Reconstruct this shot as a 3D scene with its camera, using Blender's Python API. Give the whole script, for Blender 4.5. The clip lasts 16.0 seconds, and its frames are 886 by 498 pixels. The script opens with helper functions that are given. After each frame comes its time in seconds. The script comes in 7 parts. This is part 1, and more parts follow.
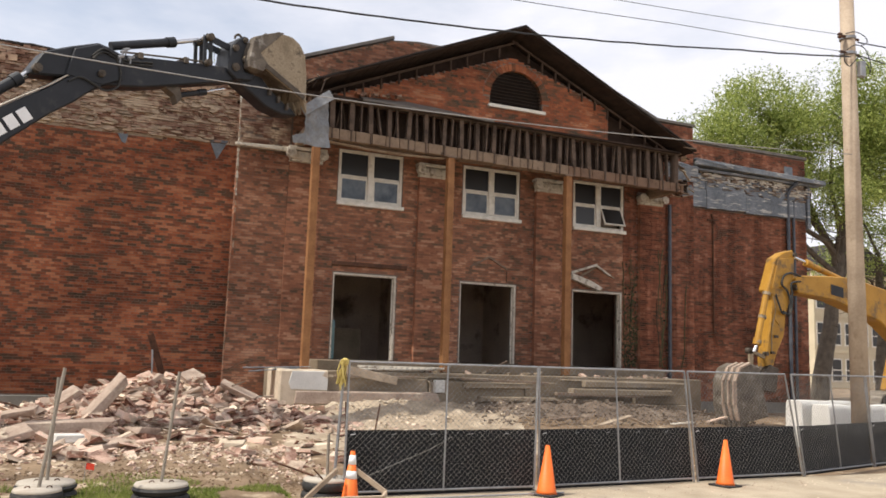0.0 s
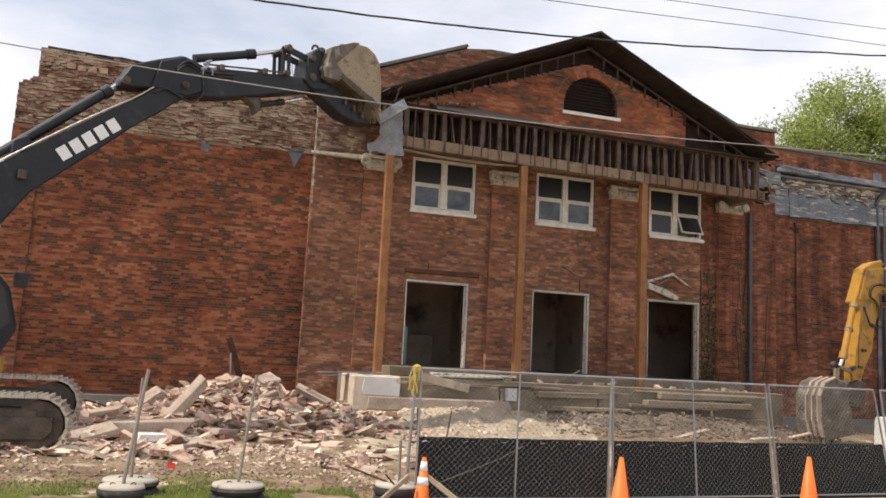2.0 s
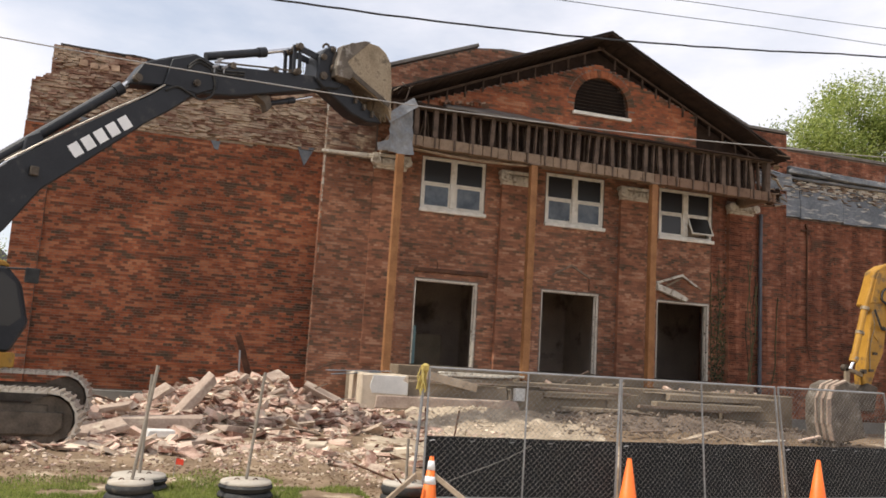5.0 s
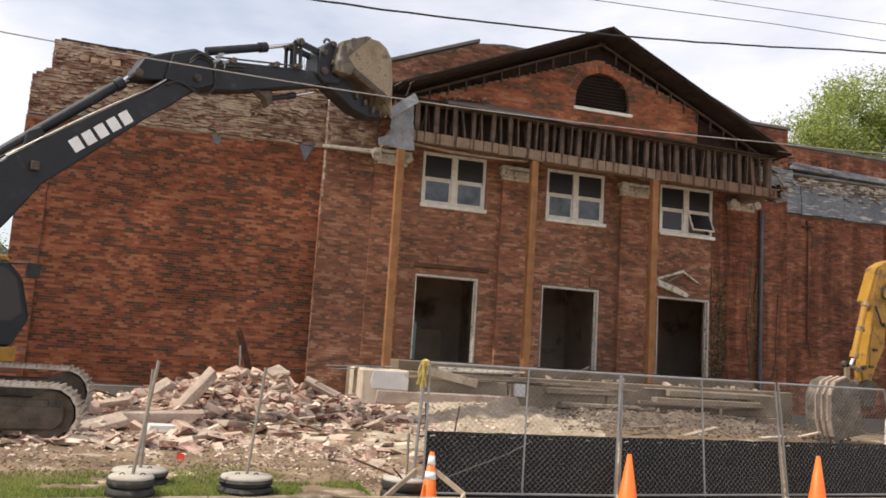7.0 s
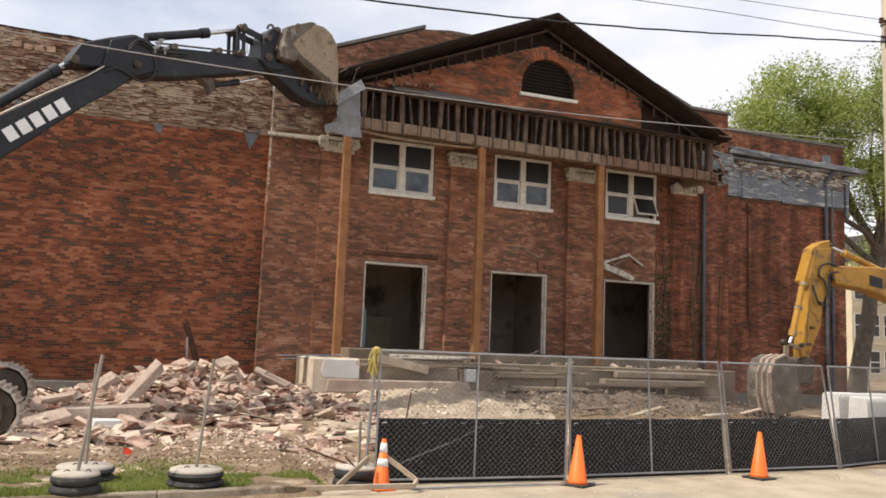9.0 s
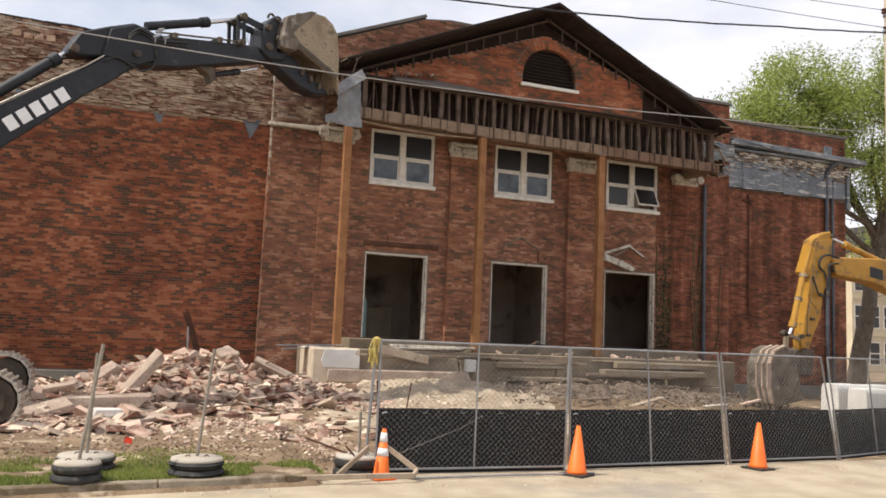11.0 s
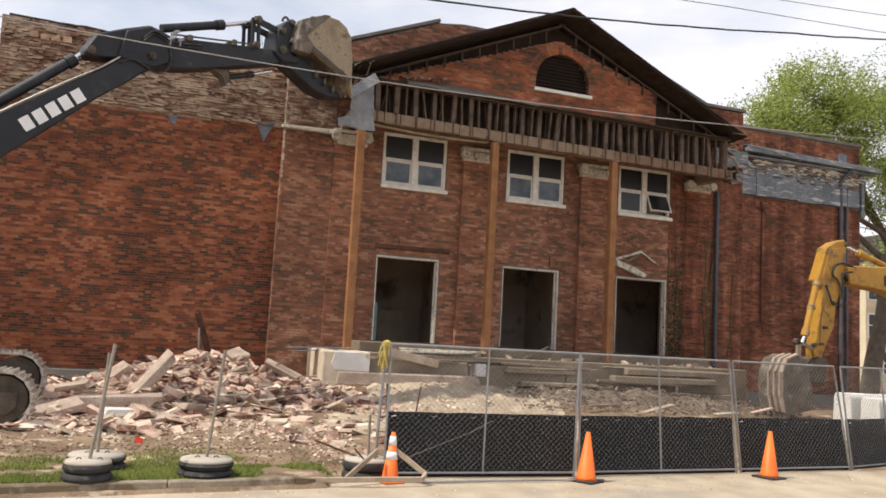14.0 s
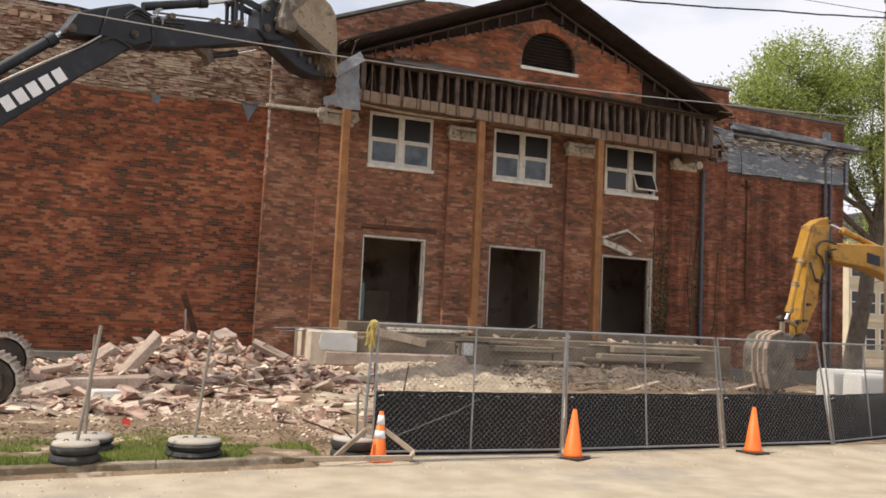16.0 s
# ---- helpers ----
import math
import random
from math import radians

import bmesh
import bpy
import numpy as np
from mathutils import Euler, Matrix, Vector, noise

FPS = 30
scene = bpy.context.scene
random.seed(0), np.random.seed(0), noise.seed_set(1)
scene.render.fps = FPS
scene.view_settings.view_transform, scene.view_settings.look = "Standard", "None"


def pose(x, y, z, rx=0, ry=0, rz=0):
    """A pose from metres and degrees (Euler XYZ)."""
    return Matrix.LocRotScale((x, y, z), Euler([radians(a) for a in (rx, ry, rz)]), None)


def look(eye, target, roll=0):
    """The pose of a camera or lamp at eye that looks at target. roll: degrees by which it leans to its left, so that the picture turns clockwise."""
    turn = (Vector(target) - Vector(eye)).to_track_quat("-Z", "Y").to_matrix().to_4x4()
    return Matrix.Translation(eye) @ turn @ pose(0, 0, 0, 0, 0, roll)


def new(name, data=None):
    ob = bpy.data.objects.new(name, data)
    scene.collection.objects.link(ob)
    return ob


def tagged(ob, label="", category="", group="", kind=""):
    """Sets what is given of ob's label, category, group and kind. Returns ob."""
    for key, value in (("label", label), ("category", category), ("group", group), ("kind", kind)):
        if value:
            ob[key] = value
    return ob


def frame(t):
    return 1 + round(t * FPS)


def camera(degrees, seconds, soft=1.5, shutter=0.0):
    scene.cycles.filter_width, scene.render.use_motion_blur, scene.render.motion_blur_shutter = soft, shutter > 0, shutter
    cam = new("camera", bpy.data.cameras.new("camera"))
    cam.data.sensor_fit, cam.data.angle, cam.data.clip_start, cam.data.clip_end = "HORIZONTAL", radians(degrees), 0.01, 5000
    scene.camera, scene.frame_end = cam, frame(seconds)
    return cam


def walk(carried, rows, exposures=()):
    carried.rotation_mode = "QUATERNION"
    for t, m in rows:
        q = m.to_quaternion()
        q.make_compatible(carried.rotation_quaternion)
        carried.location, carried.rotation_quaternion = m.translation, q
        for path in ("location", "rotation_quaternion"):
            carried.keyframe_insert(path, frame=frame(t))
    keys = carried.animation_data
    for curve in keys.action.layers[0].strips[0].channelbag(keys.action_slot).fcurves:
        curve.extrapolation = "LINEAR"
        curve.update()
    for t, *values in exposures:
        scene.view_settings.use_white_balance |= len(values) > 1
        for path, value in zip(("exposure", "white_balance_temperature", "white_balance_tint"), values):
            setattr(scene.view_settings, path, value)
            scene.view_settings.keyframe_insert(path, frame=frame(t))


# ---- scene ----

# ---------------------------------------------------------------- camera
cam = camera(57.3, 16.0, soft=1.7)
EYE = (0.0, -22.0, 1.92)
TURNS = [
    (0.0, -22.99, 7.56, -1.92), (0.5, -22.15, 7.45, -2.18), (1.0, -20.21, 7.84, -2.48), (1.5, -19.14, 8.19, -2.93),
    (2.0, -17.96, 7.88, -2.95), (2.5, -17.45, 7.71, -3.19), (3.0, -17.56, 7.66, -2.87), (3.5, -17.60, 7.54, -2.81),
    (4.0, -17.51, 7.76, -3.16), (6.5, -17.34, 7.64, -3.61), (7.0, -17.35, 7.48, -3.60), (7.5, -17.75, 7.44, -3.35),
    (8.0, -19.22, 7.11, -2.82), (8.5, -20.10, 6.97, -2.28), (9.0, -20.82, 6.73, -2.30), (11.5, -20.79, 6.03, -2.46),
    (12.0, -20.70, 6.18, -2.79), (12.5, -20.59, 6.40, -2.95), (13.0, -20.38, 6.48, -3.18), (13.5, -20.10, 6.54, -3.13),
    (14.0, -20.08, 6.30, -3.15), (14.5, -19.73, 6.22, -3.17), (15.0, -20.05, 5.93, -3.09), (15.5, -20.79, 5.64, -3.00),
    (16.0, -20.98, 4.90, -2.76)]
walk(cam, [(t, pose(*EYE, 90 + pitch, roll, yaw)) for t, yaw, pitch, roll in TURNS], exposures=[(0.0, 0.18), (14.5, 0.18), (16.0, 0.11)])

# ---------------------------------------------------------------- world and sun
SUN_FROM = Vector((-0.80, -0.07, 1.15)).normalized()
world = bpy.data.worlds.new("sky")
scene.world = world
world.use_nodes = True
wn = world.node_tree
wn.nodes.clear()
w_out = wn.nodes.new("ShaderNodeOutputWorld")
w_bg = wn.nodes.new("ShaderNodeBackground")
w_sky = wn.nodes.new("ShaderNodeTexSky")
w_sky.sky_type, w_sky.sun_disc = "NISHITA", False
w_sky.sun_elevation = math.asin(SUN_FROM.z)
w_sky.sun_rotation = math.atan2(SUN_FROM.x, SUN_FROM.y)
w_sky.air_density, w_sky.dust_density, w_sky.ozone_density = 1.0, 1.5, 1.2
w_co = wn.nodes.new("ShaderNodeTexCoord")
w_map = wn.nodes.new("ShaderNodeMapping")
w_map.inputs["Scale"].default_value = (1.0, 1.0, 2.6)
w_map.inputs["Location"].default_value = (1.35, 0.9, 0.4)
w_n = wn.nodes.new("ShaderNodeTexNoise")
w_n.inputs["Scale"].default_value, w_n.inputs["Detail"].default_value, w_n.inputs["Roughness"].default_value = 1.7, 7.0, 0.55
w_r = wn.nodes.new("ShaderNodeValToRGB")
w_r.color_ramp.elements[0].position, w_r.color_ramp.elements[1].position = 0.34, 0.56
w_r.color_ramp.elements[0].color = (0.34, 0.34, 0.34, 1)
w_mix = wn.nodes.new("ShaderNodeMixRGB")
w_mix.inputs[2].default_value = (10.4, 10.35, 11.1, 1)
wn.links.new(w_co.outputs["Generated"], w_map.inputs["Vector"])
wn.links.new(w_map.outputs["Vector"], w_n.inputs["Vector"])
wn.links.new(w_n.outputs["Fac"], w_r.inputs["Fac"])
wn.links.new(w_r.outputs["Color"], w_mix.inputs[0])
w_haze = wn.nodes.new("ShaderNodeMixRGB")
w_haze.blend_type = "MULTIPLY"
w_haze.inputs[0].default_value, w_haze.inputs[2].default_value = 1.0, (1.98, 1.86, 1.70, 1)
wn.links.new(w_sky.outputs["Color"], w_haze.inputs[1])
wn.links.new(w_haze.outputs["Color"], w_mix.inputs[1])
wn.links.new(w_mix.outputs["Color"], w_bg.inputs["Color"])
wn.links.new(w_bg.outputs["Background"], w_out.inputs["Surface"])
w_bg.inputs["Strength"].default_value = 0.085
sun = new("sun", bpy.data.lights.new("sun", "SUN"))
sun.data.energy, sun.data.angle, sun.data.color = 4.0, radians(0.6), (1.0, 0.94, 0.84)
sun.matrix_world = look(SUN_FROM * 60, (0, 0, 0))


# ---------------------------------------------------------------- materials
def mat(name, a, b, rough=0.85, metal=0.0, big=1.2, fine=40.0, bump=0.25, stain=None, stain_at=0.62, stain_scale=0.7, rnd=0.0, spec=0.35, squash=1.0):
    """Two colours mixed by noise at a large and a fine scale, stains with their own outline, and fine relief."""
    m = bpy.data.materials.new(name)
    m.use_nodes = True
    nt = m.node_tree
    p = nt.nodes["Principled BSDF"]
    p.inputs["Roughness"].default_value, p.inputs["Metallic"].default_value = rough, metal
    p.inputs["Specular IOR Level"].default_value = spec
    co = nt.nodes.new("ShaderNodeTexCoord")
    geo = nt.nodes.new("ShaderNodeNewGeometry")
    n1 = nt.nodes.new("ShaderNodeTexNoise")
    n1.inputs["Scale"].default_value, n1.inputs["Detail"].default_value = big, 6
    n2 = nt.nodes.new("ShaderNodeTexNoise")
    n2.inputs["Scale"].default_value, n2.inputs["Detail"].default_value = fine, 3
    for n in (n1, n2):
        nt.links.new(geo.outputs["Position"], n.inputs["Vector"])
    add = nt.nodes.new("ShaderNodeMath")
    add.operation = "MULTIPLY_ADD"
    nt.links.new(n2.outputs["Fac"], add.inputs[0])
    add.inputs[1].default_value = 0.5
    nt.links.new(n1.outputs["Fac"], add.inputs[2])
    last = add.outputs[0]
    if rnd:
        isl = nt.nodes.new("ShaderNodeMath")
        isl.operation = "MULTIPLY_ADD"
        nt.links.new(geo.outputs["Random Per Island"], isl.inputs[0])
        isl.inputs[1].default_value = rnd
        nt.links.new(last, isl.inputs[2])
        sub = nt.nodes.new("ShaderNodeMath")
        sub.operation = "SUBTRACT"
        nt.links.new(isl.outputs[0], sub.inputs[0])
        sub.inputs[1].default_value = rnd / 2
        last = sub.outputs[0]
    ramp = nt.nodes.new("ShaderNodeValToRGB")
    ramp.color_ramp.elements[0].position, ramp.color_ramp.elements[1].position = 0.45, 1.0
    ramp.color_ramp.elements[0].color, ramp.color_ramp.elements[1].color = (*a, 1), (*b, 1)
    nt.links.new(last, ramp.inputs["Fac"])
    col = ramp.outputs["Color"]
    if stain:
        n3 = nt.nodes.new("ShaderNodeTexNoise")
        n3.inputs["Scale"].default_value, n3.inputs["Detail"].default_value, n3.inputs["Roughness"].default_value = stain_scale, 8, 0.65
        sq = nt.nodes.new("ShaderNodeMapping")
        sq.inputs["Scale"].default_value = (1.0, 1.0, squash)
        nt.links.new(geo.outputs["Position"], sq.inputs["Vector"])
        nt.links.new(sq.outputs["Vector"], n3.inputs["Vector"])
        r3 = nt.nodes.new("ShaderNodeValToRGB")
        r3.color_ramp.elements[0].position, r3.color_ramp.elements[1].position = stain_at - 0.06, stain_at + 0.06
        mx = nt.nodes.new("ShaderNodeMixRGB")
        nt.links.new(n3.outputs["Fac"], r3.inputs["Fac"])
        nt.links.new(r3.outputs["Color"], mx.inputs[0])
        nt.links.new(col, mx.inputs[1])
        mx.inputs[2].default_value = (*stain, 1)
        col = mx.outputs["Color"]
    nt.links.new(col, p.inputs["Base Color"])
    if bump:
        bp = nt.nodes.new("ShaderNodeBump")
        bp.inputs["Strength"].default_value, bp.inputs["Distance"].default_value = bump, 0.02
        nt.links.new(n2.outputs["Fac"], bp.inputs["Height"])
        nt.links.new(bp.outputs["Normal"], p.inputs["Normal"])
    return m


def brick_mat(name, single, stops, smear=None, smear_at=0.6, own_w=0.45, runs=1.5, run_w=1.5, lift=0.06, damp=False):
    """Bricks: each takes its own shade, in drifts along the courses. single: bricks that are objects of their own."""
    m = bpy.data.materials.new(name)
    m.use_nodes = True
    nt = m.node_tree
    p = nt.nodes["Principled BSDF"]
    p.inputs["Roughness"].default_value, p.inputs["Specular IOR Level"].default_value = 0.9, 0.2
    geo = nt.nodes.new("ShaderNodeNewGeometry")
    if single:
        own = nt.nodes.new("ShaderNodeObjectInfo").outputs["Random"]
    else:
        own = geo.outputs["Random Per Island"]
    mp = nt.nodes.new("ShaderNodeMapping")
    mp.inputs["Scale"].default_value = (1.0, 1.0, 3.0)
    nt.links.new(geo.outputs["Position"], mp.inputs["Vector"])
    drift = nt.nodes.new("ShaderNodeTexNoise")
    drift.inputs["Scale"].default_value, drift.inputs["Detail"].default_value = runs, 3
    nt.links.new(mp.outputs["Vector"], drift.inputs["Vector"])
    fine = nt.nodes.new("ShaderNodeTexNoise")
    fine.inputs["Scale"].default_value, fine.inputs["Detail"].default_value = 30, 4
    nt.links.new(geo.outputs["Position"], fine.inputs["Vector"])
    a = nt.nodes.new("ShaderNodeMath")
    a.operation = "MULTIPLY_ADD"
    nt.links.new(own, a.inputs[0])
    a.inputs[1].default_value = own_w
    wide = nt.nodes.new("ShaderNodeMath")
    wide.operation = "MULTIPLY_ADD"
    wide.inputs[1].default_value, wide.inputs[2].default_value = run_w, 0.5 - 0.5 * run_w + lift + (0.62 - own_w) / 2
    nt.links.new(drift.outputs["Fac"], wide.inputs[0])
    nt.links.new(wide.outputs[0], a.inputs[2])
    b = nt.nodes.new("ShaderNodeMath")
    b.operation = "MULTIPLY_ADD"
    nt.links.new(fine.outputs["Fac"], b.inputs[0])
    b.inputs[1].default_value = 0.25
    nt.links.new(a.outputs[0], b.inputs[2])
    ramp = nt.nodes.new("ShaderNodeValToRGB")
    els = ramp.color_ramp.elements
    while len(els) < len(stops):
        els.new(0.5)
    for e, (pos, c) in zip(els, stops):
        e.position, e.color = pos, (*c, 1)
    sc = nt.nodes.new("ShaderNodeMath")
    sc.operation = "MULTIPLY"
    sc.inputs[1].default_value = 0.72
    nt.links.new(b.outputs[0], sc.inputs[0])
    nt.links.new(sc.outputs[0], ramp.inputs["Fac"])
    col = ramp.outputs["Color"]
    # soot and damp in large blots
    soot = nt.nodes.new("ShaderNodeTexNoise")
    soot.inputs["Scale"].default_value, soot.inputs["Detail"].default_value = 0.45, 5
    nt.links.new(geo.outputs["Position"], soot.inputs["Vector"])
    sr = nt.nodes.new("ShaderNodeValToRGB")
    sr.color_ramp.elements[0].position, sr.color_ramp.elements[1].position = 0.36, 0.62
    sr.color_ramp.elements[0].color, sr.color_ramp.elements[1].color = (0.62, 0.60, 0.60, 1), (1, 1, 1, 1)
    nt.links.new(soot.outputs["Fac"], sr.inputs["Fac"])
    mu = nt.nodes.new("ShaderNodeMixRGB")
    mu.blend_type = "MULTIPLY"
    mu.inputs[0].default_value = 1
    nt.links.new(col, mu.inputs[1])
    nt.links.new(sr.outputs["Color"], mu.inputs[2])
    col = mu.outputs["Color"]
    if damp:
        # old damp has run down the wall in narrow dark streaks
        dm = nt.nodes.new("ShaderNodeMapping")
        dm.inputs["Scale"].default_value = (2.6, 2.6, 0.22)
        nt.links.new(geo.outputs["Position"], dm.inputs["Vector"])
        dn = nt.nodes.new("ShaderNodeTexNoise")
        dn.inputs["Scale"].default_value, dn.inputs["Detail"].default_value, dn.inputs["Roughness"].default_value = 1.0, 7, 0.62
        nt.links.new(dm.outputs["Vector"], dn.inputs["Vector"])
        dr = nt.nodes.new("ShaderNodeValToRGB")
        dr.color_ramp.elements[0].position, dr.color_ramp.elements[1].position = 0.42, 0.60
        dr.color_ramp.elements[0].color, dr.color_ramp.elements[1].color = (1, 1, 1, 1), (0.58, 0.53, 0.50, 1)
        nt.links.new(dn.outputs["Fac"], dr.inputs["Fac"])
        dx = nt.nodes.new("ShaderNodeMixRGB")
        dx.blend_type = "MULTIPLY"
        dx.inputs[0].default_value = 1
        nt.links.new(col, dx.inputs[1])
        nt.links.new(dr.outputs["Color"], dx.inputs[2])
        col = dx.outputs["Color"]
    if smear:
        sm = nt.nodes.new("ShaderNodeTexNoise")
        sm.inputs["Scale"].default_value, sm.inputs["Detail"].default_value, sm.inputs["Roughness"].default_value = 1.3, 9, 0.72
        nt.links.new(geo.outputs["Position"], sm.inputs["Vector"])
        s2 = nt.nodes.new("ShaderNodeValToRGB")
        s2.color_ramp.elements[0].position, s2.color_ramp.elements[1].position = smear_at - 0.05, smear_at + 0.05
        nt.links.new(sm.outputs["Fac"], s2.inputs["Fac"])
        mx = nt.nodes.new("ShaderNodeMixRGB")
        nt.links.new(s2.outputs["Color"], mx.inputs[0])
        nt.links.new(col, mx.inputs[1])
        mx.inputs[2].default_value = (*smear, 1)
        col = mx.outputs["Color"]
    nt.links.new(col, p.inputs["Base Color"])
    bp = nt.nodes.new("ShaderNodeBump")
    bp.inputs["Strength"].default_value, bp.inputs["Distance"].default_value = 0.5, 0.01
    nt.links.new(fine.outputs["Fac"], bp.inputs["Height"])
    nt.links.new(bp.outputs["Normal"], p.inputs["Normal"])
    return m


RED = [(0.28, (0.076, 0.057, 0.038)), (0.46, (0.122, 0.074, 0.047)), (0.60, (0.205, 0.074, 0.041)), (0.75, (0.33, 0.108, 0.052)), (0.93, (0.43, 0.18, 0.094))]
DULL = [(0.24, (0.092, 0.076, 0.050)), (0.43, (0.165, 0.106, 0.070)), (0.60, (0.275, 0.128, 0.080)), (0.78, (0.385, 0.172, 0.100)), (0.95, (0.50, 0.28, 0.18))]
ROUGH = [(0.28, (0.085, 0.052, 0.038)), (0.5, (0.20, 0.105, 0.072)), (0.7, (0.31, 0.19, 0.135)), (0.9, (0.45, 0.345, 0.255))]
M_RED1, M_RED = brick_mat("red_brick_single", True, RED, own_w=0.66, runs=1.7, run_w=1.25, lift=0.02), brick_mat("red_brick", False, RED, own_w=0.66, runs=1.7, run_w=1.25, lift=0.02)
M_DULL1, M_DULL = brick_mat("dull_brick_single", True, DULL, own_w=0.62, run_w=1.3, lift=0.0), brick_mat("dull_brick", False, DULL, own_w=0.62, run_w=1.3, lift=0.0)
DAMP = [(p, (r * 0.94, g * 0.82, b * 0.80)) for p, (r, g, b) in DULL]
M_DAMP1, M_DAMP = brick_mat("damp_brick_single", True, DAMP, own_w=0.55, run_w=1.3, lift=0.0, damp=True), brick_mat("damp_brick", False, DAMP, own_w=0.55, run_w=1.3, lift=0.0, damp=True)
GABLE = [(0.30, (0.092, 0.072, 0.048)), (0.47, (0.185, 0.092, 0.054)), (0.64, (0.33, 0.110, 0.056)), (0.82, (0.42, 0.150, 0.072)), (0.95, (0.48, 0.225, 0.125))]
M_GABLE1, M_GABLE = brick_mat("gable_brick_single", True, GABLE, own_w=0.5, runs=1.0, run_w=2.0, lift=-0.02), brick_mat("gable_brick", False, GABLE, own_w=0.5, runs=1.0, run_w=2.0, lift=-0.02)
M_ROUGH1 = brick_mat("rough_brick_single", True, ROUGH, (0.48, 0.372, 0.265), 0.55, own_w=0.55, runs=1.3, run_w=1.3, lift=-0.02)
M_ROUGH = brick_mat("rough_brick", False, ROUGH, (0.48, 0.372, 0.265), 0.55, own_w=0.55, runs=1.3, run_w=1.3, lift=-0.02)
M_MORTAR = mat("mortar", (0.10, 0.075, 0.06), (0.22, 0.17, 0.14), 0.95, big=3, fine=60)
M_PALE = mat("pale_mortar", (0.19, 0.140, 0.100), (0.46, 0.36, 0.262), 0.95, big=3, fine=50)
M_CORBEL = mat("tan_corbel_block", (0.24, 0.15, 0.10), (0.48, 0.34, 0.235), 0.95, big=3, fine=30, rnd=0.5)
M_CONC = mat("concrete", (0.125, 0.094, 0.064), (0.31, 0.245, 0.172), 0.9, big=1.4, fine=25, stain=(0.18, 0.15, 0.12), stain_at=0.6)
M_CONCL = mat("light_concrete", (0.50, 0.49, 0.46), (0.72, 0.70, 0.66), 0.85, big=1.5, fine=30, stain=(0.42, 0.40, 0.36), stain_at=0.64)
M_FOUND = mat("foundation_concrete", (0.13, 0.125, 0.11), (0.24, 0.225, 0.20), 0.9, big=1.2, fine=22)
M_STONE = mat("cut_stone", (0.40, 0.36, 0.30), (0.66, 0.61, 0.52), 0.85, big=4, fine=45, stain=(0.22, 0.18, 0.14), stain_at=0.58, stain_scale=5)
M_FRAME = mat("worn_frame_paint", (0.30, 0.265, 0.215), (0.66, 0.60, 0.51), 0.7, big=5, fine=35, bump=0.2, stain=(0.20, 0.15, 0.11), stain_at=0.62, stain_scale=5)
M_WHITE = mat("white_paint", (0.58, 0.545, 0.47), (0.84, 0.80, 0.72), 0.55, big=6, fine=40, bump=0.1, stain=(0.40, 0.36, 0.30), stain_at=0.66, stain_scale=4)
M_LUMBER = mat("new_lumber", (0.19, 0.082, 0.030), (0.35, 0.165, 0.065), 0.7, big=3, fine=20, stain=(0.15, 0.06, 0.02), stain_at=0.68, stain_scale=6)
M_OLDWOOD = mat("weathered_wood", (0.10, 0.065, 0.045), (0.26, 0.19, 0.14), 0.85, big=4, fine=30, rnd=0.5)
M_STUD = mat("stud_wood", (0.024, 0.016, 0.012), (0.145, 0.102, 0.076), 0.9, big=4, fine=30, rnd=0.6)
M_BEAM = mat("beam_wood", (0.095, 0.062, 0.040), (0.25, 0.178, 0.122), 0.85, big=3, fine=25, rnd=0.5, stain=(0.07, 0.045, 0.03), stain_at=0.64, stain_scale=3)
M_BROWNBEAM = mat("brown_stained_beam", (0.060, 0.034, 0.022), (0.19, 0.118, 0.078), 0.85, big=3, fine=25, rnd=0.5)
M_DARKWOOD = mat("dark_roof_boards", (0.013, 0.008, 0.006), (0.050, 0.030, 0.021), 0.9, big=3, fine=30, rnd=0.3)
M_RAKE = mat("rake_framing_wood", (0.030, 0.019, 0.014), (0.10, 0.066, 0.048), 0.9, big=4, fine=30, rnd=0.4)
M_TAR = mat("roofing_felt", (0.018, 0.015, 0.013), (0.050, 0.042, 0.038), 0.9, big=2, fine=50)
M_LEAD = mat("grey_sheet_metal", (0.09, 0.10, 0.115), (0.20, 0.22, 0.24), 0.6, 0.1, big=2.5, fine=20, stain=(0.46, 0.44, 0.40), stain_at=0.62, stain_scale=2.2)
M_CLAD = mat("peeling_cladding", (0.085, 0.095, 0.11), (0.22, 0.24, 0.265), 0.65, 0.1, big=2.0, fine=16, bump=0.3, stain=(0.52, 0.50, 0.45), stain_at=0.60, stain_scale=1.9, squash=6.0)
M_COPING = mat("coping_metal", (0.095, 0.085, 0.075), (0.19, 0.17, 0.15), 0.7, 0.2, big=2, fine=20)
M_PIPE = mat("painted_downpipe", (0.055, 0.06, 0.072), (0.11, 0.12, 0.14), 0.5, 0.1, big=3, fine=30, bump=0.05)
M_RUST = mat("rusted_steel", (0.05, 0.028, 0.02), (0.15, 0.07, 0.04), 0.85, 0.2, big=5, fine=40)
M_ROOM = mat("interior_plaster", (0.34, 0.27, 0.21), (0.58, 0.48, 0.39), 0.9, big=1.0, fine=20, stain=(0.14, 0.11, 0.085), stain_at=0.6)
M_ROAD = mat("road_surface", (0.30, 0.238, 0.165), (0.50, 0.42, 0.31), 0.95, big=1.6, fine=60, bump=0.5, stain=(0.30, 0.26, 0.21), stain_at=0.60, stain_scale=0.5)
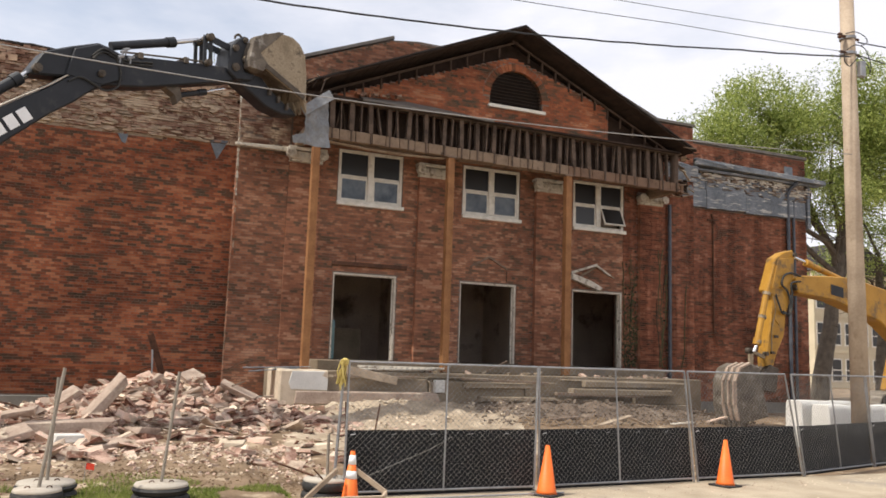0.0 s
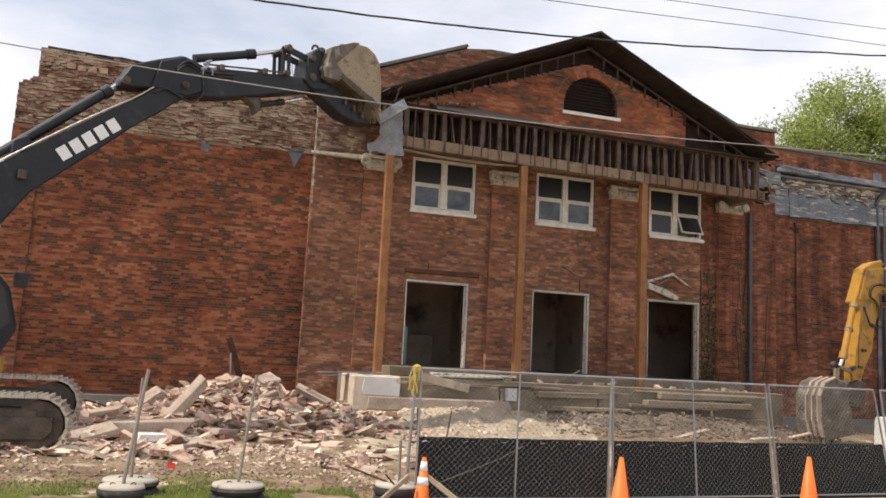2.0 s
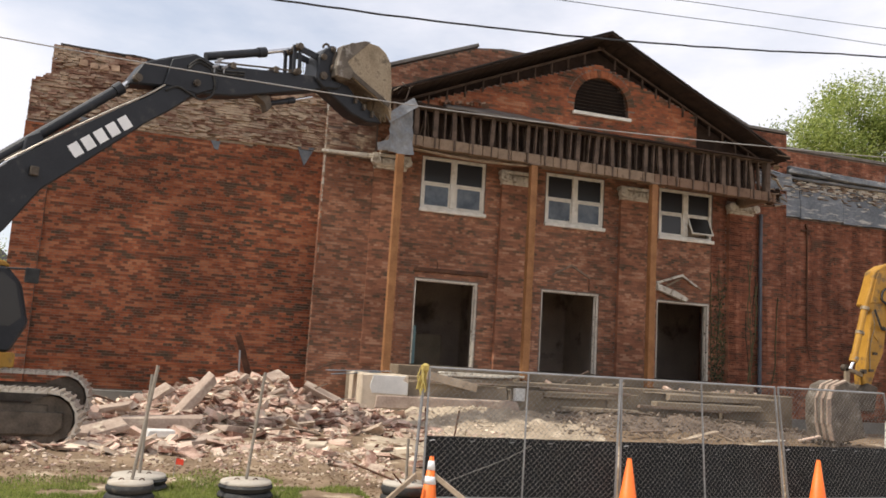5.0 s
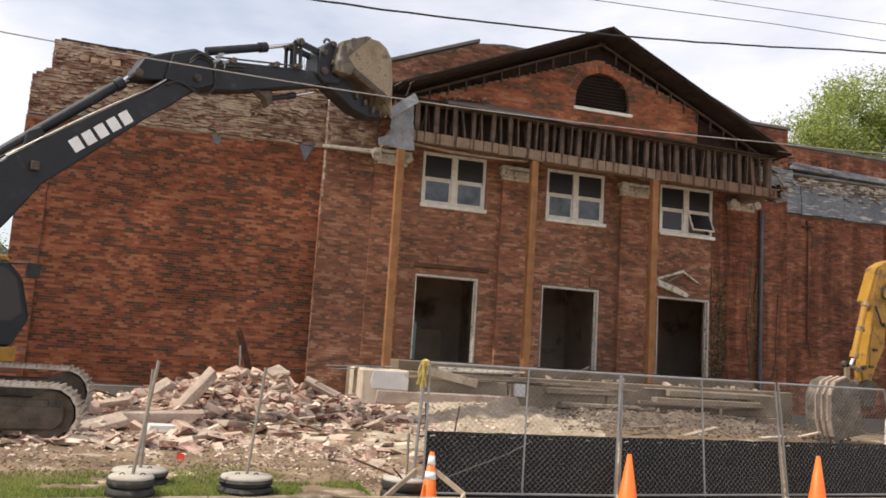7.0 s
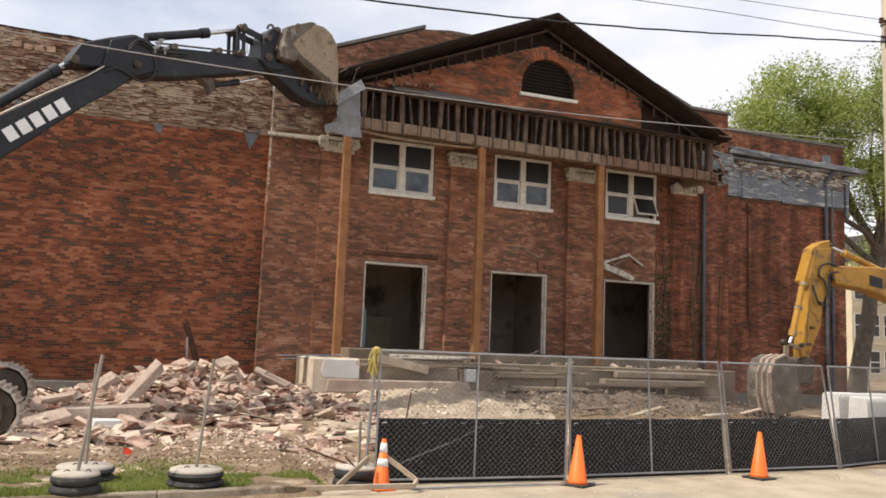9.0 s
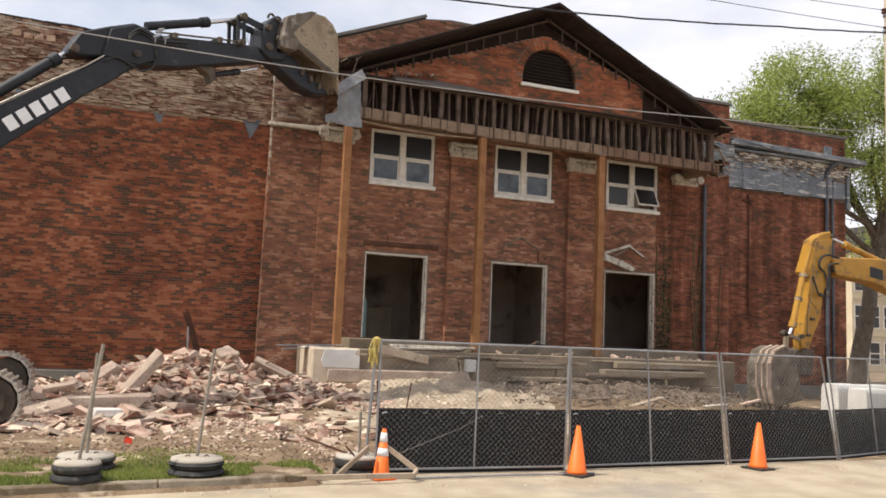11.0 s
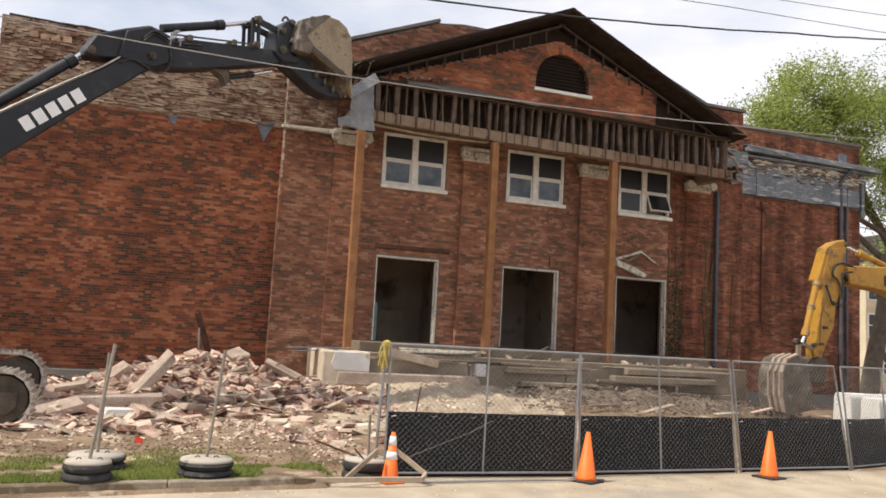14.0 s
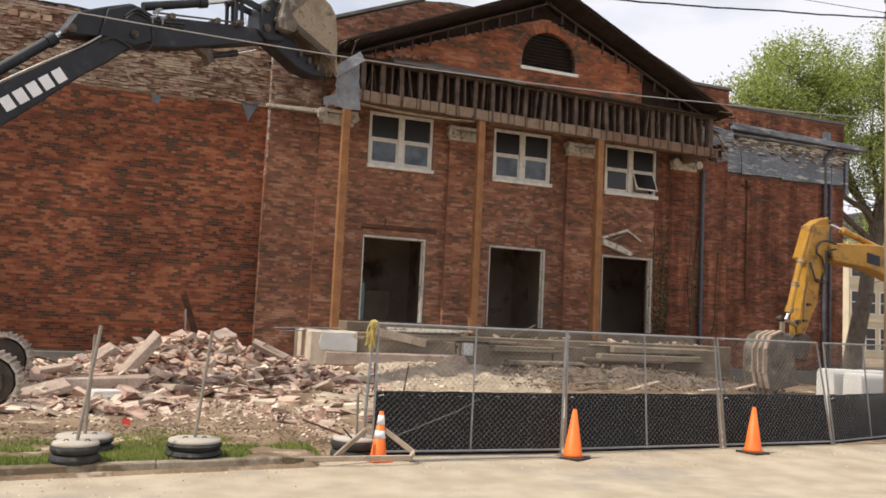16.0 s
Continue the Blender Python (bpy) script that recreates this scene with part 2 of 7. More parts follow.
M_DIRT = mat("dusty_soil", (0.100, 0.064, 0.037), (0.29, 0.205, 0.130), 0.97, big=1.6, fine=28, bump=0.8, stain=(0.52, 0.42, 0.30), stain_at=0.60, stain_scale=1.3)
M_CLOD = mat("brown_clods", (0.115, 0.072, 0.042), (0.28, 0.195, 0.12), 0.97, big=3, fine=30, bump=0.6, rnd=0.5)
M_CURB = mat("kerb_concrete", (0.17, 0.135, 0.095), (0.34, 0.285, 0.215), 0.92, big=3, fine=26, stain=(0.13, 0.095, 0.058), stain_at=0.51, stain_scale=2.5)
M_WALK = mat("pavement_concrete", (0.32, 0.28, 0.23), (0.50, 0.45, 0.38), 0.93, big=1.2, fine=30, stain=(0.30, 0.24, 0.18), stain_at=0.58)
M_GRASS = mat("grass_blades", (0.095, 0.145, 0.026), (0.33, 0.37, 0.10), 0.8, big=1.5, fine=15, bump=0, rnd=0.6)
M_WIRE = mat("fence_wire", (0.17, 0.165, 0.155), (0.32, 0.31, 0.295), 0.5, 0.4, big=6, fine=60, bump=0)
M_GALV = mat("galvanised_steel", (0.22, 0.22, 0.225), (0.36, 0.36, 0.365), 0.45, 0.6, big=6, fine=60, bump=0.05)
M_SCREEN = mat("black_mesh_fabric", (0.005, 0.0055, 0.007), (0.014, 0.015, 0.018), 0.85, big=2, fine=120, bump=0.3)
M_ORANGE = mat("orange_plastic", (0.78, 0.13, 0.018), (0.90, 0.20, 0.035), 0.5, big=3, fine=40, bump=0.08)
M_REFL = mat("reflective_white", (0.70, 0.70, 0.70), (0.86, 0.86, 0.86), 0.4, big=4, fine=40, bump=0.03)
M_RUBBER = mat("black_rubber", (0.014, 0.014, 0.014), (0.045, 0.044, 0.042), 0.75, big=6, fine=50, stain=(0.10, 0.09, 0.075), stain_at=0.62, stain_scale=5)
M_ROPE = mat("yellow_rope", (0.34, 0.25, 0.06), (0.55, 0.44, 0.16), 0.8, big=8, fine=80)
M_POLE = mat("pole_wood", (0.30, 0.23, 0.165), (0.50, 0.40, 0.30), 0.85, big=1.6, fine=22, stain=(0.22, 0.15, 0.09), stain_at=0.66, stain_scale=2)
M_CABLE = mat("cable_sheath", (0.015, 0.015, 0.017), (0.03, 0.03, 0.032), 0.6, bump=0)
M_CABLEL = mat("bare_cable", (0.26, 0.25, 0.24), (0.40, 0.385, 0.37), 0.5, 0.4, bump=0)
M_DARKPAINT = mat("charcoal_paint", (0.010, 0.011, 0.014), (0.022, 0.024, 0.029), 0.5, big=2, fine=30, bump=0.05, stain=(0.055, 0.050, 0.045), stain_at=0.64, stain_scale=2)
M_YELLOW = mat("machine_yellow", (0.33, 0.165, 0.020), (0.48, 0.255, 0.042), 0.5, big=2, fine=25, bump=0.12, stain=(0.17, 0.105, 0.045), stain_at=0.60, stain_scale=2.6)
M_BUCKET = mat("worn_bucket_steel", (0.19, 0.145, 0.092), (0.42, 0.335, 0.23), 0.65, 0.25, big=3, fine=25, stain=(0.10, 0.075, 0.05), stain_at=0.6, stain_scale=3)
M_CHROME = mat("cylinder_rod", (0.55, 0.55, 0.56), (0.7, 0.7, 0.71), 0.2, 0.9, bump=0)
M_SHOE = mat("polished_track_steel", (0.30, 0.26, 0.215), (0.60, 0.545, 0.47), 0.42, 0.45, big=5, fine=30, rnd=0.4)
M_TRACK = mat("track_steel", (0.05, 0.041, 0.033), (0.15, 0.122, 0.095), 0.7, 0.4, big=5, fine=30)
M_BARK = mat("bark", (0.06, 0.05, 0.04), (0.16, 0.13, 0.10), 0.95, big=3, fine=25, bump=0.8)
M_LEAF = mat("leaves", (0.14, 0.19, 0.042), (0.44, 0.49, 0.15), 0.6, big=0.8, fine=6, bump=0, rnd=0.7)
M_HOUSE = mat("cream_siding", (0.52, 0.44, 0.30), (0.66, 0.57, 0.41), 0.8, big=0.6, fine=8, bump=0.1)
M_EARTH = mat("dug_earth", (0.080, 0.058, 0.043), (0.20, 0.150, 0.113), 0.97, big=2.5, fine=25, bump=0.8, rnd=0.4, stain=(0.27, 0.215, 0.165), stain_at=0.60, stain_scale=1.2)
M_DARKBUCKET = mat("dusty_bucket_steel", (0.07, 0.057, 0.044), (0.21, 0.175, 0.14), 0.75, 0.2, big=3, fine=25, stain=(0.34, 0.31, 0.27), stain_at=0.62, stain_scale=4)
M_PINKRUB = mat("broken_brick", (0.17, 0.078, 0.052), (0.66, 0.47, 0.37), 0.95, big=3, fine=30, rnd=0.9, stain=(0.45, 0.37, 0.29), stain_at=0.55, stain_scale=4)
M_POSTDULL = mat("dull_dusty_steel", (0.17, 0.145, 0.115), (0.33, 0.29, 0.24), 0.7, 0.2, big=4, fine=40, bump=0.1)
M_SHEET = mat("crumpled_galvanised_sheet", (0.13, 0.132, 0.135), (0.28, 0.285, 0.29), 0.6, 0.2, big=2.5, fine=18, bump=0.2, stain=(0.20, 0.17, 0.14), stain_at=0.62, stain_scale=3)
M_CREEPER = mat("dark_creeper_leaves", (0.025, 0.026, 0.012), (0.09, 0.085, 0.036), 0.7, big=1.5, fine=10, bump=0, rnd=0.7)
M_PALEWOOD = mat("pale_weathered_wood", (0.24, 0.18, 0.125), (0.46, 0.37, 0.275), 0.85, big=4, fine=30, rnd=0.3)
M_PLASTER = mat("crushed_plaster", (0.32, 0.25, 0.175), (0.60, 0.50, 0.38), 0.95, big=3, fine=25, bump=0.6, rnd=0.5)
M_DUST = mat("mortar_dust", (0.22, 0.168, 0.115), (0.48, 0.39, 0.285), 0.97, big=1.8, fine=22, bump=0.9, stain=(0.58, 0.485, 0.365), stain_at=0.60, stain_scale=1.0)
M_SLAB = mat("dusty_slab_concrete", (0.22, 0.155, 0.120), (0.46, 0.36, 0.285), 0.93, big=2.5, fine=22, bump=0.5, stain=(0.52, 0.44, 0.34), stain_at=0.62, stain_scale=3)
M_GREYRUB = mat("broken_concrete", (0.27, 0.195, 0.148), (0.73, 0.595, 0.455), 0.95, big=3, fine=25, rnd=0.6)


def glass_mat(name, tint, rough=0.22):
    m = bpy.data.materials.new(name)
    m.use_nodes = True
    p = m.node_tree.nodes["Principled BSDF"]
    p.inputs["Base Color"].default_value = (*tint, 1)
    p.inputs["Roughness"].default_value, p.inputs["Specular IOR Level"].default_value = rough, 0.5
    return m


# leaves let light through
for leaf in (M_LEAF, M_GRASS):
    tr = leaf.node_tree
    pr = tr.nodes["Principled BSDF"]
    tl, mx = tr.nodes.new("ShaderNodeBsdfTranslucent"), tr.nodes.new("ShaderNodeMixShader")
    mx.inputs[0].default_value = 0.5
    tr.links.new(pr.inputs["Base Color"].links[0].from_socket, tl.inputs["Color"])
    tr.links.new(pr.outputs[0], mx.inputs[1])
    tr.links.new(tl.outputs[0], mx.inputs[2])
    tr.links.new(mx.outputs[0], tr.nodes["Material Output"].inputs["Surface"])

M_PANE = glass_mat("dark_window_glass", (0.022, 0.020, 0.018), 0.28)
# lower panes: bluish mottling paints blurred reflections into the glass colour
M_REFLPANE = mat("window_blind", (0.045, 0.058, 0.075), (0.17, 0.195, 0.22), 0.12, big=1.8, fine=6, bump=0)


# ---------------------------------------------------------------- mesh tools
class G:
    """A growing mesh: points and faces."""

    def __init__(self):
        self.v, self.f = [], []

    def add(self, pts, faces, m=None):
        n = len(self.v)
        self.v += [tuple(m @ Vector(q)) for q in pts] if m is not None else [tuple(q) for q in pts]
        self.f += [tuple(n + i for i in f) for f in faces]
        return self

    def box(self, x0, x1, y0, y1, z0, z1, m=None):
        pts = [(x, y, z) for z in (z0, z1) for y in (y0, y1) for x in (x0, x1)]
        return self.add(pts, [(0, 2, 3, 1), (4, 5, 7, 6), (0, 1, 5, 4), (2, 6, 7, 3), (0, 4, 6, 2), (1, 3, 7, 5)], m)

    def brick(self, x0, x1, y0, y1, z0, z1):
        """A box facing -y without its hidden back."""
        pts = [(x, y, z) for z in (z0, z1) for y in (y0, y1) for x in (x0, x1)]
        return self.add(pts, [(0, 2, 3, 1), (4, 5, 7, 6), (0, 1, 5, 4), (0, 4, 6, 2), (1, 3, 7, 5)])

    def bar(self, a, b, w, h, up=(0, 0, 1)):
        """A square-cut bar from a to b, w wide and h high."""
        a, b = Vector(a), Vector(b)
        d = (b - a).normalized()
        s = d.cross(Vector(up))
        s = s.normalized() if s.length > 1e-6 else Vector((1, 0, 0))
        u = s.cross(d).normalized()
        pts = [o + s * i * w / 2 + u * j * h / 2 for o in (a, b) for i, j in ((-1, -1), (1, -1), (1, 1), (-1, 1))]
        return self.add(pts, [(3, 2, 1, 0), (4, 5, 6, 7), (0, 1, 5, 4), (1, 2, 6, 5), (2, 3, 7, 6), (3, 0, 4, 7)])

    def tube(self, a, b, ra, rb=None, n=10, caps=True):
        a, b = Vector(a), Vector(b)
        rb = ra if rb is None else rb
        d = (b - a).normalized()
        s = d.orthogonal().normalized()
        u = d.cross(s)
        pts = [o + (s * math.cos(k * 2 * math.pi / n) + u * math.sin(k * 2 * math.pi / n)) * r for o, r in ((a, ra), (b, rb)) for k in range(n)]
        faces = [(k, (k + 1) % n, n + (k + 1) % n, n + k) for k in range(n)]
        if caps:
            faces += [tuple(range(n - 1, -1, -1)), tuple(range(n, 2 * n))]
        return self.add(pts, faces)

    def hose(self, pts, r, n=6):
        """A round line through points."""
        pts = [Vector(q) for q in pts]
        if 4 <= len(pts) <= 14:
            # round the bends between few points
            ends = [2 * pts[0] - pts[1]] + pts + [2 * pts[-1] - pts[-2]]
            fine = []
            for a, b, c, d in zip(ends, ends[1:], ends[2:], ends[3:]):
                for t in (0.0, 0.25, 0.5, 0.75):
                    fine.append(0.5 * (2 * b + (c - a) * t + (2 * a - 5 * b + 4 * c - d) * t * t + (3 * b - a - 3 * c + d) * t ** 3))
            pts = fine + [pts[-1]]
        s = (pts[1] - pts[0]).orthogonal().normalized()
        ring, faces = [], []
        for i, q in enumerate(pts):
            d = (pts[min(i + 1, len(pts) - 1)] - pts[max(i - 1, 0)]).normalized()
            s = (s - d * s.dot(d)).normalized()
            u = d.cross(s)
            ring += [q + (s * math.cos(k * 2 * math.pi / n) + u * math.sin(k * 2 * math.pi / n)) * r for k in range(n)]
        for i in range(len(pts) - 1):
            faces += [(i * n + k, i * n + (k + 1) % n, (i + 1) * n + (k + 1) % n, (i + 1) * n + k) for k in range(n)]
        m = (len(pts) - 1) * n
        faces += [tuple(range(n - 1, -1, -1)), tuple(range(m, m + n))]
        return self.add(ring, faces)

    def prism(self, poly, lo, hi, m=None):
        """A flat outline in x, z (anticlockwise seen from -y), drawn out from y = lo to y = hi."""
        n = len(poly)
        pts = [(x, lo, z) for x, z in poly] + [(x, hi, z) for x, z in poly]
        faces = [tuple(range(n)), tuple(range(2 * n - 1, n - 1, -1))]
        faces += [(k, n + k, n + (k + 1) % n, (k + 1) % n) for k in range(n)]
        return self.add(pts, faces, m)

    def turn(self, profile, n=20, m=None):
        """A lathe shape round z from (radius, height) pairs, from the bottom up."""
        pts = [(r * math.cos(2 * math.pi * k / n), r * math.sin(2 * math.pi * k / n), z) for r, z in profile for k in range(n)]
        faces = [(i * n + k, i * n + (k + 1) % n, (i + 1) * n + (k + 1) % n, (i + 1) * n + k) for i in range(len(profile) - 1) for k in range(n)]
        faces += [tuple(range(n - 1, -1, -1)), tuple(range((len(profile) - 1) * n, len(profile) * n))]
        return self.add(pts, faces, m)

    def chunk(self, c, s, rnd, turn=None):
        """A broken lump: a box with its corners pushed about."""
        m = Matrix.Translation(c) @ (turn if turn is not None else Euler([rnd.gauss(0, 0.32), rnd.gauss(0, 0.32), rnd.uniform(0, 6.3)]).to_matrix().to_4x4())
        pts = [Vector((i * s[0] / 2 * rnd.uniform(0.65, 1.0), j * s[1] / 2 * rnd.uniform(0.65, 1.0), k * s[2] / 2 * rnd.uniform(0.7, 1.0))) for k in (-1, 1) for j in (-1, 1) for i in (-1, 1)]
        return self.add(pts, [(0, 2, 3, 1), (4, 5, 7, 6), (0, 1, 5, 4), (2, 6, 7, 3), (0, 4, 6, 2), (1, 3, 7, 5)], m)

    def mesh(self, name, material, bevel=0.0, smooth=False):
        me = bpy.data.meshes.new(name)
        me.from_pydata(self.v, [], self.f)
        if bevel:
            b = bmesh.new()
            b.from_mesh(me)
            bmesh.ops.bevel(b, geom=list(b.edges), offset=bevel, segments=1, affect="EDGES", clamp_overlap=True)
            b.to_mesh(me)
            b.free()
        if smooth:
            me.shade_smooth()
        me.materials.append(material)
        me.update()
        return me


def thing(name, label, category, at=(0, 0, 0), group="", kind=""):
    return_ob = new(name)
    return_ob.location = at
    return_ob.empty_display_size = 0.2
    return tagged(return_ob, label, category, group, kind)


def solid(name, g, material, label, category, group="", kind="", bevel=0.0, smooth=False):
    """A thing that is one mesh."""
    return tagged(new(name, g.mesh(name, material, bevel, smooth)), label, category, group, kind)


def part(name, g, material, parent, label="", bevel=0.0, smooth=False, kind=""):
    """One mesh under a thing or under a part; its points are given in the world's axes of the thing as it is built."""
    me = g if isinstance(g, bpy.types.Mesh) else g.mesh(name, material, bevel, smooth)
    ob = new(name, me)
    ob.parent = parent
    if parent.parent is None:
        ob.matrix_parent_inverse = Matrix.Translation(-Vector(parent.location))
    if label:
        ob["label"] = label
    if kind:
        ob["kind"] = kind
    return ob


BRICKS_LATER = []


def lay_bricks(parent, x0, x1, y, z0, z1, inside, single_mat, joined_mat, single_zone=None, course=0.0677, length=0.205, proud=0.012, ragged=0.0, seed=1):
    """Courses of bricks on a wall's face at y, looking to -y. inside(x, z) says where there is wall; single_zone = (x0, x1, z0, z1) are objects of their own."""
    BRICKS_LATER.append((parent, x0, x1, y, z0, z1, inside, single_mat, joined_mat, single_zone, course, length, proud, ragged, seed))


def lay_all():
    for parent, x0, x1, y, z0, z1, inside, single_mat, joined_mat, zone, course, length, proud, ragged, seed in BRICKS_LATER:
        rnd = random.Random(seed)
        g, made, shared = G(), 0, {}
        rows = int((z1 - z0) / course + 0.001)
        for r in range(rows):
            za, zb = z0 + r * course, z0 + (r + 1) * course - 0.010
            header = r % 6 == 5
            step = length / 2 + 0.005 if header else length + 0.010
            x = x0 - (step / 2 if r % 2 else 0)
            while x < x1:
                a, b = max(x, x0), min(x + step - 0.010, x1)
                x += step
                if not (inside(a + 0.01, za + 0.01) and inside(b - 0.01, zb) and inside(a + 0.01, zb) and inside(b - 0.01, za + 0.01)):
                    # cut the brick where the wall ends
                    cut, best, run = 10, (0, 0), 0
                    for k in range(cut + 1):
                        q = a + (b - a) * (k + 0.5) / cut
                        if k < cut and inside(q, za + 0.01) and inside(q, zb):
                            run += 1
                        else:
                            if run > best[1] - best[0]:
                                best = (k - run, k)
                            run = 0
                    a, b = a + (b - a) * best[0] / cut, a + (b - a) * best[1] / cut
                if b - a < 0.025:
                    continue
                p = proud + rnd.uniform(-0.004, 0.004) + (rnd.uniform(-ragged, ragged) if ragged else 0)
                if ragged and rnd.random() < 0.05 + 0.22 * max(0.0, noise.noise(Vector((a * 1.1, za * 3.0, 2)))):
                    continue
                if zone and made < 300 and zone[0] <= a and b <= zone[1] and zone[2] <= za <= zone[3] and abs(b - a - (step - 0.010)) < 0.002:
                    key = (header, rnd.randrange(3))
                    if key not in shared:
                        q = G().brick(-(step - 0.010) / 2, (step - 0.010) / 2, -proud - 0.004 * key[1] + 0.004, 0.0, 0, zb - za)
                        shared[key] = q.mesh("brick", single_mat)
                    ob = new("brick", shared[key])
                    ob.parent = parent
                    ob.matrix_parent_inverse = Matrix.Translation(-Vector(parent.location))
                    ob.location = ((a + b) / 2, y - (p - proud) * 0.8 if ragged else y, za)
                    made += 1
                else:
                    g.brick(a, b, y - p, y, za, zb)
        if g.v:
            part("brick_courses", g, joined_mat, parent, kind="stuff")

# ---------------------------------------------------------------- ground
def smooth01(t):
    t = min(1.0, max(0.0, t))
    return t * t * (3 - 2 * t)


def kerb_y(x):
    return -11.86 + 0.12 * (x - 1.9)


def heap(x, y):
    """Height of the rubble above the ground."""
    ridge = 0.0
    for cx, cy, sx, sy, h in ((1.6, -3.0, 1.2, 1.3, 0.76), (0.1, -3.2, 1.0, 1.4, 0.36), (-2.0, -3.9, 2.0, 1.5, 0.16), (1.0, -5.6, 2.6, 1.3, 0.08), (3.3, -3.6, 1.1, 1.5, 0.30), (6.4, -2.7, 1.9, 1.4, 0.30), (11.6, -2.7, 3.9, 1.3, 0.36)):
        ridge += h * math.exp(-((x - cx) / sx) ** 2 - ((y - cy) / sy) ** 2)
    return ridge


def ground_h(x, y):
    if x < 2.4:
        e = kerb_y(x) + 0.14
        base = -0.06 + 0.17 * smooth01((y - e + 0.3) / 0.3) + 0.16 * smooth01((y - e) / 6.0) + 0.12 * smooth01((y + 6) / 5)
    else:
        base = -0.06 + 0.40 * smooth01((y + 10.9) / 8.0)
    if -14.5 < y < 0 and -9 < x < 24:
        base += 0.035 * noise.noise(Vector((x * 0.9, y * 0.9, 0))) * smooth01((y - kerb_y(x) - 0.2) / 1.0)
        h = heap(x, y)
        base += h + (0.12 * noise.noise(Vector((x * 2.3, y * 2.3, 3))) + 0.06 * noise.noise(Vector((x * 6, y * 6, 7)))) * min(1.0, h * 4)
    return base


def breaks(lo, hi, step, far):
    a = list(np.arange(lo, hi + 1e-6, step))
    out, d, x = [], step, lo
    while x > -far:
        d *= 1.6
        x -= d
        out.append(x)
    out = out[::-1] + a
    d, x = step, hi
    while x < far:
        d *= 1.6
        x += d
        out.append(x)
    return out


def make_ground():
    xs, ys = breaks(-7, 19, 0.16, 900), breaks(-13.5, 0.4, 0.14, 900)
    g = G()
    g.v = [(x, y, ground_h(x, y)) for y in ys for x in xs]
    n = len(xs)
    g.f = [(j * n + i, j * n + i + 1, (j + 1) * n + i + 1, (j + 1) * n + i) for j in range(len(ys) - 1) for i in range(n - 1)]
    solid("ground", g, M_DIRT, "dusty trampled soil strewn with crushed brick around the building", "ground", kind="structure", smooth=True)


make_ground()
g = G()
xs = [-400, -120, -40, -20] + list(np.arange(-10, 24.1, 1.0)) + [40, 120, 400]
for a, b in zip(xs, xs[1:]):
    ea, eb = (kerb_y(max(a, -40)) if a < 2.2 else -10.72), (kerb_y(max(b, -40)) if b < 2.2 else -10.72)
    g.add([(a, -21.2, 0.0), (b, -21.2, 0.0), (b, eb, 0.0), (a, ea, 0.0)], [(0, 1, 2, 3)])
    g.add([(a, -21.2, -0.3), (b, -21.2, -0.3), (b, -21.2, 0.0), (a, -21.2, 0.0)], [(0, 1, 2, 3)])
solid("road", g, M_ROAD, "sunlit pale worn road surface with fine grit", "road", kind="structure")
g = G().box(-400, 400, -30, -21.2, -0.3, 0.12)
solid("pavement_1", g, M_WALK, "plain concrete pavement along the near side", "pavement", kind="structure")

# kerb stones with joints
kerb = thing("kerb", "weathered concrete kerb along the grass verge", "kerb", kind="structure")
x = -14.0
while x < 1.6:
    b = min(x + 1.8, 1.9)
    a0, a1 = kerb_y(x), kerb_y(b)
    g = G().add([(x + 0.006, a0, -0.05), (b - 0.006, a1, -0.05), (b - 0.006, a1 + 0.16, -0.05), (x + 0.006, a0 + 0.16, -0.05), (x + 0.006, a0 + 0.03, 0.12), (b - 0.006, a1 + 0.03, 0.12), (b - 0.006, a1 + 0.16, 0.125), (x + 0.006, a0 + 0.16, 0.125)],
                [(3, 2, 1, 0), (4, 5, 6, 7), (0, 1, 5, 4), (2, 3, 7, 6), (1, 2, 6, 5), (3, 0, 4, 7)])
    part("kerb_stone", g, M_CURB, kerb, bevel=0.012)
    x = b
g = G()
for k in range(7):
    t0, t1 = k / 7, (k + 1) / 7
    p0 = (1.9 + 0.55 * math.sin(t0 * 1.5), kerb_y(1.9) + 0.55 * (1 - math.cos(t0 * 1.5)))
    p1 = (1.9 + 0.55 * math.sin(t1 * 1.5), kerb_y(1.9) + 0.55 * (1 - math.cos(t1 * 1.5)))
    z0, z1 = 0.125 - 0.09 * t0, 0.125 - 0.09 * t1
    g.add([(p0[0], p0[1], -0.05), (p1[0], p1[1], -0.05), (p1[0] - 0.02, p1[1] + 0.16, -0.05), (p0[0] - 0.02, p0[1] + 0.16, -0.05), (p0[0], p0[1] + 0.02, z0), (p1[0], p1[1] + 0.02, z1), (p1[0] - 0.02, p1[1] + 0.16, z1), (p0[0] - 0.02, p0[1] + 0.16, z0)],
          [(3, 2, 1, 0), (4, 5, 6, 7), (0, 1, 5, 4), (2, 3, 7, 6), (1, 2, 6, 5), (3, 0, 4, 7)])
part("kerb_end", g, M_CURB, kerb)


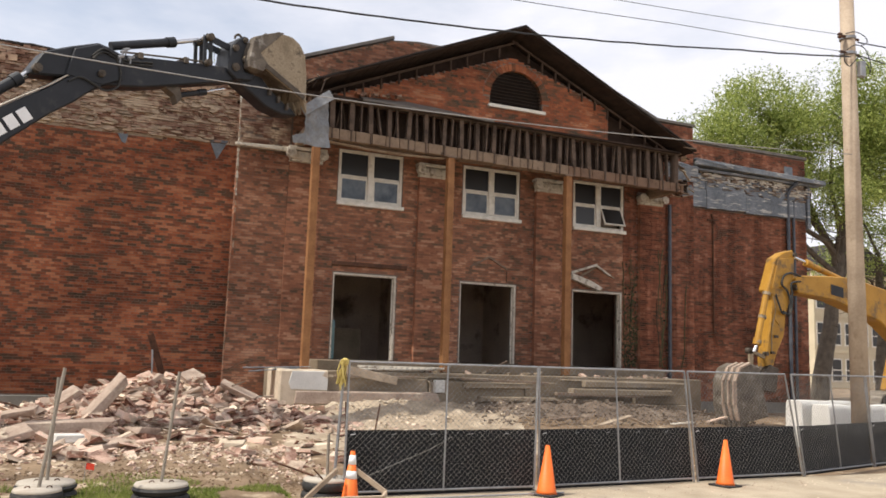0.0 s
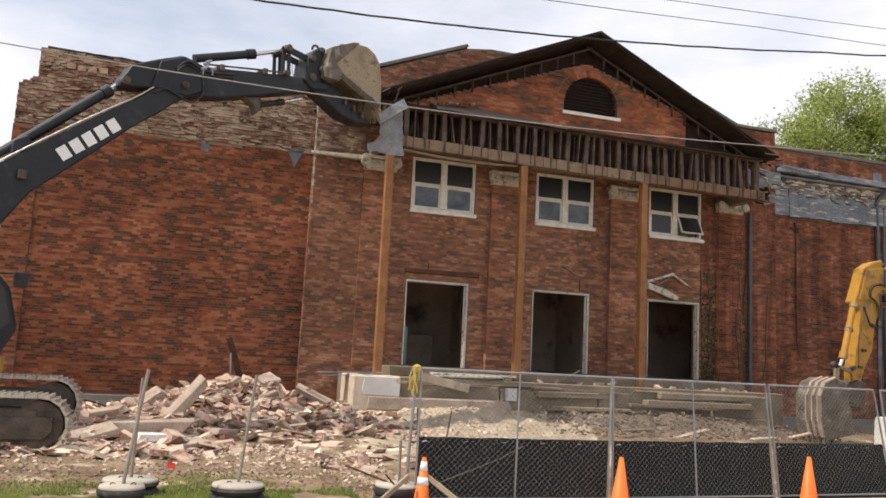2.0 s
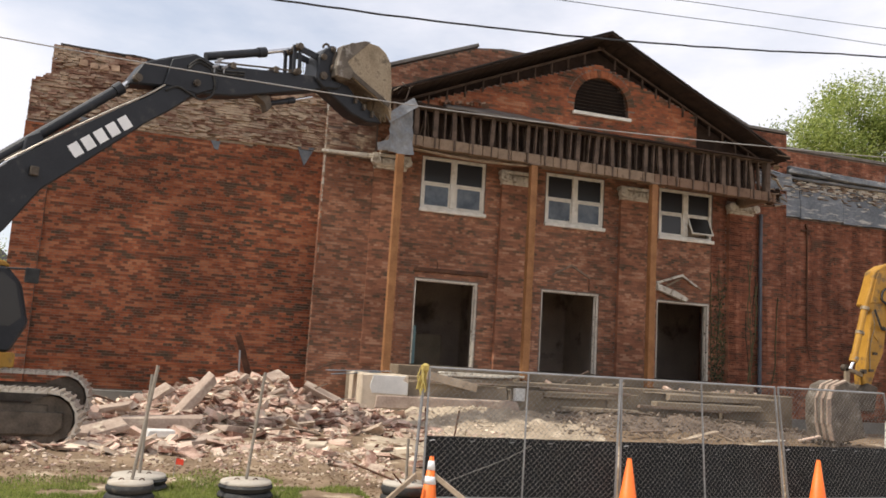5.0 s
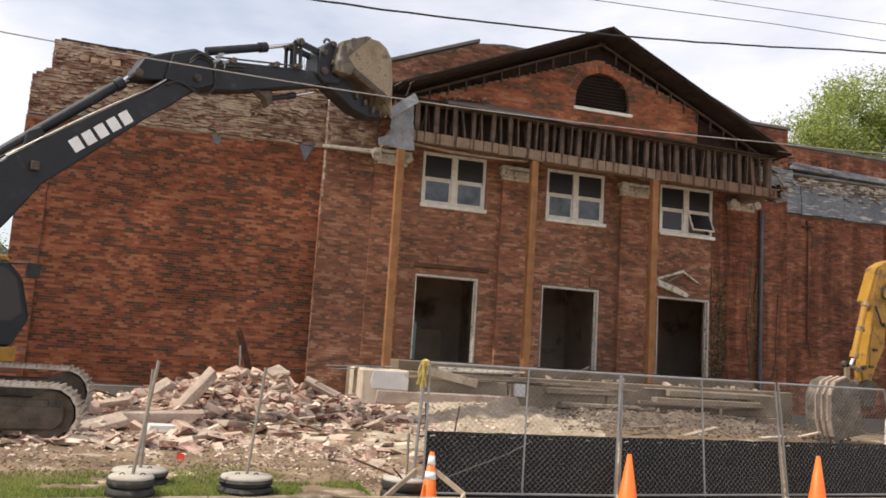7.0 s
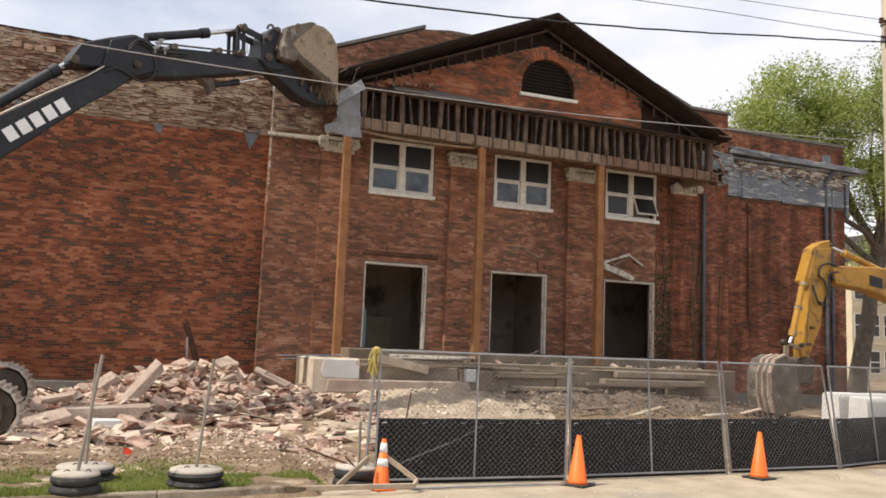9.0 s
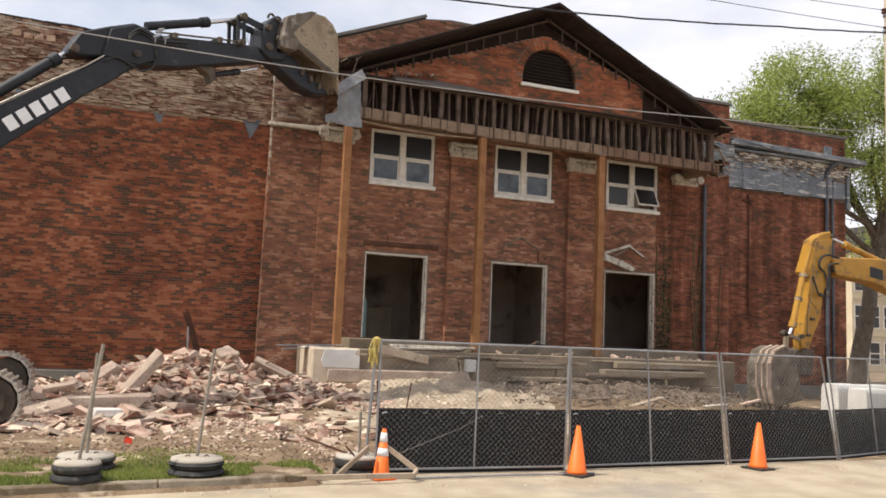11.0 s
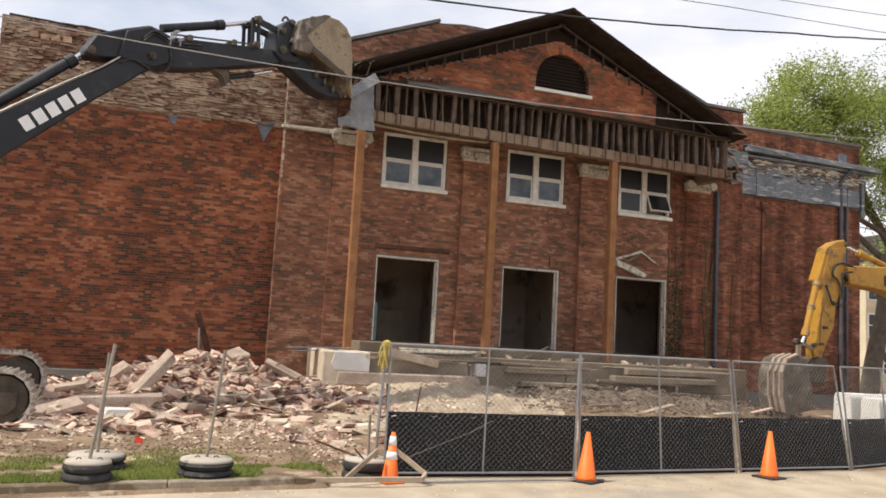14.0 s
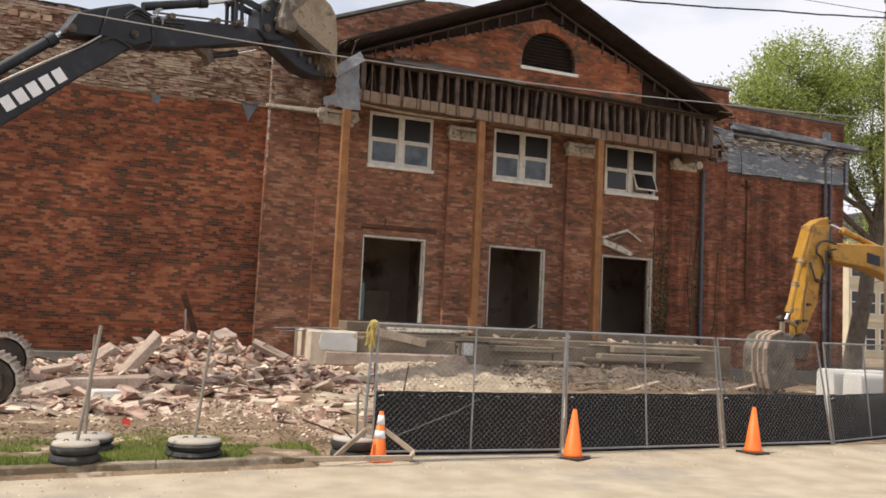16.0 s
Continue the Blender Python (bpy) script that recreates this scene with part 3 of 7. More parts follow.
def make_grass():
    rnd = random.Random(5)
    g = G()
    for k in range(75000):
        x = rnd.uniform(-7.0, 2.6)
        y = kerb_y(x) + 0.17 + abs(rnd.gauss(0, 0.95))
        patch = noise.noise(Vector((x * 0.8, y * 1.1, 11))) + 0.5 * noise.noise(Vector((x * 2.6, y * 2.6, 4)))
        if y > -9.7 or patch < -0.40 + 0.55 * smooth01((y + 11.2) / 1.3) + 0.4 * smooth01((x - 0.9) / 1.5):
            continue
        z, a, h = ground_h(x, y) - 0.01, rnd.uniform(0, 6.28), rnd.uniform(0.02, 0.07)
        w, lean = 0.006, rnd.uniform(0.2, 0.8) * h
        c, s = math.cos(a), math.sin(a)
        g.add([(x - c * w, y - s * w, z), (x + c * w, y + s * w, z), (x + s * lean + rnd.uniform(-0.01, 0.01), y - c * lean, z + h)], [(0, 1, 2)])
    solid("grass", g, M_GRASS, "patchy short green grass on the verge", "grass", kind="stuff")


make_grass()

# ---------------------------------------------------------------- the building
WIN = [(5.92 + 3.886 * i, 7.86 + 3.886 * i, 6.20, 7.71) for i in range(3)]
DOOR = [(5.92 + 3.886 * i, 7.78 + 3.886 * i, 1.76, 4.16) for i in range(3)]
HOLES = WIN + DOOR


def wall_cells(g, x0, x1, z0, z1, y0, y1, holes):
    xs = sorted({x0, x1, *[v for h in holes for v in h[:2]]})
    zs = sorted({z0, z1, *[v for h in holes for v in h[2:]]})
    for a, b in zip(xs, xs[1:]):
        for c, d in zip(zs, zs[1:]):
            cx, cz = (a + b) / 2, (c + d) / 2
            if not any(h[0] < cx < h[1] and h[2] < cz < h[3] for h in holes):
                g.box(a, b, y0, y1, c, d)


def parapet_top(x):
    pts = [(3.10, 10.13), (4.62, 10.13), (7.33, 11.20), (8.2, 11.32), (13.4, 11.32), (14.25, 11.20), (16.95, 10.13), (18.5, 10.13)]
    return float(np.interp(x, [q[0] for q in pts], [q[1] for q in pts]))


g = G()
wall_cells(g, 3.10, 18.5, 0.2, 10.10, 0.0, 0.36, HOLES)
g.prism([(4.62, 10.10), (16.95, 10.10), (14.25, 11.20), (13.4, 11.32), (8.2, 11.32), (7.33, 11.20)], 0.0, 0.36)
wall_c = solid("wall_center", g, M_MORTAR, "entrance front of red and brown brick with doors and windows", "wall", kind="structure")


def in_center(x, z):
    if z > parapet_top(x) - 0.02 or (x < 4.55 and 7.42 < z < 9.15):
        return False
    for a, b, c, d in WIN:
        if a - 0.02 < x < b + 0.02 and c - 0.10 < z < d + 0.02:
            return False
    for a, b, c, d in DOOR:
        if a - 0.02 < x < b + 0.02 and c - 0.02 < z < d + 0.02:
            return False
    for cx in PILASTER:
        if abs(x - cx) < 0.452 and 1.78 < z < 7.58:
            return False
    return True


PILASTER = [4.95, 8.79, 12.72, 16.63]
lay_bricks(wall_c, 3.10, 15.6, 0.0, 0.75, 11.32, in_center, M_DULL1, M_DULL, (5.6, 8.3, 4.3, 5.9), seed=2)
lay_bricks(wall_c, 15.61, 18.5, 0.0, 0.75, 11.32, in_center, M_DAMP1, M_DAMP, None, seed=12)
lay_bricks(wall_c, 3.10, 4.5, 0.0, 7.46, 9.15, lambda x, z: True, M_ROUGH1, M_ROUGH, None, proud=0.03, ragged=0.02, seed=3)

# left wing: red brick below, stripped rough brick above
LX0, LX1, LY = -4.46, 3.10, 0.30


def left_top(x):
    if x < -4.05:
        return 8.42 + 0.25 * smooth01((x + 4.3) / 0.2)
    return 9.40 - 0.013 * (x + 4) + 0.05 * noise.noise(Vector((x * 1.7, 0, 0))) + 0.03 * noise.noise(Vector((x * 7, 1, 0)))


def left_edge(x):
    return 7.36 + 0.02 * (x + 4) + 0.035 * noise.noise(Vector((x * 2.5, 5, 0)))


g = G()
g.box(LX0, LX1, LY, LY + 0.40, 0.66, 7.4)
wall_l = solid("wall_left", g, M_MORTAR, "red and brown patterned brick wall of the side wing, partly stripped", "wall", kind="structure")
g = G()
xs = list(np.arange(LX0, LX1 + 0.01, 0.25))
for a, b in zip(xs, xs[1:]):
    b = min(b, LX1)
    g.box(a, b, LY + 0.015, LY + 0.40, 7.4, min(left_top(a), left_top(b)) - 0.03)
part("backing", g, M_PALE, wall_l, "pale mortar bed of the stripped upper wall")
lay_bricks(wall_l, -3.78, LX1, LY, 0.70, 7.5, lambda x, z: z < left_edge(x) and not 1.37 < z < 1.44, M_RED1, M_RED, (-0.4, 2.6, 4.6, 6.2), seed=4)
lay_bricks(wall_l, LX0, LX1, LY + 0.015, 7.35, 9.5, lambda x, z: left_edge(x) < z < left_top(x), M_ROUGH1, M_ROUGH, (0.0, 2.8, 7.6, 9.0), course=0.070, length=0.20, proud=0.05, ragged=0.04, seed=5)
# crusts of old mortar and a row of larger tan blocks near the top of the stripped wall
rnd = random.Random(66)
crust = G()
for k in range(520):
    x, z = rnd.uniform(LX0 + 0.1, LX1 - 0.2), rnd.uniform(7.45, 9.15)
    if noise.noise(Vector((x * 0.9, z * 2.6, 4))) < -0.02 or z > left_top(x) - 0.15:
        continue
    w, h = rnd.uniform(0.06, 0.34), rnd.uniform(0.02, 0.07)
    crust.prism([(x, z), (x + w * 0.6, z - h * 0.3), (x + w, z + h * 0.2), (x + w * 0.8, z + h), (x + w * 0.2, z + h * 0.9)], LY - 0.075 - rnd.uniform(0, 0.025), LY - 0.02)
part("mortar_crust", crust, M_PALE, wall_l, "crusts of pale old mortar", kind="stuff")
for k in range(24):
    x = -3.3 + 0.26 * k
    if k % 9 == 4 or rnd.random() < 0.2:
        continue
    part("corbel_block", G().chunk((x, LY - 0.02, left_top(x) - 0.42 + rnd.uniform(-0.02, 0.02)), (0.25, 0.16, 0.17), rnd, Matrix.Identity(4)), M_CORBEL, wall_l)
g = G().box(LX0, -3.78, LY - 0.10, LY, 0.66, 7.30)
pier = part("pier", g, M_MORTAR, wall_l, "brick corner pier")
BRICKS_LATER.append((wall_l, LX0, -3.78, LY - 0.10, 0.70, 7.32, lambda x, z: not 1.37 < z < 1.44, M_RED1, M_RED, None, 0.0677, 0.205, 0.012, 0.0, 6))
part("water_table", G().box(LX0 - 0.03, LX1, LY - 0.035, LY + 0.02, 1.375, 1.435), M_RED, wall_l)
g = G().box(LX0 - 0.05, LX1, LY - 0.07, LY + 0.5, -0.1, 0.66)
solid("foundation_1", g, M_FOUND, "grey concrete foundation under the side wing", "foundation", kind="structure", bevel=0.015)
g = G().box(3.10, 18.5, -0.06, 0.4, -0.1, 0.72)
solid("foundation_2", g, M_FOUND, "grey concrete foundation under the entrance front", "foundation", kind="structure", bevel=0.015)
# torn roofing along the top of the stripped wall
g = G()
xs = list(np.arange(-3.9, 2.75, 0.3))
for a, b in zip(xs, xs[1:]):
    za, zb = left_top(a), left_top(b)
    k = 0.03 + 0.04 * max(0, noise.noise(Vector((a * 1.3, 9, 0))))
    g.add([(a, LY - 0.04, za - 0.01), (b, LY - 0.04, zb - 0.01), (b, LY - 0.04, zb + k), (a, LY - 0.04, za + k), (a, LY + 0.5, za), (b, LY + 0.5, zb), (b, LY + 0.5, zb + k), (a, LY + 0.5, za + k)],
          [(0, 1, 2, 3), (7, 6, 5, 4), (3, 2, 6, 7), (4, 5, 1, 0), (0, 3, 7, 4), (1, 5, 6, 2)])
solid("roof_edge", g, M_TAR, "torn black roofing edge on top of the stripped wall", "roof edge", kind="structure")

# right wing
RX0, RX1, RY = 18.5, 24.0, 0.30
g = G().box(RX0, RX1, RY, RY + 0.4, 0.3, 9.70)
wall_r = solid("wall_right", g, M_MORTAR, "dark red brick wall of the far wing", "wall", kind="structure")
lay_bricks(wall_r, RX0, RX1, RY, 0.72, 9.66, lambda x, z: not 7.38 < z < 8.98, M_DAMP1, M_DAMP, (20.0, 22.5, 5.4, 7.2), seed=7)
g = G().box(RX0, RX1 + 0.05, RY - 0.06, RY + 0.5, -0.1, 0.70)
solid("foundation_3", g, M_FOUND, "grey concrete foundation under the far wing", "foundation", kind="structure", bevel=0.015)

# copings
g = G().box(2.98, 4.62, -0.07, 0.45, 10.13, 10.23)
g.bar((4.60, 0.19, 10.18), (7.40, 0.19, 11.29), 0.52, 0.10)
g.box(16.95, 18.56, -0.07, 0.45, 10.13, 10.23)
g.bar((16.97, 0.19, 10.18), (14.2, 0.19, 11.29), 0.52, 0.10)
solid("coping_1", g, M_COPING, "grey metal coping on the raised gable parapet", "coping", kind="structure", bevel=0.01)
solid("coping_2", G().box(RX0 + 0.02, RX1 + 0.06, RY - 0.07, RY + 0.47, 9.70, 9.81), M_COPING, "grey coping on the far wing's parapet", "coping", kind="structure", bevel=0.01)

# the rest of the shell: sides, back, roofs, floor, inner walls
shell = [
    ("wall_side_1", (LX0, LX0 + 0.36, LY + 0.4, 13.6, 0.2, 8.6), M_DULL, "brick end wall of the side wing", "wall"),
    ("wall_side_2", (3.10, 3.41, 0.36, 13.6, 0.2, 10.1), M_DULL, "brick wall between wing and entrance block", "wall"),
    ("wall_side_3", (18.14, 18.5, 0.36, 13.6, 0.2, 10.1), M_DULL, "brick wall between entrance block and far wing", "wall"),
    ("wall_side_4", (RX1 - 0.36, RX1, RY + 0.4, 13.6, 0.2, 9.7), M_DULL, "brick end wall of the far wing", "wall"),
    ("wall_back", (LX0, RX1, 13.6, 14.0, 0.2, 10.0), M_DULL, "plain brick back wall", "wall"),
    ("roof_1", (LX0 + 0.36, 3.10, LY + 0.4, 13.6, 8.7, 8.9), M_TAR, "flat roof of the side wing", "roof"),
    ("roof_2", (3.41, 18.14, 0.36, 13.6, 9.4, 9.6), M_TAR, "flat roof of the entrance block", "roof"),
    ("roof_3", (18.5, RX1 - 0.36, RY + 0.4, 13.6, 9.1, 9.3), M_TAR, "flat roof of the far wing", "roof"),
    ("floor", (3.41, 18.14, 0.0, 13.6, 1.60, 1.755), M_CONC, "dusty concrete floor inside", "floor"),
    ("ceiling", (3.41, 18.14, 0.36, 13.6, 5.0, 5.2), M_ROOM, "stained ceiling inside the entrance", "ceiling"),
    ("wall_inner_1", (3.41, 18.14, 4.2, 4.4, 1.755, 5.0), M_ROOM, "stained plaster wall inside the entrance", "wall"),
    ("wall_inner_2", (8.72, 8.92, 0.40, 4.2, 1.755, 5.0), M_ROOM, "plaster partition inside the entrance", "wall"),
    ("wall_inner_3", (12.62, 12.82, 0.40, 4.2, 1.755, 5.0), M_ROOM, "plaster partition inside the entrance", "wall"),
]
for name, (a, b, c, d, e, f), m, label, cat in shell:
    solid(name, G().box(a, b, c, d, e, f), m, label, cat, kind="structure")
solid("inner_panel", G().box(6.75, 7.6, 2.6, 2.64, 1.755, 2.7), M_CONC, "pale board leaning in the entrance hall", "board", bevel=0.004)
solid("inner_door", G().box(5.99, 6.16, 0.42, 1.25, 1.755, 2.85), mat("teal_paint", (0.10, 0.17, 0.18), (0.16, 0.25, 0.26), 0.6), "broken teal painted door leaf standing inside the doorway", "door", bevel=0.01)

# pilasters and capitals
for i, cx in enumerate(PILASTER):
    py = 0.15 if i else 0.05
    g = G().box(cx - 0.45, cx + 0.45, -py, 0.0, 1.70, 7.14)
    pil = solid("pilaster", g, M_DULL, "flat brick pilaster on the entrance front", "pilaster", "pilasters on the front", kind="structure")
    lay_bricks(pil, cx - 0.45, cx + 0.45, -py, 1.76, 7.14, lambda x, z: True, M_DAMP1 if i == 3 else M_DULL1, M_DAMP if i == 3 else M_DULL, (cx - 0.5, cx + 0.5, 4.0, 6.4) if i == 1 else None, seed=20 + i)
    cap = thing("capital", "weathered carved stone capital on a brick pilaster" if i else "chipped carved stone capital on a brick pilaster", "capital", (cx, -0.1, 7.14), "capitals on the pilasters", kind="structure")
    w = 0.50
    part("neck", G().box(cx - w + 0.03, cx + w - 0.03, -0.19, -0.0, 7.14, 7.20), M_STONE, cap, bevel=0.012)
    part("bell", G().prism([(cx - w + 0.05, 7.20), (cx + w - 0.05, 7.20), (cx + w + 0.02, 7.42), (cx - w - 0.02, 7.42)], -0.25, 0.0), M_STONE, cap, bevel=0.02)
    for sgn in (-1, 1):
        vx = cx + sgn * (w - 0.05)
        part("volute", G().tube((vx, -0.36, 7.34), (vx, -0.12, 7.34), 0.13, 0.12, 16).tube((vx, -0.375, 7.34), (vx, -0.355, 7.34), 0.05, 0.07, 10), M_STONE, cap, bevel=0.01)
    if i in (0, 1, 2):
        part("abacus", G().box(cx - w - 0.05, cx + w + 0.05 - 0.1 * (i == 2), -0.32, 0.0, 7.44, 7.54), M_STONE, cap, bevel=0.02)
    rr = random.Random(60 + i)
    g = G()
    for k in range(7):
        g.chunk((cx - 0.38 + 0.125 * k, -0.27, 7.31 + 0.02 * (k % 2)), (0.10, 0.06, 0.16), rr)
    part("leaf_carving", g, M_STONE, cap)


# windows
def make_window(i, a, b, c, d):
    w = thing("window_%d" % (i + 1), "white painted double sash window" if i < 2 else "white painted sash window with one vent sash hanging open", "window", ((a + b) / 2, 0, c), "upper windows", kind="structure")
    part("sill", G().box(a - 0.03, b + 0.04, -0.11, 0.15, c - 0.12, c - 0.01), M_WHITE, w, "white stone sill", bevel=0.012)
    f = G()
    t = 0.085
    f.box(a, a + t, 0.02, 0.14, c, d)
    f.box(b - t, b, 0.02, 0.14, c, d)
    f.box(a + t, b - t, 0.02, 0.14, d - t, d)
    f.box(a + t, b - t, 0.02, 0.14, c, c + t * 0.7)
    part("window_frame", f, M_WHITE, w, bevel=0.008)
    mid = (a + b) / 2
    part("mullion", G().box(mid - 0.09, mid + 0.09, 0.0, 0.15, c + t * 0.7, d - t), M_WHITE, w, bevel=0.01)
    zm = c + (d - c) * 0.50
    for k, (l, r) in enumerate(((a + t, mid - 0.09), (mid + 0.09, b - t))):
        part("meeting_rail", G().box(l, r, 0.05, 0.11, zm - 0.035, zm + 0.035), M_WHITE, w, bevel=0.006)
        swung = i == 2 and k == 1
        s = G()
        m = pose((l + r) / 2, 0.06, zm - 0.04, -26 if swung else 0, 0, 0)
        hw, hh = (r - l) / 2, zm - 0.035 - (c + t * 0.7)
        for q in ((-hw, -hw + 0.045, -hh, 0), (hw - 0.045, hw, -hh, 0), (-hw + 0.045, hw - 0.045, -0.045, 0), (-hw + 0.045, hw - 0.045, -hh, -hh + 0.05)):
            s.box(q[0], q[1], -0.02, 0.02, q[2], q[3], m)
        sash = part("sash", s, M_WHITE, w, "vent sash hanging open" if swung else "", bevel=0.004)
        lower = G().box(-hw + 0.03, hw - 0.03, -0.004, 0.004, -hh + 0.03, -0.03, m)
        part("pane", lower, M_PANE if i == 2 else M_REFLPANE, w)
        part("pane", G().box(l, r, 0.078, 0.086, zm + 0.035, d - t), M_PANE, w)
    # sheet in place of the room, near-black in two windows for unlit depth
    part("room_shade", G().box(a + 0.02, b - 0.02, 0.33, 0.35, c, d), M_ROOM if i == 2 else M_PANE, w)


for i, (a, b, c, d) in enumerate(WIN):
    make_window(i, a, b, c, d)

for x0, x1, z in ((5.55, 8.25, 7.79), (9.6, 12.1, 7.78), (13.5, 16.0, 7.76)):
    solid("ceiling_batten", G().box(x0, x1, -0.16, -0.012, z, z + 0.05), M_OLDWOOD, "weathered timber batten fixed to the brick over a window", "batten", "battens over the windows", bevel=0.006)
# doorways
for i, (a, b, c, d) in enumerate(DOOR):
    w = thing("door_%d" % (i + 1), "empty doorway with a battered white timber frame", "doorway", ((a + b) / 2, 0, c), "front doorways", kind="structure")
    part("jamb", G().box(a, a + 0.035, -0.02, 0.20, c, d - 0.06), M_FRAME, w, bevel=0.008)
    part("jamb", G().box(b - 0.07, b, -0.03, 0.20, c, d - 0.06), M_FRAME, w, bevel=0.008)
    part("head", G().box(a, b, -0.03, 0.20, d - 0.06, d), M_FRAME, w, bevel=0.008)
    part("stop", G().box(b - 0.10, b - 0.07, 0.05, 0.09, c, d - 0.06), M_STONE, w)
    if i == 0:
        part("lintel", G().box(a - 0.06, b + 0.30, -0.09, 0.0, d + 0.20, d + 0.32), M_RUST, w, "rusty brown ledge over the door", bevel=0.01)
        part("hook", G().tube((a + 0.62, -0.04, d + 0.26), (a + 0.62, -0.04, d + 0.50), 0.015), M_RUST, w)
    else:
        # outline of a lost pediment hood
        mx = (a + b) / 2
        m_l = G().bar((mx - 0.62, -0.035, d + 0.46), (mx, -0.035, d + 0.80), 0.035, 0.05)
        m_l.bar((mx, -0.035, d + 0.80), (mx + 0.62, -0.035, d + 0.46), 0.035, 0.05)
        part("hood_trace", m_l, M_OLDWOOD if i == 1 else M_CONC, w)
        if i == 1:
            part("hook", G().tube((mx + 0.60, -0.03, d + 0.40), (mx + 0.60, -0.03, d + 0.06), 0.014), M_RUST, w)
        else:
            part("broken_hood", G().prism([(a - 0.10, d + 0.50), (a - 0.08, d + 0.30), (a + 0.92, d + 0.00), (a + 1.04, d + 0.10), (a + 0.60, d + 0.30)], -0.20, -0.05), M_STONE, w, "snapped pale hood panel hanging down", bevel=0.015)
            part("broken_hood", G().bar((a - 0.10, -0.10, d + 0.52), (a + 0.85, -0.10, d + 0.84), 0.08, 0.07).bar((a + 0.80, -0.10, d + 0.84), (a + 1.35, -0.10, d + 0.52), 0.06, 0.05), M_STONE, w)

# shallow string course low on the side wing
x, rnd = LX0 + 0.02, random.Random(14)
g = G()
while x < 2.9:
    b = min(x + rnd.uniform(0.5, 1.4), 2.95)
    g.box(x, b - 0.01, LY - 0.032, LY - 0.002, 1.375 + rnd.uniform(-0.006, 0.006), 1.41)
    x = b
solid("trim", g, M_OLDWOOD, "thin dusty string course low on the side wing", "trim", kind="structure", bevel=0.004)

# ---------------------------------------------------------------- portico
PY = -1.5


def beam_z(x):
    return 7.54 - 0.018 * (x - 4.6)


portico = thing("portico_roof", "stripped timber portico roof with a brick gable and bare framing", "portico", (10.7, PY, 7.5))
rnd = random.Random(88)
x = 4.62
while x < 16.7:
    b = min(x + rnd.uniform(0.38, 0.46), 16.78)
    j, k = rnd.uniform(-0.012, 0.012), rnd.uniform(-0.01, 0.012)
    g = G().add([(x, PY - 0.13 + j, beam_z(x) + k), (b - 0.016, PY - 0.13 + j, beam_z(b) + k), (b - 0.016, PY + 0.13, beam_z(b) + k), (x, PY + 0.13, beam_z(x) + k), (x, PY - 0.13 + j, beam_z(x) + 0.29), (b - 0.016, PY - 0.13 + j, beam_z(b) + 0.29), (b - 0.016, PY + 0.13, beam_z(b) + 0.29), (x, PY + 0.13, beam_z(x) + 0.29)],
                [(3, 2, 1, 0), (4, 5, 6, 7), (0, 1, 5, 4), (2, 3, 7, 6), (1, 2, 6, 5), (3, 0, 4, 7)])
    part("beam_block", g, M_BEAM if x < 12.2 else M_BROWNBEAM, portico, bevel=0.012)
    x = b
part("beam_core", G().bar((4.64, PY + 0.02, beam_z(4.64) + 0.15), (16.74, PY + 0.02, beam_z(16.74) + 0.15), 0.20, 0.24), M_DARKWOOD, portico)
# added dark sheet gives the black shade between the frieze studs
part("frieze_dark_sheet", G().add([(4.8, PY + 0.42, 7.86), (16.4, PY + 0.42, 7.66), (16.4, PY + 0.42, 8.60), (4.8, PY + 0.42, 8.70), (4.8, PY + 0.45, 7.86), (16.4, PY + 0.45, 7.66), (16.4, PY + 0.45, 8.60), (4.8, PY + 0.45, 8.70)], [(0, 1, 2, 3), (7, 6, 5, 4), (0, 4, 5, 1), (2, 6, 7, 3), (0, 3, 7, 4), (1, 5, 6, 2)]), M_DARKWOOD, portico, "dark sheet added for the deep shade behind the frieze studs")
rnd = random.Random(8)
STUDS = 45
for k in range(STUDS):
    x = 4.72 + (16.45 - 4.72) * k / (STUDS - 1) + rnd.uniform(-0.03, 0.03)
    tilt = rnd.gauss(0, 0.02 if k % 7 else 0.06)
    zt = 8.60 - 0.006 * (x - 4.6)
    w = rnd.uniform(0.10, 0.135) if k % 2 == 0 else rnd.uniform(0.03, 0.05)
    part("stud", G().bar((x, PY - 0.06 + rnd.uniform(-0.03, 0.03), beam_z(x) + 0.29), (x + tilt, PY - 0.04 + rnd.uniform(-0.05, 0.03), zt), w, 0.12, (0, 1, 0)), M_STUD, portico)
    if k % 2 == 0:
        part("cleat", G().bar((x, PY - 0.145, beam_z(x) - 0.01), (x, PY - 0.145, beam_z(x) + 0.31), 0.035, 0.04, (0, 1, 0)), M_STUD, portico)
    # ceiling joists running back to the wall
    if k % 2 == 0:
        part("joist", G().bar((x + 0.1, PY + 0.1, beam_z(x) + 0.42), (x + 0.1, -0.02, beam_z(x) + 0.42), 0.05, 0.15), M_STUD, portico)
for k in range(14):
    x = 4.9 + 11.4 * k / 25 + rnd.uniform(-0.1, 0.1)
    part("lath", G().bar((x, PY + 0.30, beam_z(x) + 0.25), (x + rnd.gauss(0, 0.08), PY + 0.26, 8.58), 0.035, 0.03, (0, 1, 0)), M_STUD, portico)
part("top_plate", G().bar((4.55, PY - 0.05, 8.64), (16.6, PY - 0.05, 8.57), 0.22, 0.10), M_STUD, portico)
part("end_post", G().box(4.60, 4.78, PY - 0.1, PY + 0.1, beam_z(4.6) + 0.29, 8.6), M_OLDWOOD, portico, bevel=0.01)
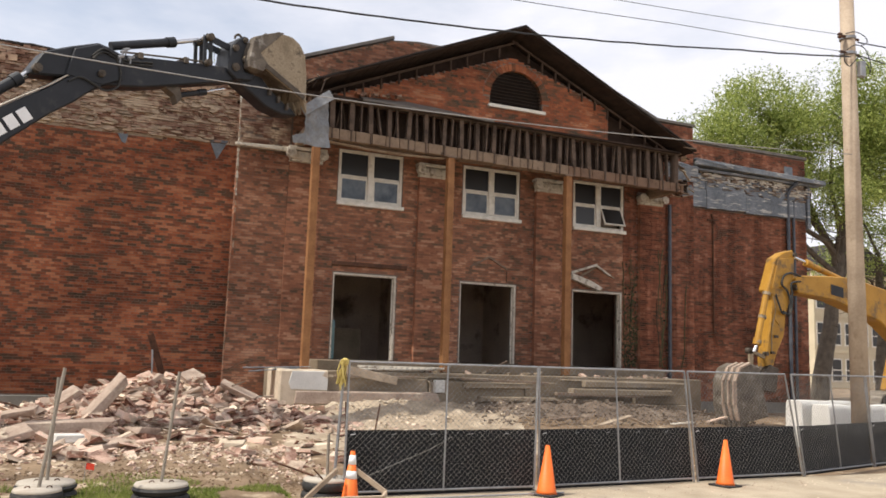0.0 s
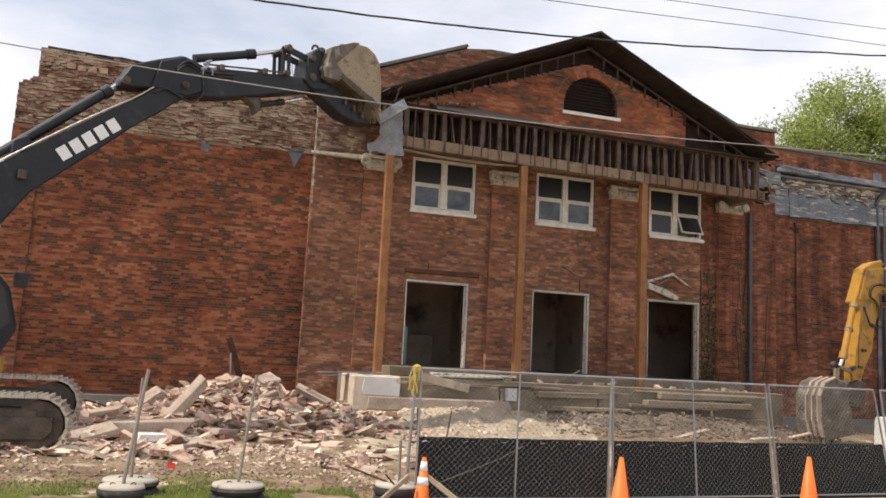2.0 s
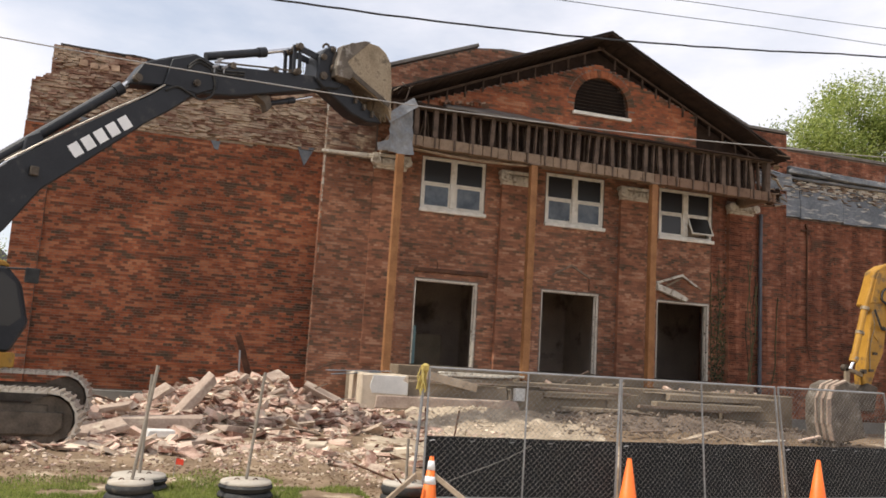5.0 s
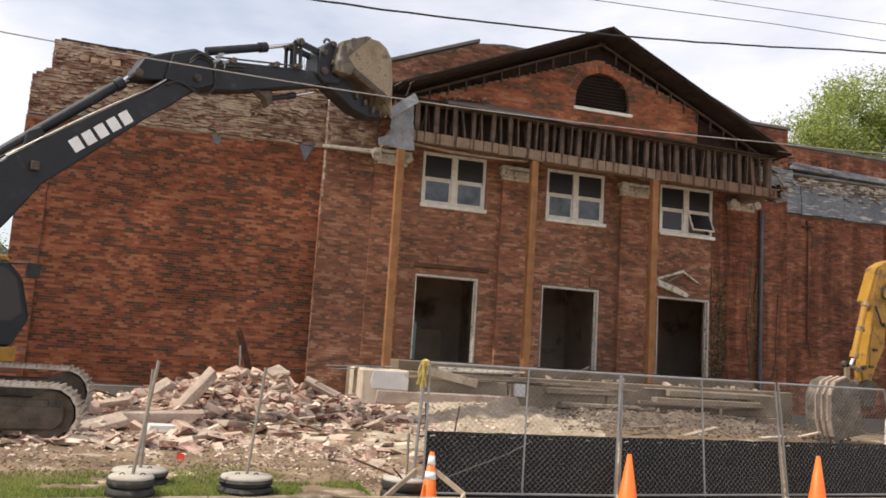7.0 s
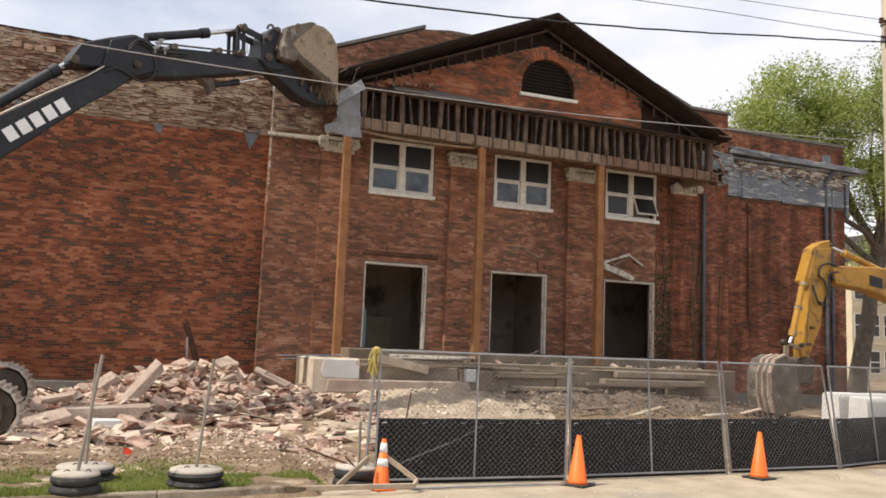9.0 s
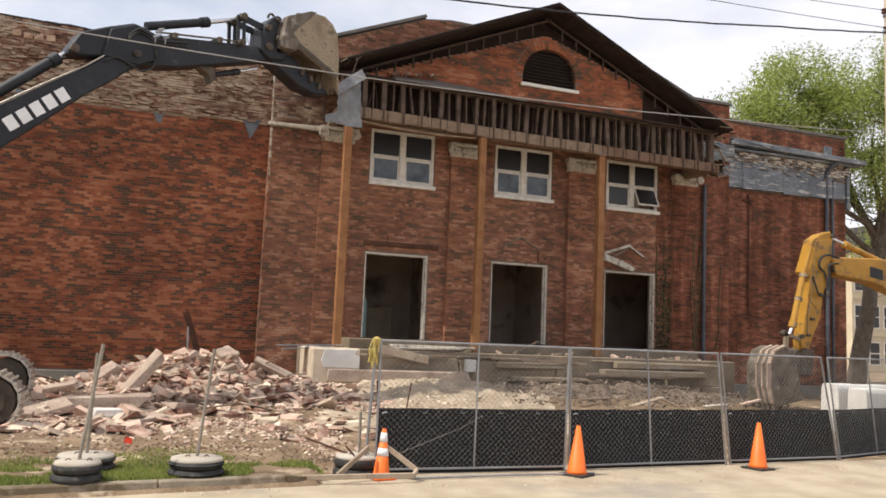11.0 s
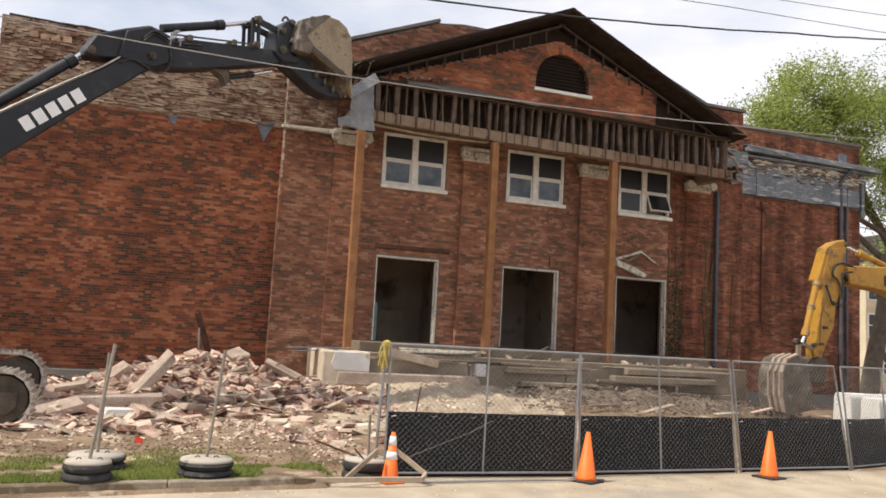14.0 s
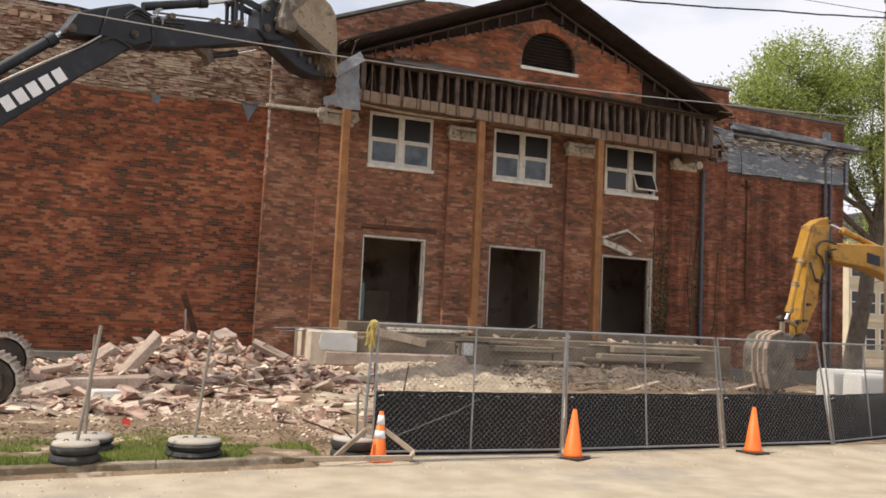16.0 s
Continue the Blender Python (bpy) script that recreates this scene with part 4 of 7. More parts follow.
part("end_post", G().box(16.40, 16.58, PY - 0.1, PY + 0.1, beam_z(16.5) + 0.29, 8.6), M_STUD, portico, bevel=0.01)
# side beams back to the wall
part("side_beam", G().box(4.60, 4.82, PY + 0.13, -0.14, 7.56, 7.84), M_BEAM, portico, bevel=0.01)
part("side_beam", G().box(16.42, 16.64, PY + 0.13, -0.14, 7.34, 7.62), M_BEAM, portico, bevel=0.01)
# ledge at the gable's foot, with a bent board left on part of it
def make_ledge(name, x0, x1, front, rise, m, label, lift=0.0):
    g = G()
    xs = list(np.linspace(x0, x1, 26))
    for a, b in zip(xs, xs[1:]):
        row = []
        for x in (a, b):
            row.append((8.66 + lift - 0.006 * (x - 4.6) + 0.03 * noise.noise(Vector((x * 1.5, 3, 0))), PY - front + 0.06 * noise.noise(Vector((x * 2, 8, 0))), rise(x)))
        (za, fa, ra), (zb, fb, rb) = row
        g.add([(a, fa, za), (b, fb, zb), (b, PY + 0.07, zb + rb), (a, PY + 0.07, za + ra), (a, fa, za - 0.05), (b, fb, zb - 0.05), (b, PY + 0.07, zb - 0.02), (a, PY + 0.07, za - 0.02)],
              [(0, 1, 2, 3), (7, 6, 5, 4), (4, 5, 1, 0), (3, 2, 6, 7), (0, 3, 7, 4), (1, 5, 6, 2)])
    part(name, g, m, portico, label)


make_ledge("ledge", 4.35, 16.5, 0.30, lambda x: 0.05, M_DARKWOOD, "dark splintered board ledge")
make_ledge("bent_board", 6.0, 9.9, 0.36, lambda x: 0.26 - 0.05 * abs(x - 7.4), M_COPING, "bent weathered grey board on the ledge", 0.012)
for k in range(12):
    part("loose_brick", G().chunk((5.9 + 0.11 * k, PY - 0.08, 8.84 + 0.012 * k), (0.17, 0.10, 0.07), rnd), M_ROUGH1 if k % 3 else M_GABLE, portico)

# brick gable with a half-round louvred opening
GY, GA, LUX, LUZ, LUR = -1.42, (10.65, 10.80), 10.81, 9.51, 0.87


def gable_top(x):
    return min(8.98 + 0.368 * (x - 5.75), 10.80 - 0.012, 10.80 - 0.325 * (x - 10.65))


def in_gable(x, z):
    if not 5.3 < x < 14.02 or z > gable_top(x):
        return False
    if z > LUZ:
        return (x - LUX) ** 2 + (z - LUZ) ** 2 > (LUR + 0.22) ** 2
    return not (abs(x - LUX) < LUR + 0.02 and z > 9.26)


g = G()
n = 44
xs = list(np.linspace(5.3, 14.02, n + 1)) + [LUX - LUR, LUX + LUR]
xs = sorted(xs)
for a, b in zip(xs, xs[1:]):
    top = min(gable_top(a), gable_top(b)) + 0.02
    mid = (a + b) / 2
    if abs(mid - LUX) < LUR:
        g.box(a, b, GY, GY + 0.24, 8.7, 9.26)
        lo = LUZ + math.sqrt(max(0, LUR ** 2 - min(abs(a - LUX), abs(b - LUX)) ** 2))
        g.box(a, b, GY, GY + 0.24, lo, top)
    elif top > 8.72:
        g.box(a, b, GY, GY + 0.24, 8.7, top)
gable = part("gable_wall", g, M_MORTAR, portico, "triangular red brick gable wall")
lay_bricks(gable, 5.3, 14.02, GY, 8.72, 10.82, in_gable, M_GABLE1, M_GABLE, (6.4, 9.6, 8.9, 9.8), seed=9)
vents = part("vent_backing", G().box(LUX - 0.92, LUX + 0.92, GY + 0.26, GY + 0.29, 9.1, 10.4), M_TAR, portico)
for k in range(11):
    z = 9.33 + 0.10 * k
    half = LUR if z < LUZ else math.sqrt(max(0.0, LUR ** 2 - (z - LUZ) ** 2))
    if half > 0.1:
        part("louvre", G().bar((LUX - half, GY + 0.12, z), (LUX + half, GY + 0.12, z), 0.10, 0.018, (0, -0.6, 1)), M_DARKWOOD, vents)
for k in range(25):
    t0, t1 = math.pi * k / 25, math.pi * (k + 0.90) / 25
    q = [(LUX + math.cos(t) * r, LUZ + math.sin(t) * r) for t, r in ((t0, LUR), (t0, LUR + 0.21), (t1, LUR + 0.21), (t1, LUR))]
    part("arch_brick", G().prism(q[::-1], GY - 0.016, GY + 0.1), M_GABLE1, gable)
part("vent_sill", G().box(LUX - LUR - 0.06, LUX + LUR + 0.08, GY - 0.09, GY + 0.2, 9.16, 9.26), M_WHITE, portico, "white stone sill under the half-round opening", bevel=0.01)

# the two roof slopes, boards and rafters
RF = -2.12
APEX, EAVE_L, EAVE_R = (10.70, 11.48), (4.0, 8.60), (16.85, 8.58)
for (ex, ez), side in ((EAVE_L, -1), (EAVE_R, 1)):
    ax, az = APEX
    dx, dz = ex - ax, ez - az
    ln = math.hypot(dx, dz)
    ux, uz = dx / ln, dz / ln
    nx, nz = (-uz, ux) if side > 0 else (uz, -ux)
    # sheathing boards running along the ridge direction
    cnt = 26
    for k in range(cnt):
        s0, s1 = ln * k / cnt, ln * (k + 1) / cnt - 0.012
        jit = rnd.uniform(-0.02, 0.05) + (rnd.uniform(0.0, 0.25) if k > cnt - 4 else 0)
        q = [(ax + ux * s0, az + uz * s0), (ax + ux * s1, az + uz * s1), (ax + ux * s1 - nx * 0.03, az + uz * s1 - nz * 0.03), (ax + ux * s0 - nx * 0.03, az + uz * s0 - nz * 0.03)]
        if side < 0:
            q = q[::-1]
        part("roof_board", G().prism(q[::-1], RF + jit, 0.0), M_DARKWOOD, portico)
    q = [(ax + 0.0, az + 0.02), (ex, ez + 0.02), (ex + nx * 0.035, ez + 0.02 + nz * 0.035), (ax, az + 0.06)]
    if side > 0:
        q = q[::-1]
    part("roof_covering", G().prism(q, RF - 0.02, 0.0), M_TAR, portico, "dark felt roof covering")
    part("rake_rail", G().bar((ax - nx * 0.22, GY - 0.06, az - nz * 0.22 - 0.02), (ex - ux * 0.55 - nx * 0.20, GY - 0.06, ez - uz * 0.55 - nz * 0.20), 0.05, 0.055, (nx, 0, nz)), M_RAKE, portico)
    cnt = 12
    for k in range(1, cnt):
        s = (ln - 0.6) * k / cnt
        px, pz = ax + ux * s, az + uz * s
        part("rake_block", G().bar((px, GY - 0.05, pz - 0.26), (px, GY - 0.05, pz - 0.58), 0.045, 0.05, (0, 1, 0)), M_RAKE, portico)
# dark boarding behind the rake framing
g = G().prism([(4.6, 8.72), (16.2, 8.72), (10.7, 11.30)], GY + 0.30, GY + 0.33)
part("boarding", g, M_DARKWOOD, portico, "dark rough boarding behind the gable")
# pale splinters of torn boards at the low end of the roof
for k in range(8):
    a = Vector((4.30 + 0.10 * k, RF + 0.05 * (k % 3), 8.78 + 0.035 * k))
    part("splinter", G().bar(a, a + Vector((rnd.uniform(-0.35, -0.05), -0.05, rnd.uniform(-0.50, 0.08))), 0.05, 0.02), M_PALEWOOD if k % 2 else M_DARKWOOD, portico)
# splintered ends
for (sx, sz, side) in ((4.15, 8.56, -1), (16.6, 8.60, 1)):
    for k in range(9):
        a = Vector((sx + rnd.uniform(-0.25, 0.35) * side, RF + 0.1 + 0.16 * k, sz + rnd.uniform(-0.05, 0.1)))
        part("splinter", G().bar(a, a + Vector((side * rnd.uniform(0.15, 0.5), rnd.uniform(-0.2, 0.1), rnd.uniform(-0.28, 0.05))), 0.06, 0.02), M_OLDWOOD if k % 3 == 0 else M_DARKWOOD, portico)
# torn sheets and timber ends at the broken corner of the portico
for k in range(10):
    a = Vector((16.45 + rnd.uniform(0, 0.35), PY - 0.15 + 0.05 * k, 7.36 + rnd.uniform(-0.12, 0.22)))
    part("splinter", G().bar(a, a + Vector((rnd.uniform(0.15, 0.55), rnd.uniform(-0.15, 0.15), rnd.uniform(-0.12, 0.16))), 0.09, 0.03), M_DARKWOOD if k % 3 else M_OLDWOOD, portico)
for k in range(20):
    a = Vector((16.75 + rnd.uniform(0, 0.75), PY + rnd.uniform(-0.2, 1.1), 7.45 + rnd.uniform(-0.1, 1.1)))
    part("splinter", G().bar(a, a + Vector((rnd.uniform(0.1, 0.45), rnd.uniform(-0.2, 0.2), rnd.uniform(-0.22, 0.10))), rnd.uniform(0.06, 0.18), 0.025), (M_STONE, M_DARKWOOD, M_PALEWOOD, M_OLDWOOD)[k % 4], portico)
# a strip of soffit lining hanging loose under the beam
pts = [Vector((5.15 + 3.4 * k / 8, PY + 0.10, beam_z(5.15 + 3.4 * k / 8) - 0.03 - 0.07 * math.sin(math.pi * k / 8))) for k in range(9)]
g = G()
for a, b in zip(pts, pts[1:]):
    g.bar(a, b, 0.16, 0.02)
part("soffit_strip", g, M_PALEWOOD, portico, "pale lining strip hanging under the beam")
# temporary posts
for x, zt in ((4.88, 7.54), (8.73, 7.47), (12.56, 7.40)):
    post = thing("timber_post", "new orange-brown timber prop under the portico beam", "post", (x, PY, 1.50), "props under the portico")
    part("shaft", G().box(x - 0.10, x + 0.10, PY - 0.10, PY + 0.10, 1.50, zt - 0.02), M_LUMBER, post, bevel=0.012)
    part("head_plate", G().box(x - 0.17, x + 0.17, PY - 0.13, PY + 0.13, zt - 0.02, zt + 0.02), M_OLDWOOD, post)

# ---------------------------------------------------------------- porch base
porch = thing("porch_base", "broken concrete porch base with stained ledges", "porch", (10, -2, 0.2))
part("platform", G().box(4.15, 16.9, -2.2, -0.08, 0.0, 1.48), M_CONC, porch, bevel=0.02)
rnd = random.Random(52)
for y0, y1, z0, z1, xa, xb in ((-2.42, -2.2, 0.75, 1.36, 5.2, 16.6), (-2.62, -2.42, 0.1, 0.78, 8.2, 16.3), (-2.30, -2.2, 1.36, 1.47, 5.3, 16.0)):
    x = xa
    while x < xb - 0.3:
        b = min(x + rnd.uniform(0.9, 2.8), xb)
        if rnd.random() < 0.9 or z0 < 0.5:
            dz, dy = rnd.uniform(-0.10, 0.03), rnd.uniform(-0.05, 0.05)
            g = G().add([(x, y0 + dy, z0), (b - 0.008, y0 + dy + rnd.uniform(-0.03, 0.03), z0), (b - 0.008, y1 + 0.02, z0), (x, y1 + 0.02, z0), (x + rnd.uniform(0, 0.05), y0 + dy + 0.02, z1 + dz), (b - rnd.uniform(0.012, 0.08), y0 + dy + 0.03, z1 + dz + rnd.uniform(-0.04, 0.03)), (b - 0.008, y1 + 0.02, z1 + dz), (x, y1 + 0.02, z1 + dz)],
                        [(3, 2, 1, 0), (4, 5, 6, 7), (0, 1, 5, 4), (2, 3, 7, 6), (1, 2, 6, 5), (3, 0, 4, 7)])
            part("broken_course", g, M_CONC, porch, bevel=0.02)
        x = b
# long ledges that still stand proud of the broken face
for x0, x1, y0, z0, z1, m in ((4.38, 8.16, -2.79, 0.69, 1.00, M_SLAB), (12.55, 15.3, -2.56, 1.20, 1.38, M_CONC), (12.1, 15.6, -2.66, 0.98, 1.17, M_CONC), (8.9, 11.0, -2.58, 1.12, 1.26, M_CONC), (9.3, 11.7, -2.70, 0.80, 0.92, M_CONC)):
    part("ledge", G().add([(x0, y0, z0), (x1, y0 + 0.03, z0 + 0.02), (x1, -2.38, z0 + 0.02), (x0, -2.38, z0), (x0 + 0.04, y0 + 0.02, z1), (x1 - 0.10, y0 + 0.05, z1 - 0.02), (x1, -2.38, z1), (x0, -2.38, z1)],
                          [(3, 2, 1, 0), (4, 5, 6, 7), (0, 1, 5, 4), (2, 3, 7, 6), (1, 2, 6, 5), (3, 0, 4, 7)]), m, porch, "stained concrete ledge", bevel=0.02)
# earth bank left against the front of the porch
def make_bank():
    g = G()
    xs, ys = list(np.arange(8.2, 17.01, 0.15)), list(np.arange(-5.2, -2.55, 0.15))
    rnd = random.Random(19)
    for y in ys:
        for x in xs:
            rise = smooth01((y + 4.3) / 1.6) * smooth01((x - 8.2) / 1.4) * smooth01((17.0 - x) / 0.8)
            g.v.append((x, y, ground_h(x, y) - 0.03 + 0.14 * rise + rise * (0.10 * noise.noise(Vector((x * 1.7, y * 2, 5))) + 0.07 * noise.noise(Vector((x * 5, y * 5, 2))))))
    n = len(xs)
    g.f = [(j * n + i, j * n + i + 1, (j + 1) * n + i + 1, (j + 1) * n + i) for j in range(len(ys) - 1) for i in range(n - 1)]
    solid("soil_bank", g, M_EARTH, "dusty grey-brown earth heaped against the broken porch", "soil", kind="stuff")
    d = G()
    for k in range(900):
        x, y = rnd.uniform(8.5, 16.9), rnd.uniform(-4.9, -2.6)
        s = rnd.uniform(0.015, 0.06)
        d.chunk((x, y, ground_h(x, y) + 0.10 * smooth01((y + 5.1) / 2.3) + 0.1), (s * 2.2, s, s * 0.6), rnd)
    solid("earth_clods", d, M_EARTH, "dusty clods and broken bits on the earth bank", "soil", kind="stuff")


make_bank()
part("landing", G().box(5.3, 16.4, -1.15, -0.08, 1.48, 1.74), M_CONC, porch, bevel=0.02)
part("end_block", G().box(4.02, 5.2, -2.72, -1.2, 0.1, 1.50), M_PLASTER, porch, "stained concrete end block", bevel=0.04)
part("render_patch", G().prism([(4.30, 1.04), (5.18, 1.02), (5.19, 1.30), (5.05, 1.36), (5.12, 1.47), (4.32, 1.47), (4.24, 1.2)], -2.735, -2.70), M_CONCL, porch, "pale render left on the block", bevel=0.008)

# ---------------------------------------------------------------- metal and pipes on the walls
clad = thing("cornice_cladding", "peeling grey sheet-metal cornice on the far wing", "cornice", (21, RY, 7.4), kind="structure")
rnd = random.Random(31)
x = RX0 + 0.03
while x < RX1 - 0.3:
    b = min(x + rnd.uniform(0.7, 1.2), RX1)
    o = rnd.uniform(0, 0.03)
    part("fascia_sheet", G().prism([(x, 7.40 + rnd.uniform(-0.05, 0.03)), (b - 0.006, 7.40 + rnd.uniform(-0.05, 0.03)), (b - 0.006, 8.02), (x, 8.02)], RY - 0.12 - o, RY - 0.016), M_CLAD, clad, bevel=0.006)
    part("frieze_sheet", G().prism([(x, 8.025), (b - 0.006, 8.025), (b - 0.006, 8.60 + rnd.uniform(0, 0.05)), (x, 8.60 + rnd.uniform(0, 0.05))], RY - 0.075 - o, RY - 0.016), M_CLAD, clad, bevel=0.006)
    x = b
part("shelf", G().prism([(RX0 + 0.1, 8.82), (RX1 + 0.65, 8.74), (RX1 + 0.65, 8.90), (RX0 + 0.1, 9.04)], RY - 0.40, RY - 0.016), M_CLAD, clad, "projecting grey metal cornice shelf", bevel=0.015)
part("shelf_moulding", G().box(RX0 + 0.1, RX1 + 0.4, RY - 0.24, RY - 0.105, 8.66, 8.75), M_CLAD, clad, bevel=0.02)
part("end_return", G().box(RX1 - 0.02, RX1 + 0.12, RY - 0.12, RY + 1.2, 7.1, 8.72), M_CLAD, clad, bevel=0.01)
part("loose_strip", G().bar((18.55, RY - 0.30, 9.02), (20.3, RY - 0.34, 8.84), 0.22, 0.03), M_LEAD, clad)
peel, scab = G(), G()
for k in range(300):
    s, z = rnd.uniform(RX0 + 0.3, RX1 - 0.1), 8.64 - abs(rnd.gauss(0, 0.26))
    if z < 7.45:
        continue
    w, h = rnd.uniform(0.06, 0.34), rnd.uniform(0.012, 0.05)
    y0 = RY - 0.115 - rnd.uniform(0, 0.03) if z > 8.03 else RY - 0.158 - rnd.uniform(0, 0.02)
    (peel if rnd.random() < 0.55 else scab).prism([(s, z), (s + w, z + rnd.uniform(-0.02, 0.02)), (s + w * rnd.uniform(0.7, 1.0), z + h), (s + w * rnd.uniform(0.0, 0.3), z + h)], y0, RY - 0.05)
part("peeled_paint", peel, M_STONE, clad, "flakes of pale peeling paint", kind="stuff")
part("rust_scabs", scab, M_OLDWOOD, clad, "brown weathered scabs", kind="stuff")
part("bracket_plate", G().box(22.95, 23.35, RY - 0.05, RY - 0.016, 8.98, 9.35), M_LEAD, clad, bevel=0.01)


for x0, z0, w, h, ry, rx in ((17.15, 8.25, 0.7, 0.5, 14, 10), (17.6, 8.55, 1.0, 0.28, 9, -14), (17.9, 8.1, 0.65, 0.55, -6, 8), (17.3, 7.75, 0.9, 0.25, 5, 18), (18.0, 7.62, 0.5, 0.36, -12, 6)):
    m = pose(x0, -0.17 if x0 < 17.95 else -0.045, z0, rx if x0 < 17.95 else 0, ry, 0)
    solid("torn_sheet", G().box(0, w, -0.01, 0.01, 0, h, m).box(w * 0.1, w * 0.9, -0.05, -0.01, h * 0.8, h * 0.95, m), M_CLAD, "torn peeling metal cornice sheet hanging at the corner", "metal sheet", "torn cornice sheets")


def pipe(x, y, z0, z1, r, label, m, extra=None):
    p = thing("downpipe", label, "downpipe", (x, y, z0))
    part("tube", G().tube((x, y, z0), (x, y, z1), r, r, 12), m, p, smooth=False)
    z = z0 + 0.8
    while z < z1:
        part("strap", G().tube((x, y, z), (x, y, z + 0.05), r + 0.012, r + 0.012, 12).box(x - 0.02, x + 0.02, y, y + 0.09, z, z + 0.05), m, p)
        z += 1.9
    if extra:
        part("elbow", G().hose(extra, r, 10), m, p)
    return p


pipe(17.42, -0.10, 0.75, 7.25, 0.06, "blue-grey metal downpipe on the brick front", M_PIPE)
pipe(23.02, RY - 0.10, 0.7, 8.30, 0.065, "dark grey metal downpipe on the far wing", M_PIPE, [(23.02, RY - 0.10, 8.3), (23.12, RY - 0.16, 8.5), (23.30, RY - 0.34, 8.72)])
pipe(23.30, RY - 0.09, 0.7, 8.10, 0.05, "dark grey metal downpipe beside another", M_PIPE)
con = thing("conduit", "rusty conduit with a bracket on the far wing", "conduit", (19.55, RY, 3.3))
part("tube", G().tube((19.55, RY - 0.06, 3.2), (19.55, RY - 0.06, 7.1), 0.03), M_RUST, con)
part("bracket", G().bar((19.30, RY - 0.08, 6.98), (19.80, RY - 0.08, 7.0), 0.06, 0.05).bar((19.48, RY - 0.08, 7.2), (19.62, RY - 0.08, 6.85), 0.06, 0.05), M_RUST, con)
part("loose_wire", G().hose([(19.55, RY - 0.06, 3.2), (19.58, RY - 0.09, 2.9), (19.66, RY - 0.10, 2.6)], 0.012), M_RUST, con)

# loose flashings left on the stripped wing
for pts, y in (([(-3.45, 7.60), (-2.62, 7.50), (-2.66, 7.12), (-3.10, 7.10), (-3.05, 7.38), (-3.45, 7.52)], LY - 0.06), ([(0.05, 7.40), (0.30, 7.40), (0.26, 7.16), (0.16, 7.18)], LY - 0.05), ([(2.35, 7.56), (2.85, 7.56), (2.58, 7.02)], LY - 0.05)):
    g = G().prism(pts[::-1], y, y + 0.03)
    solid("loose_flashing", g, M_LEAD, "bent grey sheet-metal flashing hanging on the wall", "flashing", "torn flashings")
solid("stone_ledge", G().prism([(3.0, 7.40), (4.50, 7.40), (4.50, 7.52), (3.0, 7.48)], -0.16, -0.012), M_STONE, "pale stone ledge on the brick front", "ledge", kind="structure", bevel=0.012)
solid("stone_string", G().box(0.9, 3.02, LY - 0.05, LY - 0.0, 7.46, 7.50), M_PALE, "broken pale stone string course", "string course", kind="structure", bevel=0.01)
# broken ends, paler higher up: the colour carries the sunlit corner return
tooth = thing("corner_toothing", "broken brick ends along the block's corner, coloured pale as if sunlit", "wall corner", (3.10, 0, 0.75), kind="structure")
rnd = random.Random(77)
z = 0.76
while z < 10.0:
    part("brick", G().box(3.084 + rnd.uniform(0, 0.004), 3.0995, -0.012, 0.10 if int(z / 0.0677) % 2 else 0.298, z, z + 0.0577), M_DULL1, tooth)
    lean = 3.085 + 0.010 * (9.0 - z)
    wide = (0.055 if z > 6.4 else 0.032) * rnd.uniform(0.3, 1.2)
    if 3.4 + rnd.uniform(0, 1.8) < z < 9.1 and (z > 5 or rnd.random() < 0.8):
        part("broken_end", G().box(lean - wide / 2, lean + wide / 2, -0.022 - rnd.uniform(0, 0.012), 0.012, z, z + 0.0677), (M_STONE if z > 6.0 else M_GABLE) if rnd.random() < 0.65 else M_PALE, tooth)
    z += 0.0677
# sapling growing out of the broken parapet
sap = thing("sapling", "thin leafy sapling rooted on the broken wall top", "sapling", (2.6, 0.5, 9.35))
g, lv = G(), G()
for k in range(9):
    a = Vector((2.35 + 0.07 * k, 0.55, 9.33))
    d = Vector((rnd.uniform(-0.22, 0.12), 0, 1)).normalized()
    for s in range(5):
        b = a + d * 0.20 + Vector((rnd.uniform(-0.04, 0.04), 0, 0))
        g.tube(a, b, 0.010 - 0.0015 * s, 0.009 - 0.0015 * s, 5)
        for q in range(3):
            c = b + Vector((rnd.uniform(-0.10, 0.10), rnd.uniform(-0.08, 0.08), rnd.uniform(-0.08, 0.05)))
            t = Vector((rnd.uniform(-1, 1), rnd.uniform(-1, 1), rnd.uniform(-0.4, 1))).normalized() * 0.045
            n = t.orthogonal().normalized() * 0.014
            lv.add([c - t, c + n, c + t, c - n], [(0, 1, 2, 3)])
        a = b
part("stems", g, M_BARK, sap)
part("leaves", lv, M_LEAF, sap)

# creeper beside the third doorway
g = G()
for k in range(850):
    c = Vector((rnd.choice((15.75, 15.8, 16.05, 16.14, 17.15)) + rnd.gauss(0, 0.13), -0.03 - rnd.uniform(0, 0.05), rnd.uniform(1.8, 5.6)))
    if rnd.random() < (c.z - 1.2) / 4.6:
        continue
    t = Vector((rnd.uniform(-1, 1), -0.4, rnd.uniform(-1, 1))).normalized() * 0.05
    n = t.cross(Vector((0, 1, 0.2))).normalized() * 0.035
    g.add([c - t, c + n, c + t, c - n], [(0, 1, 2, 3)])
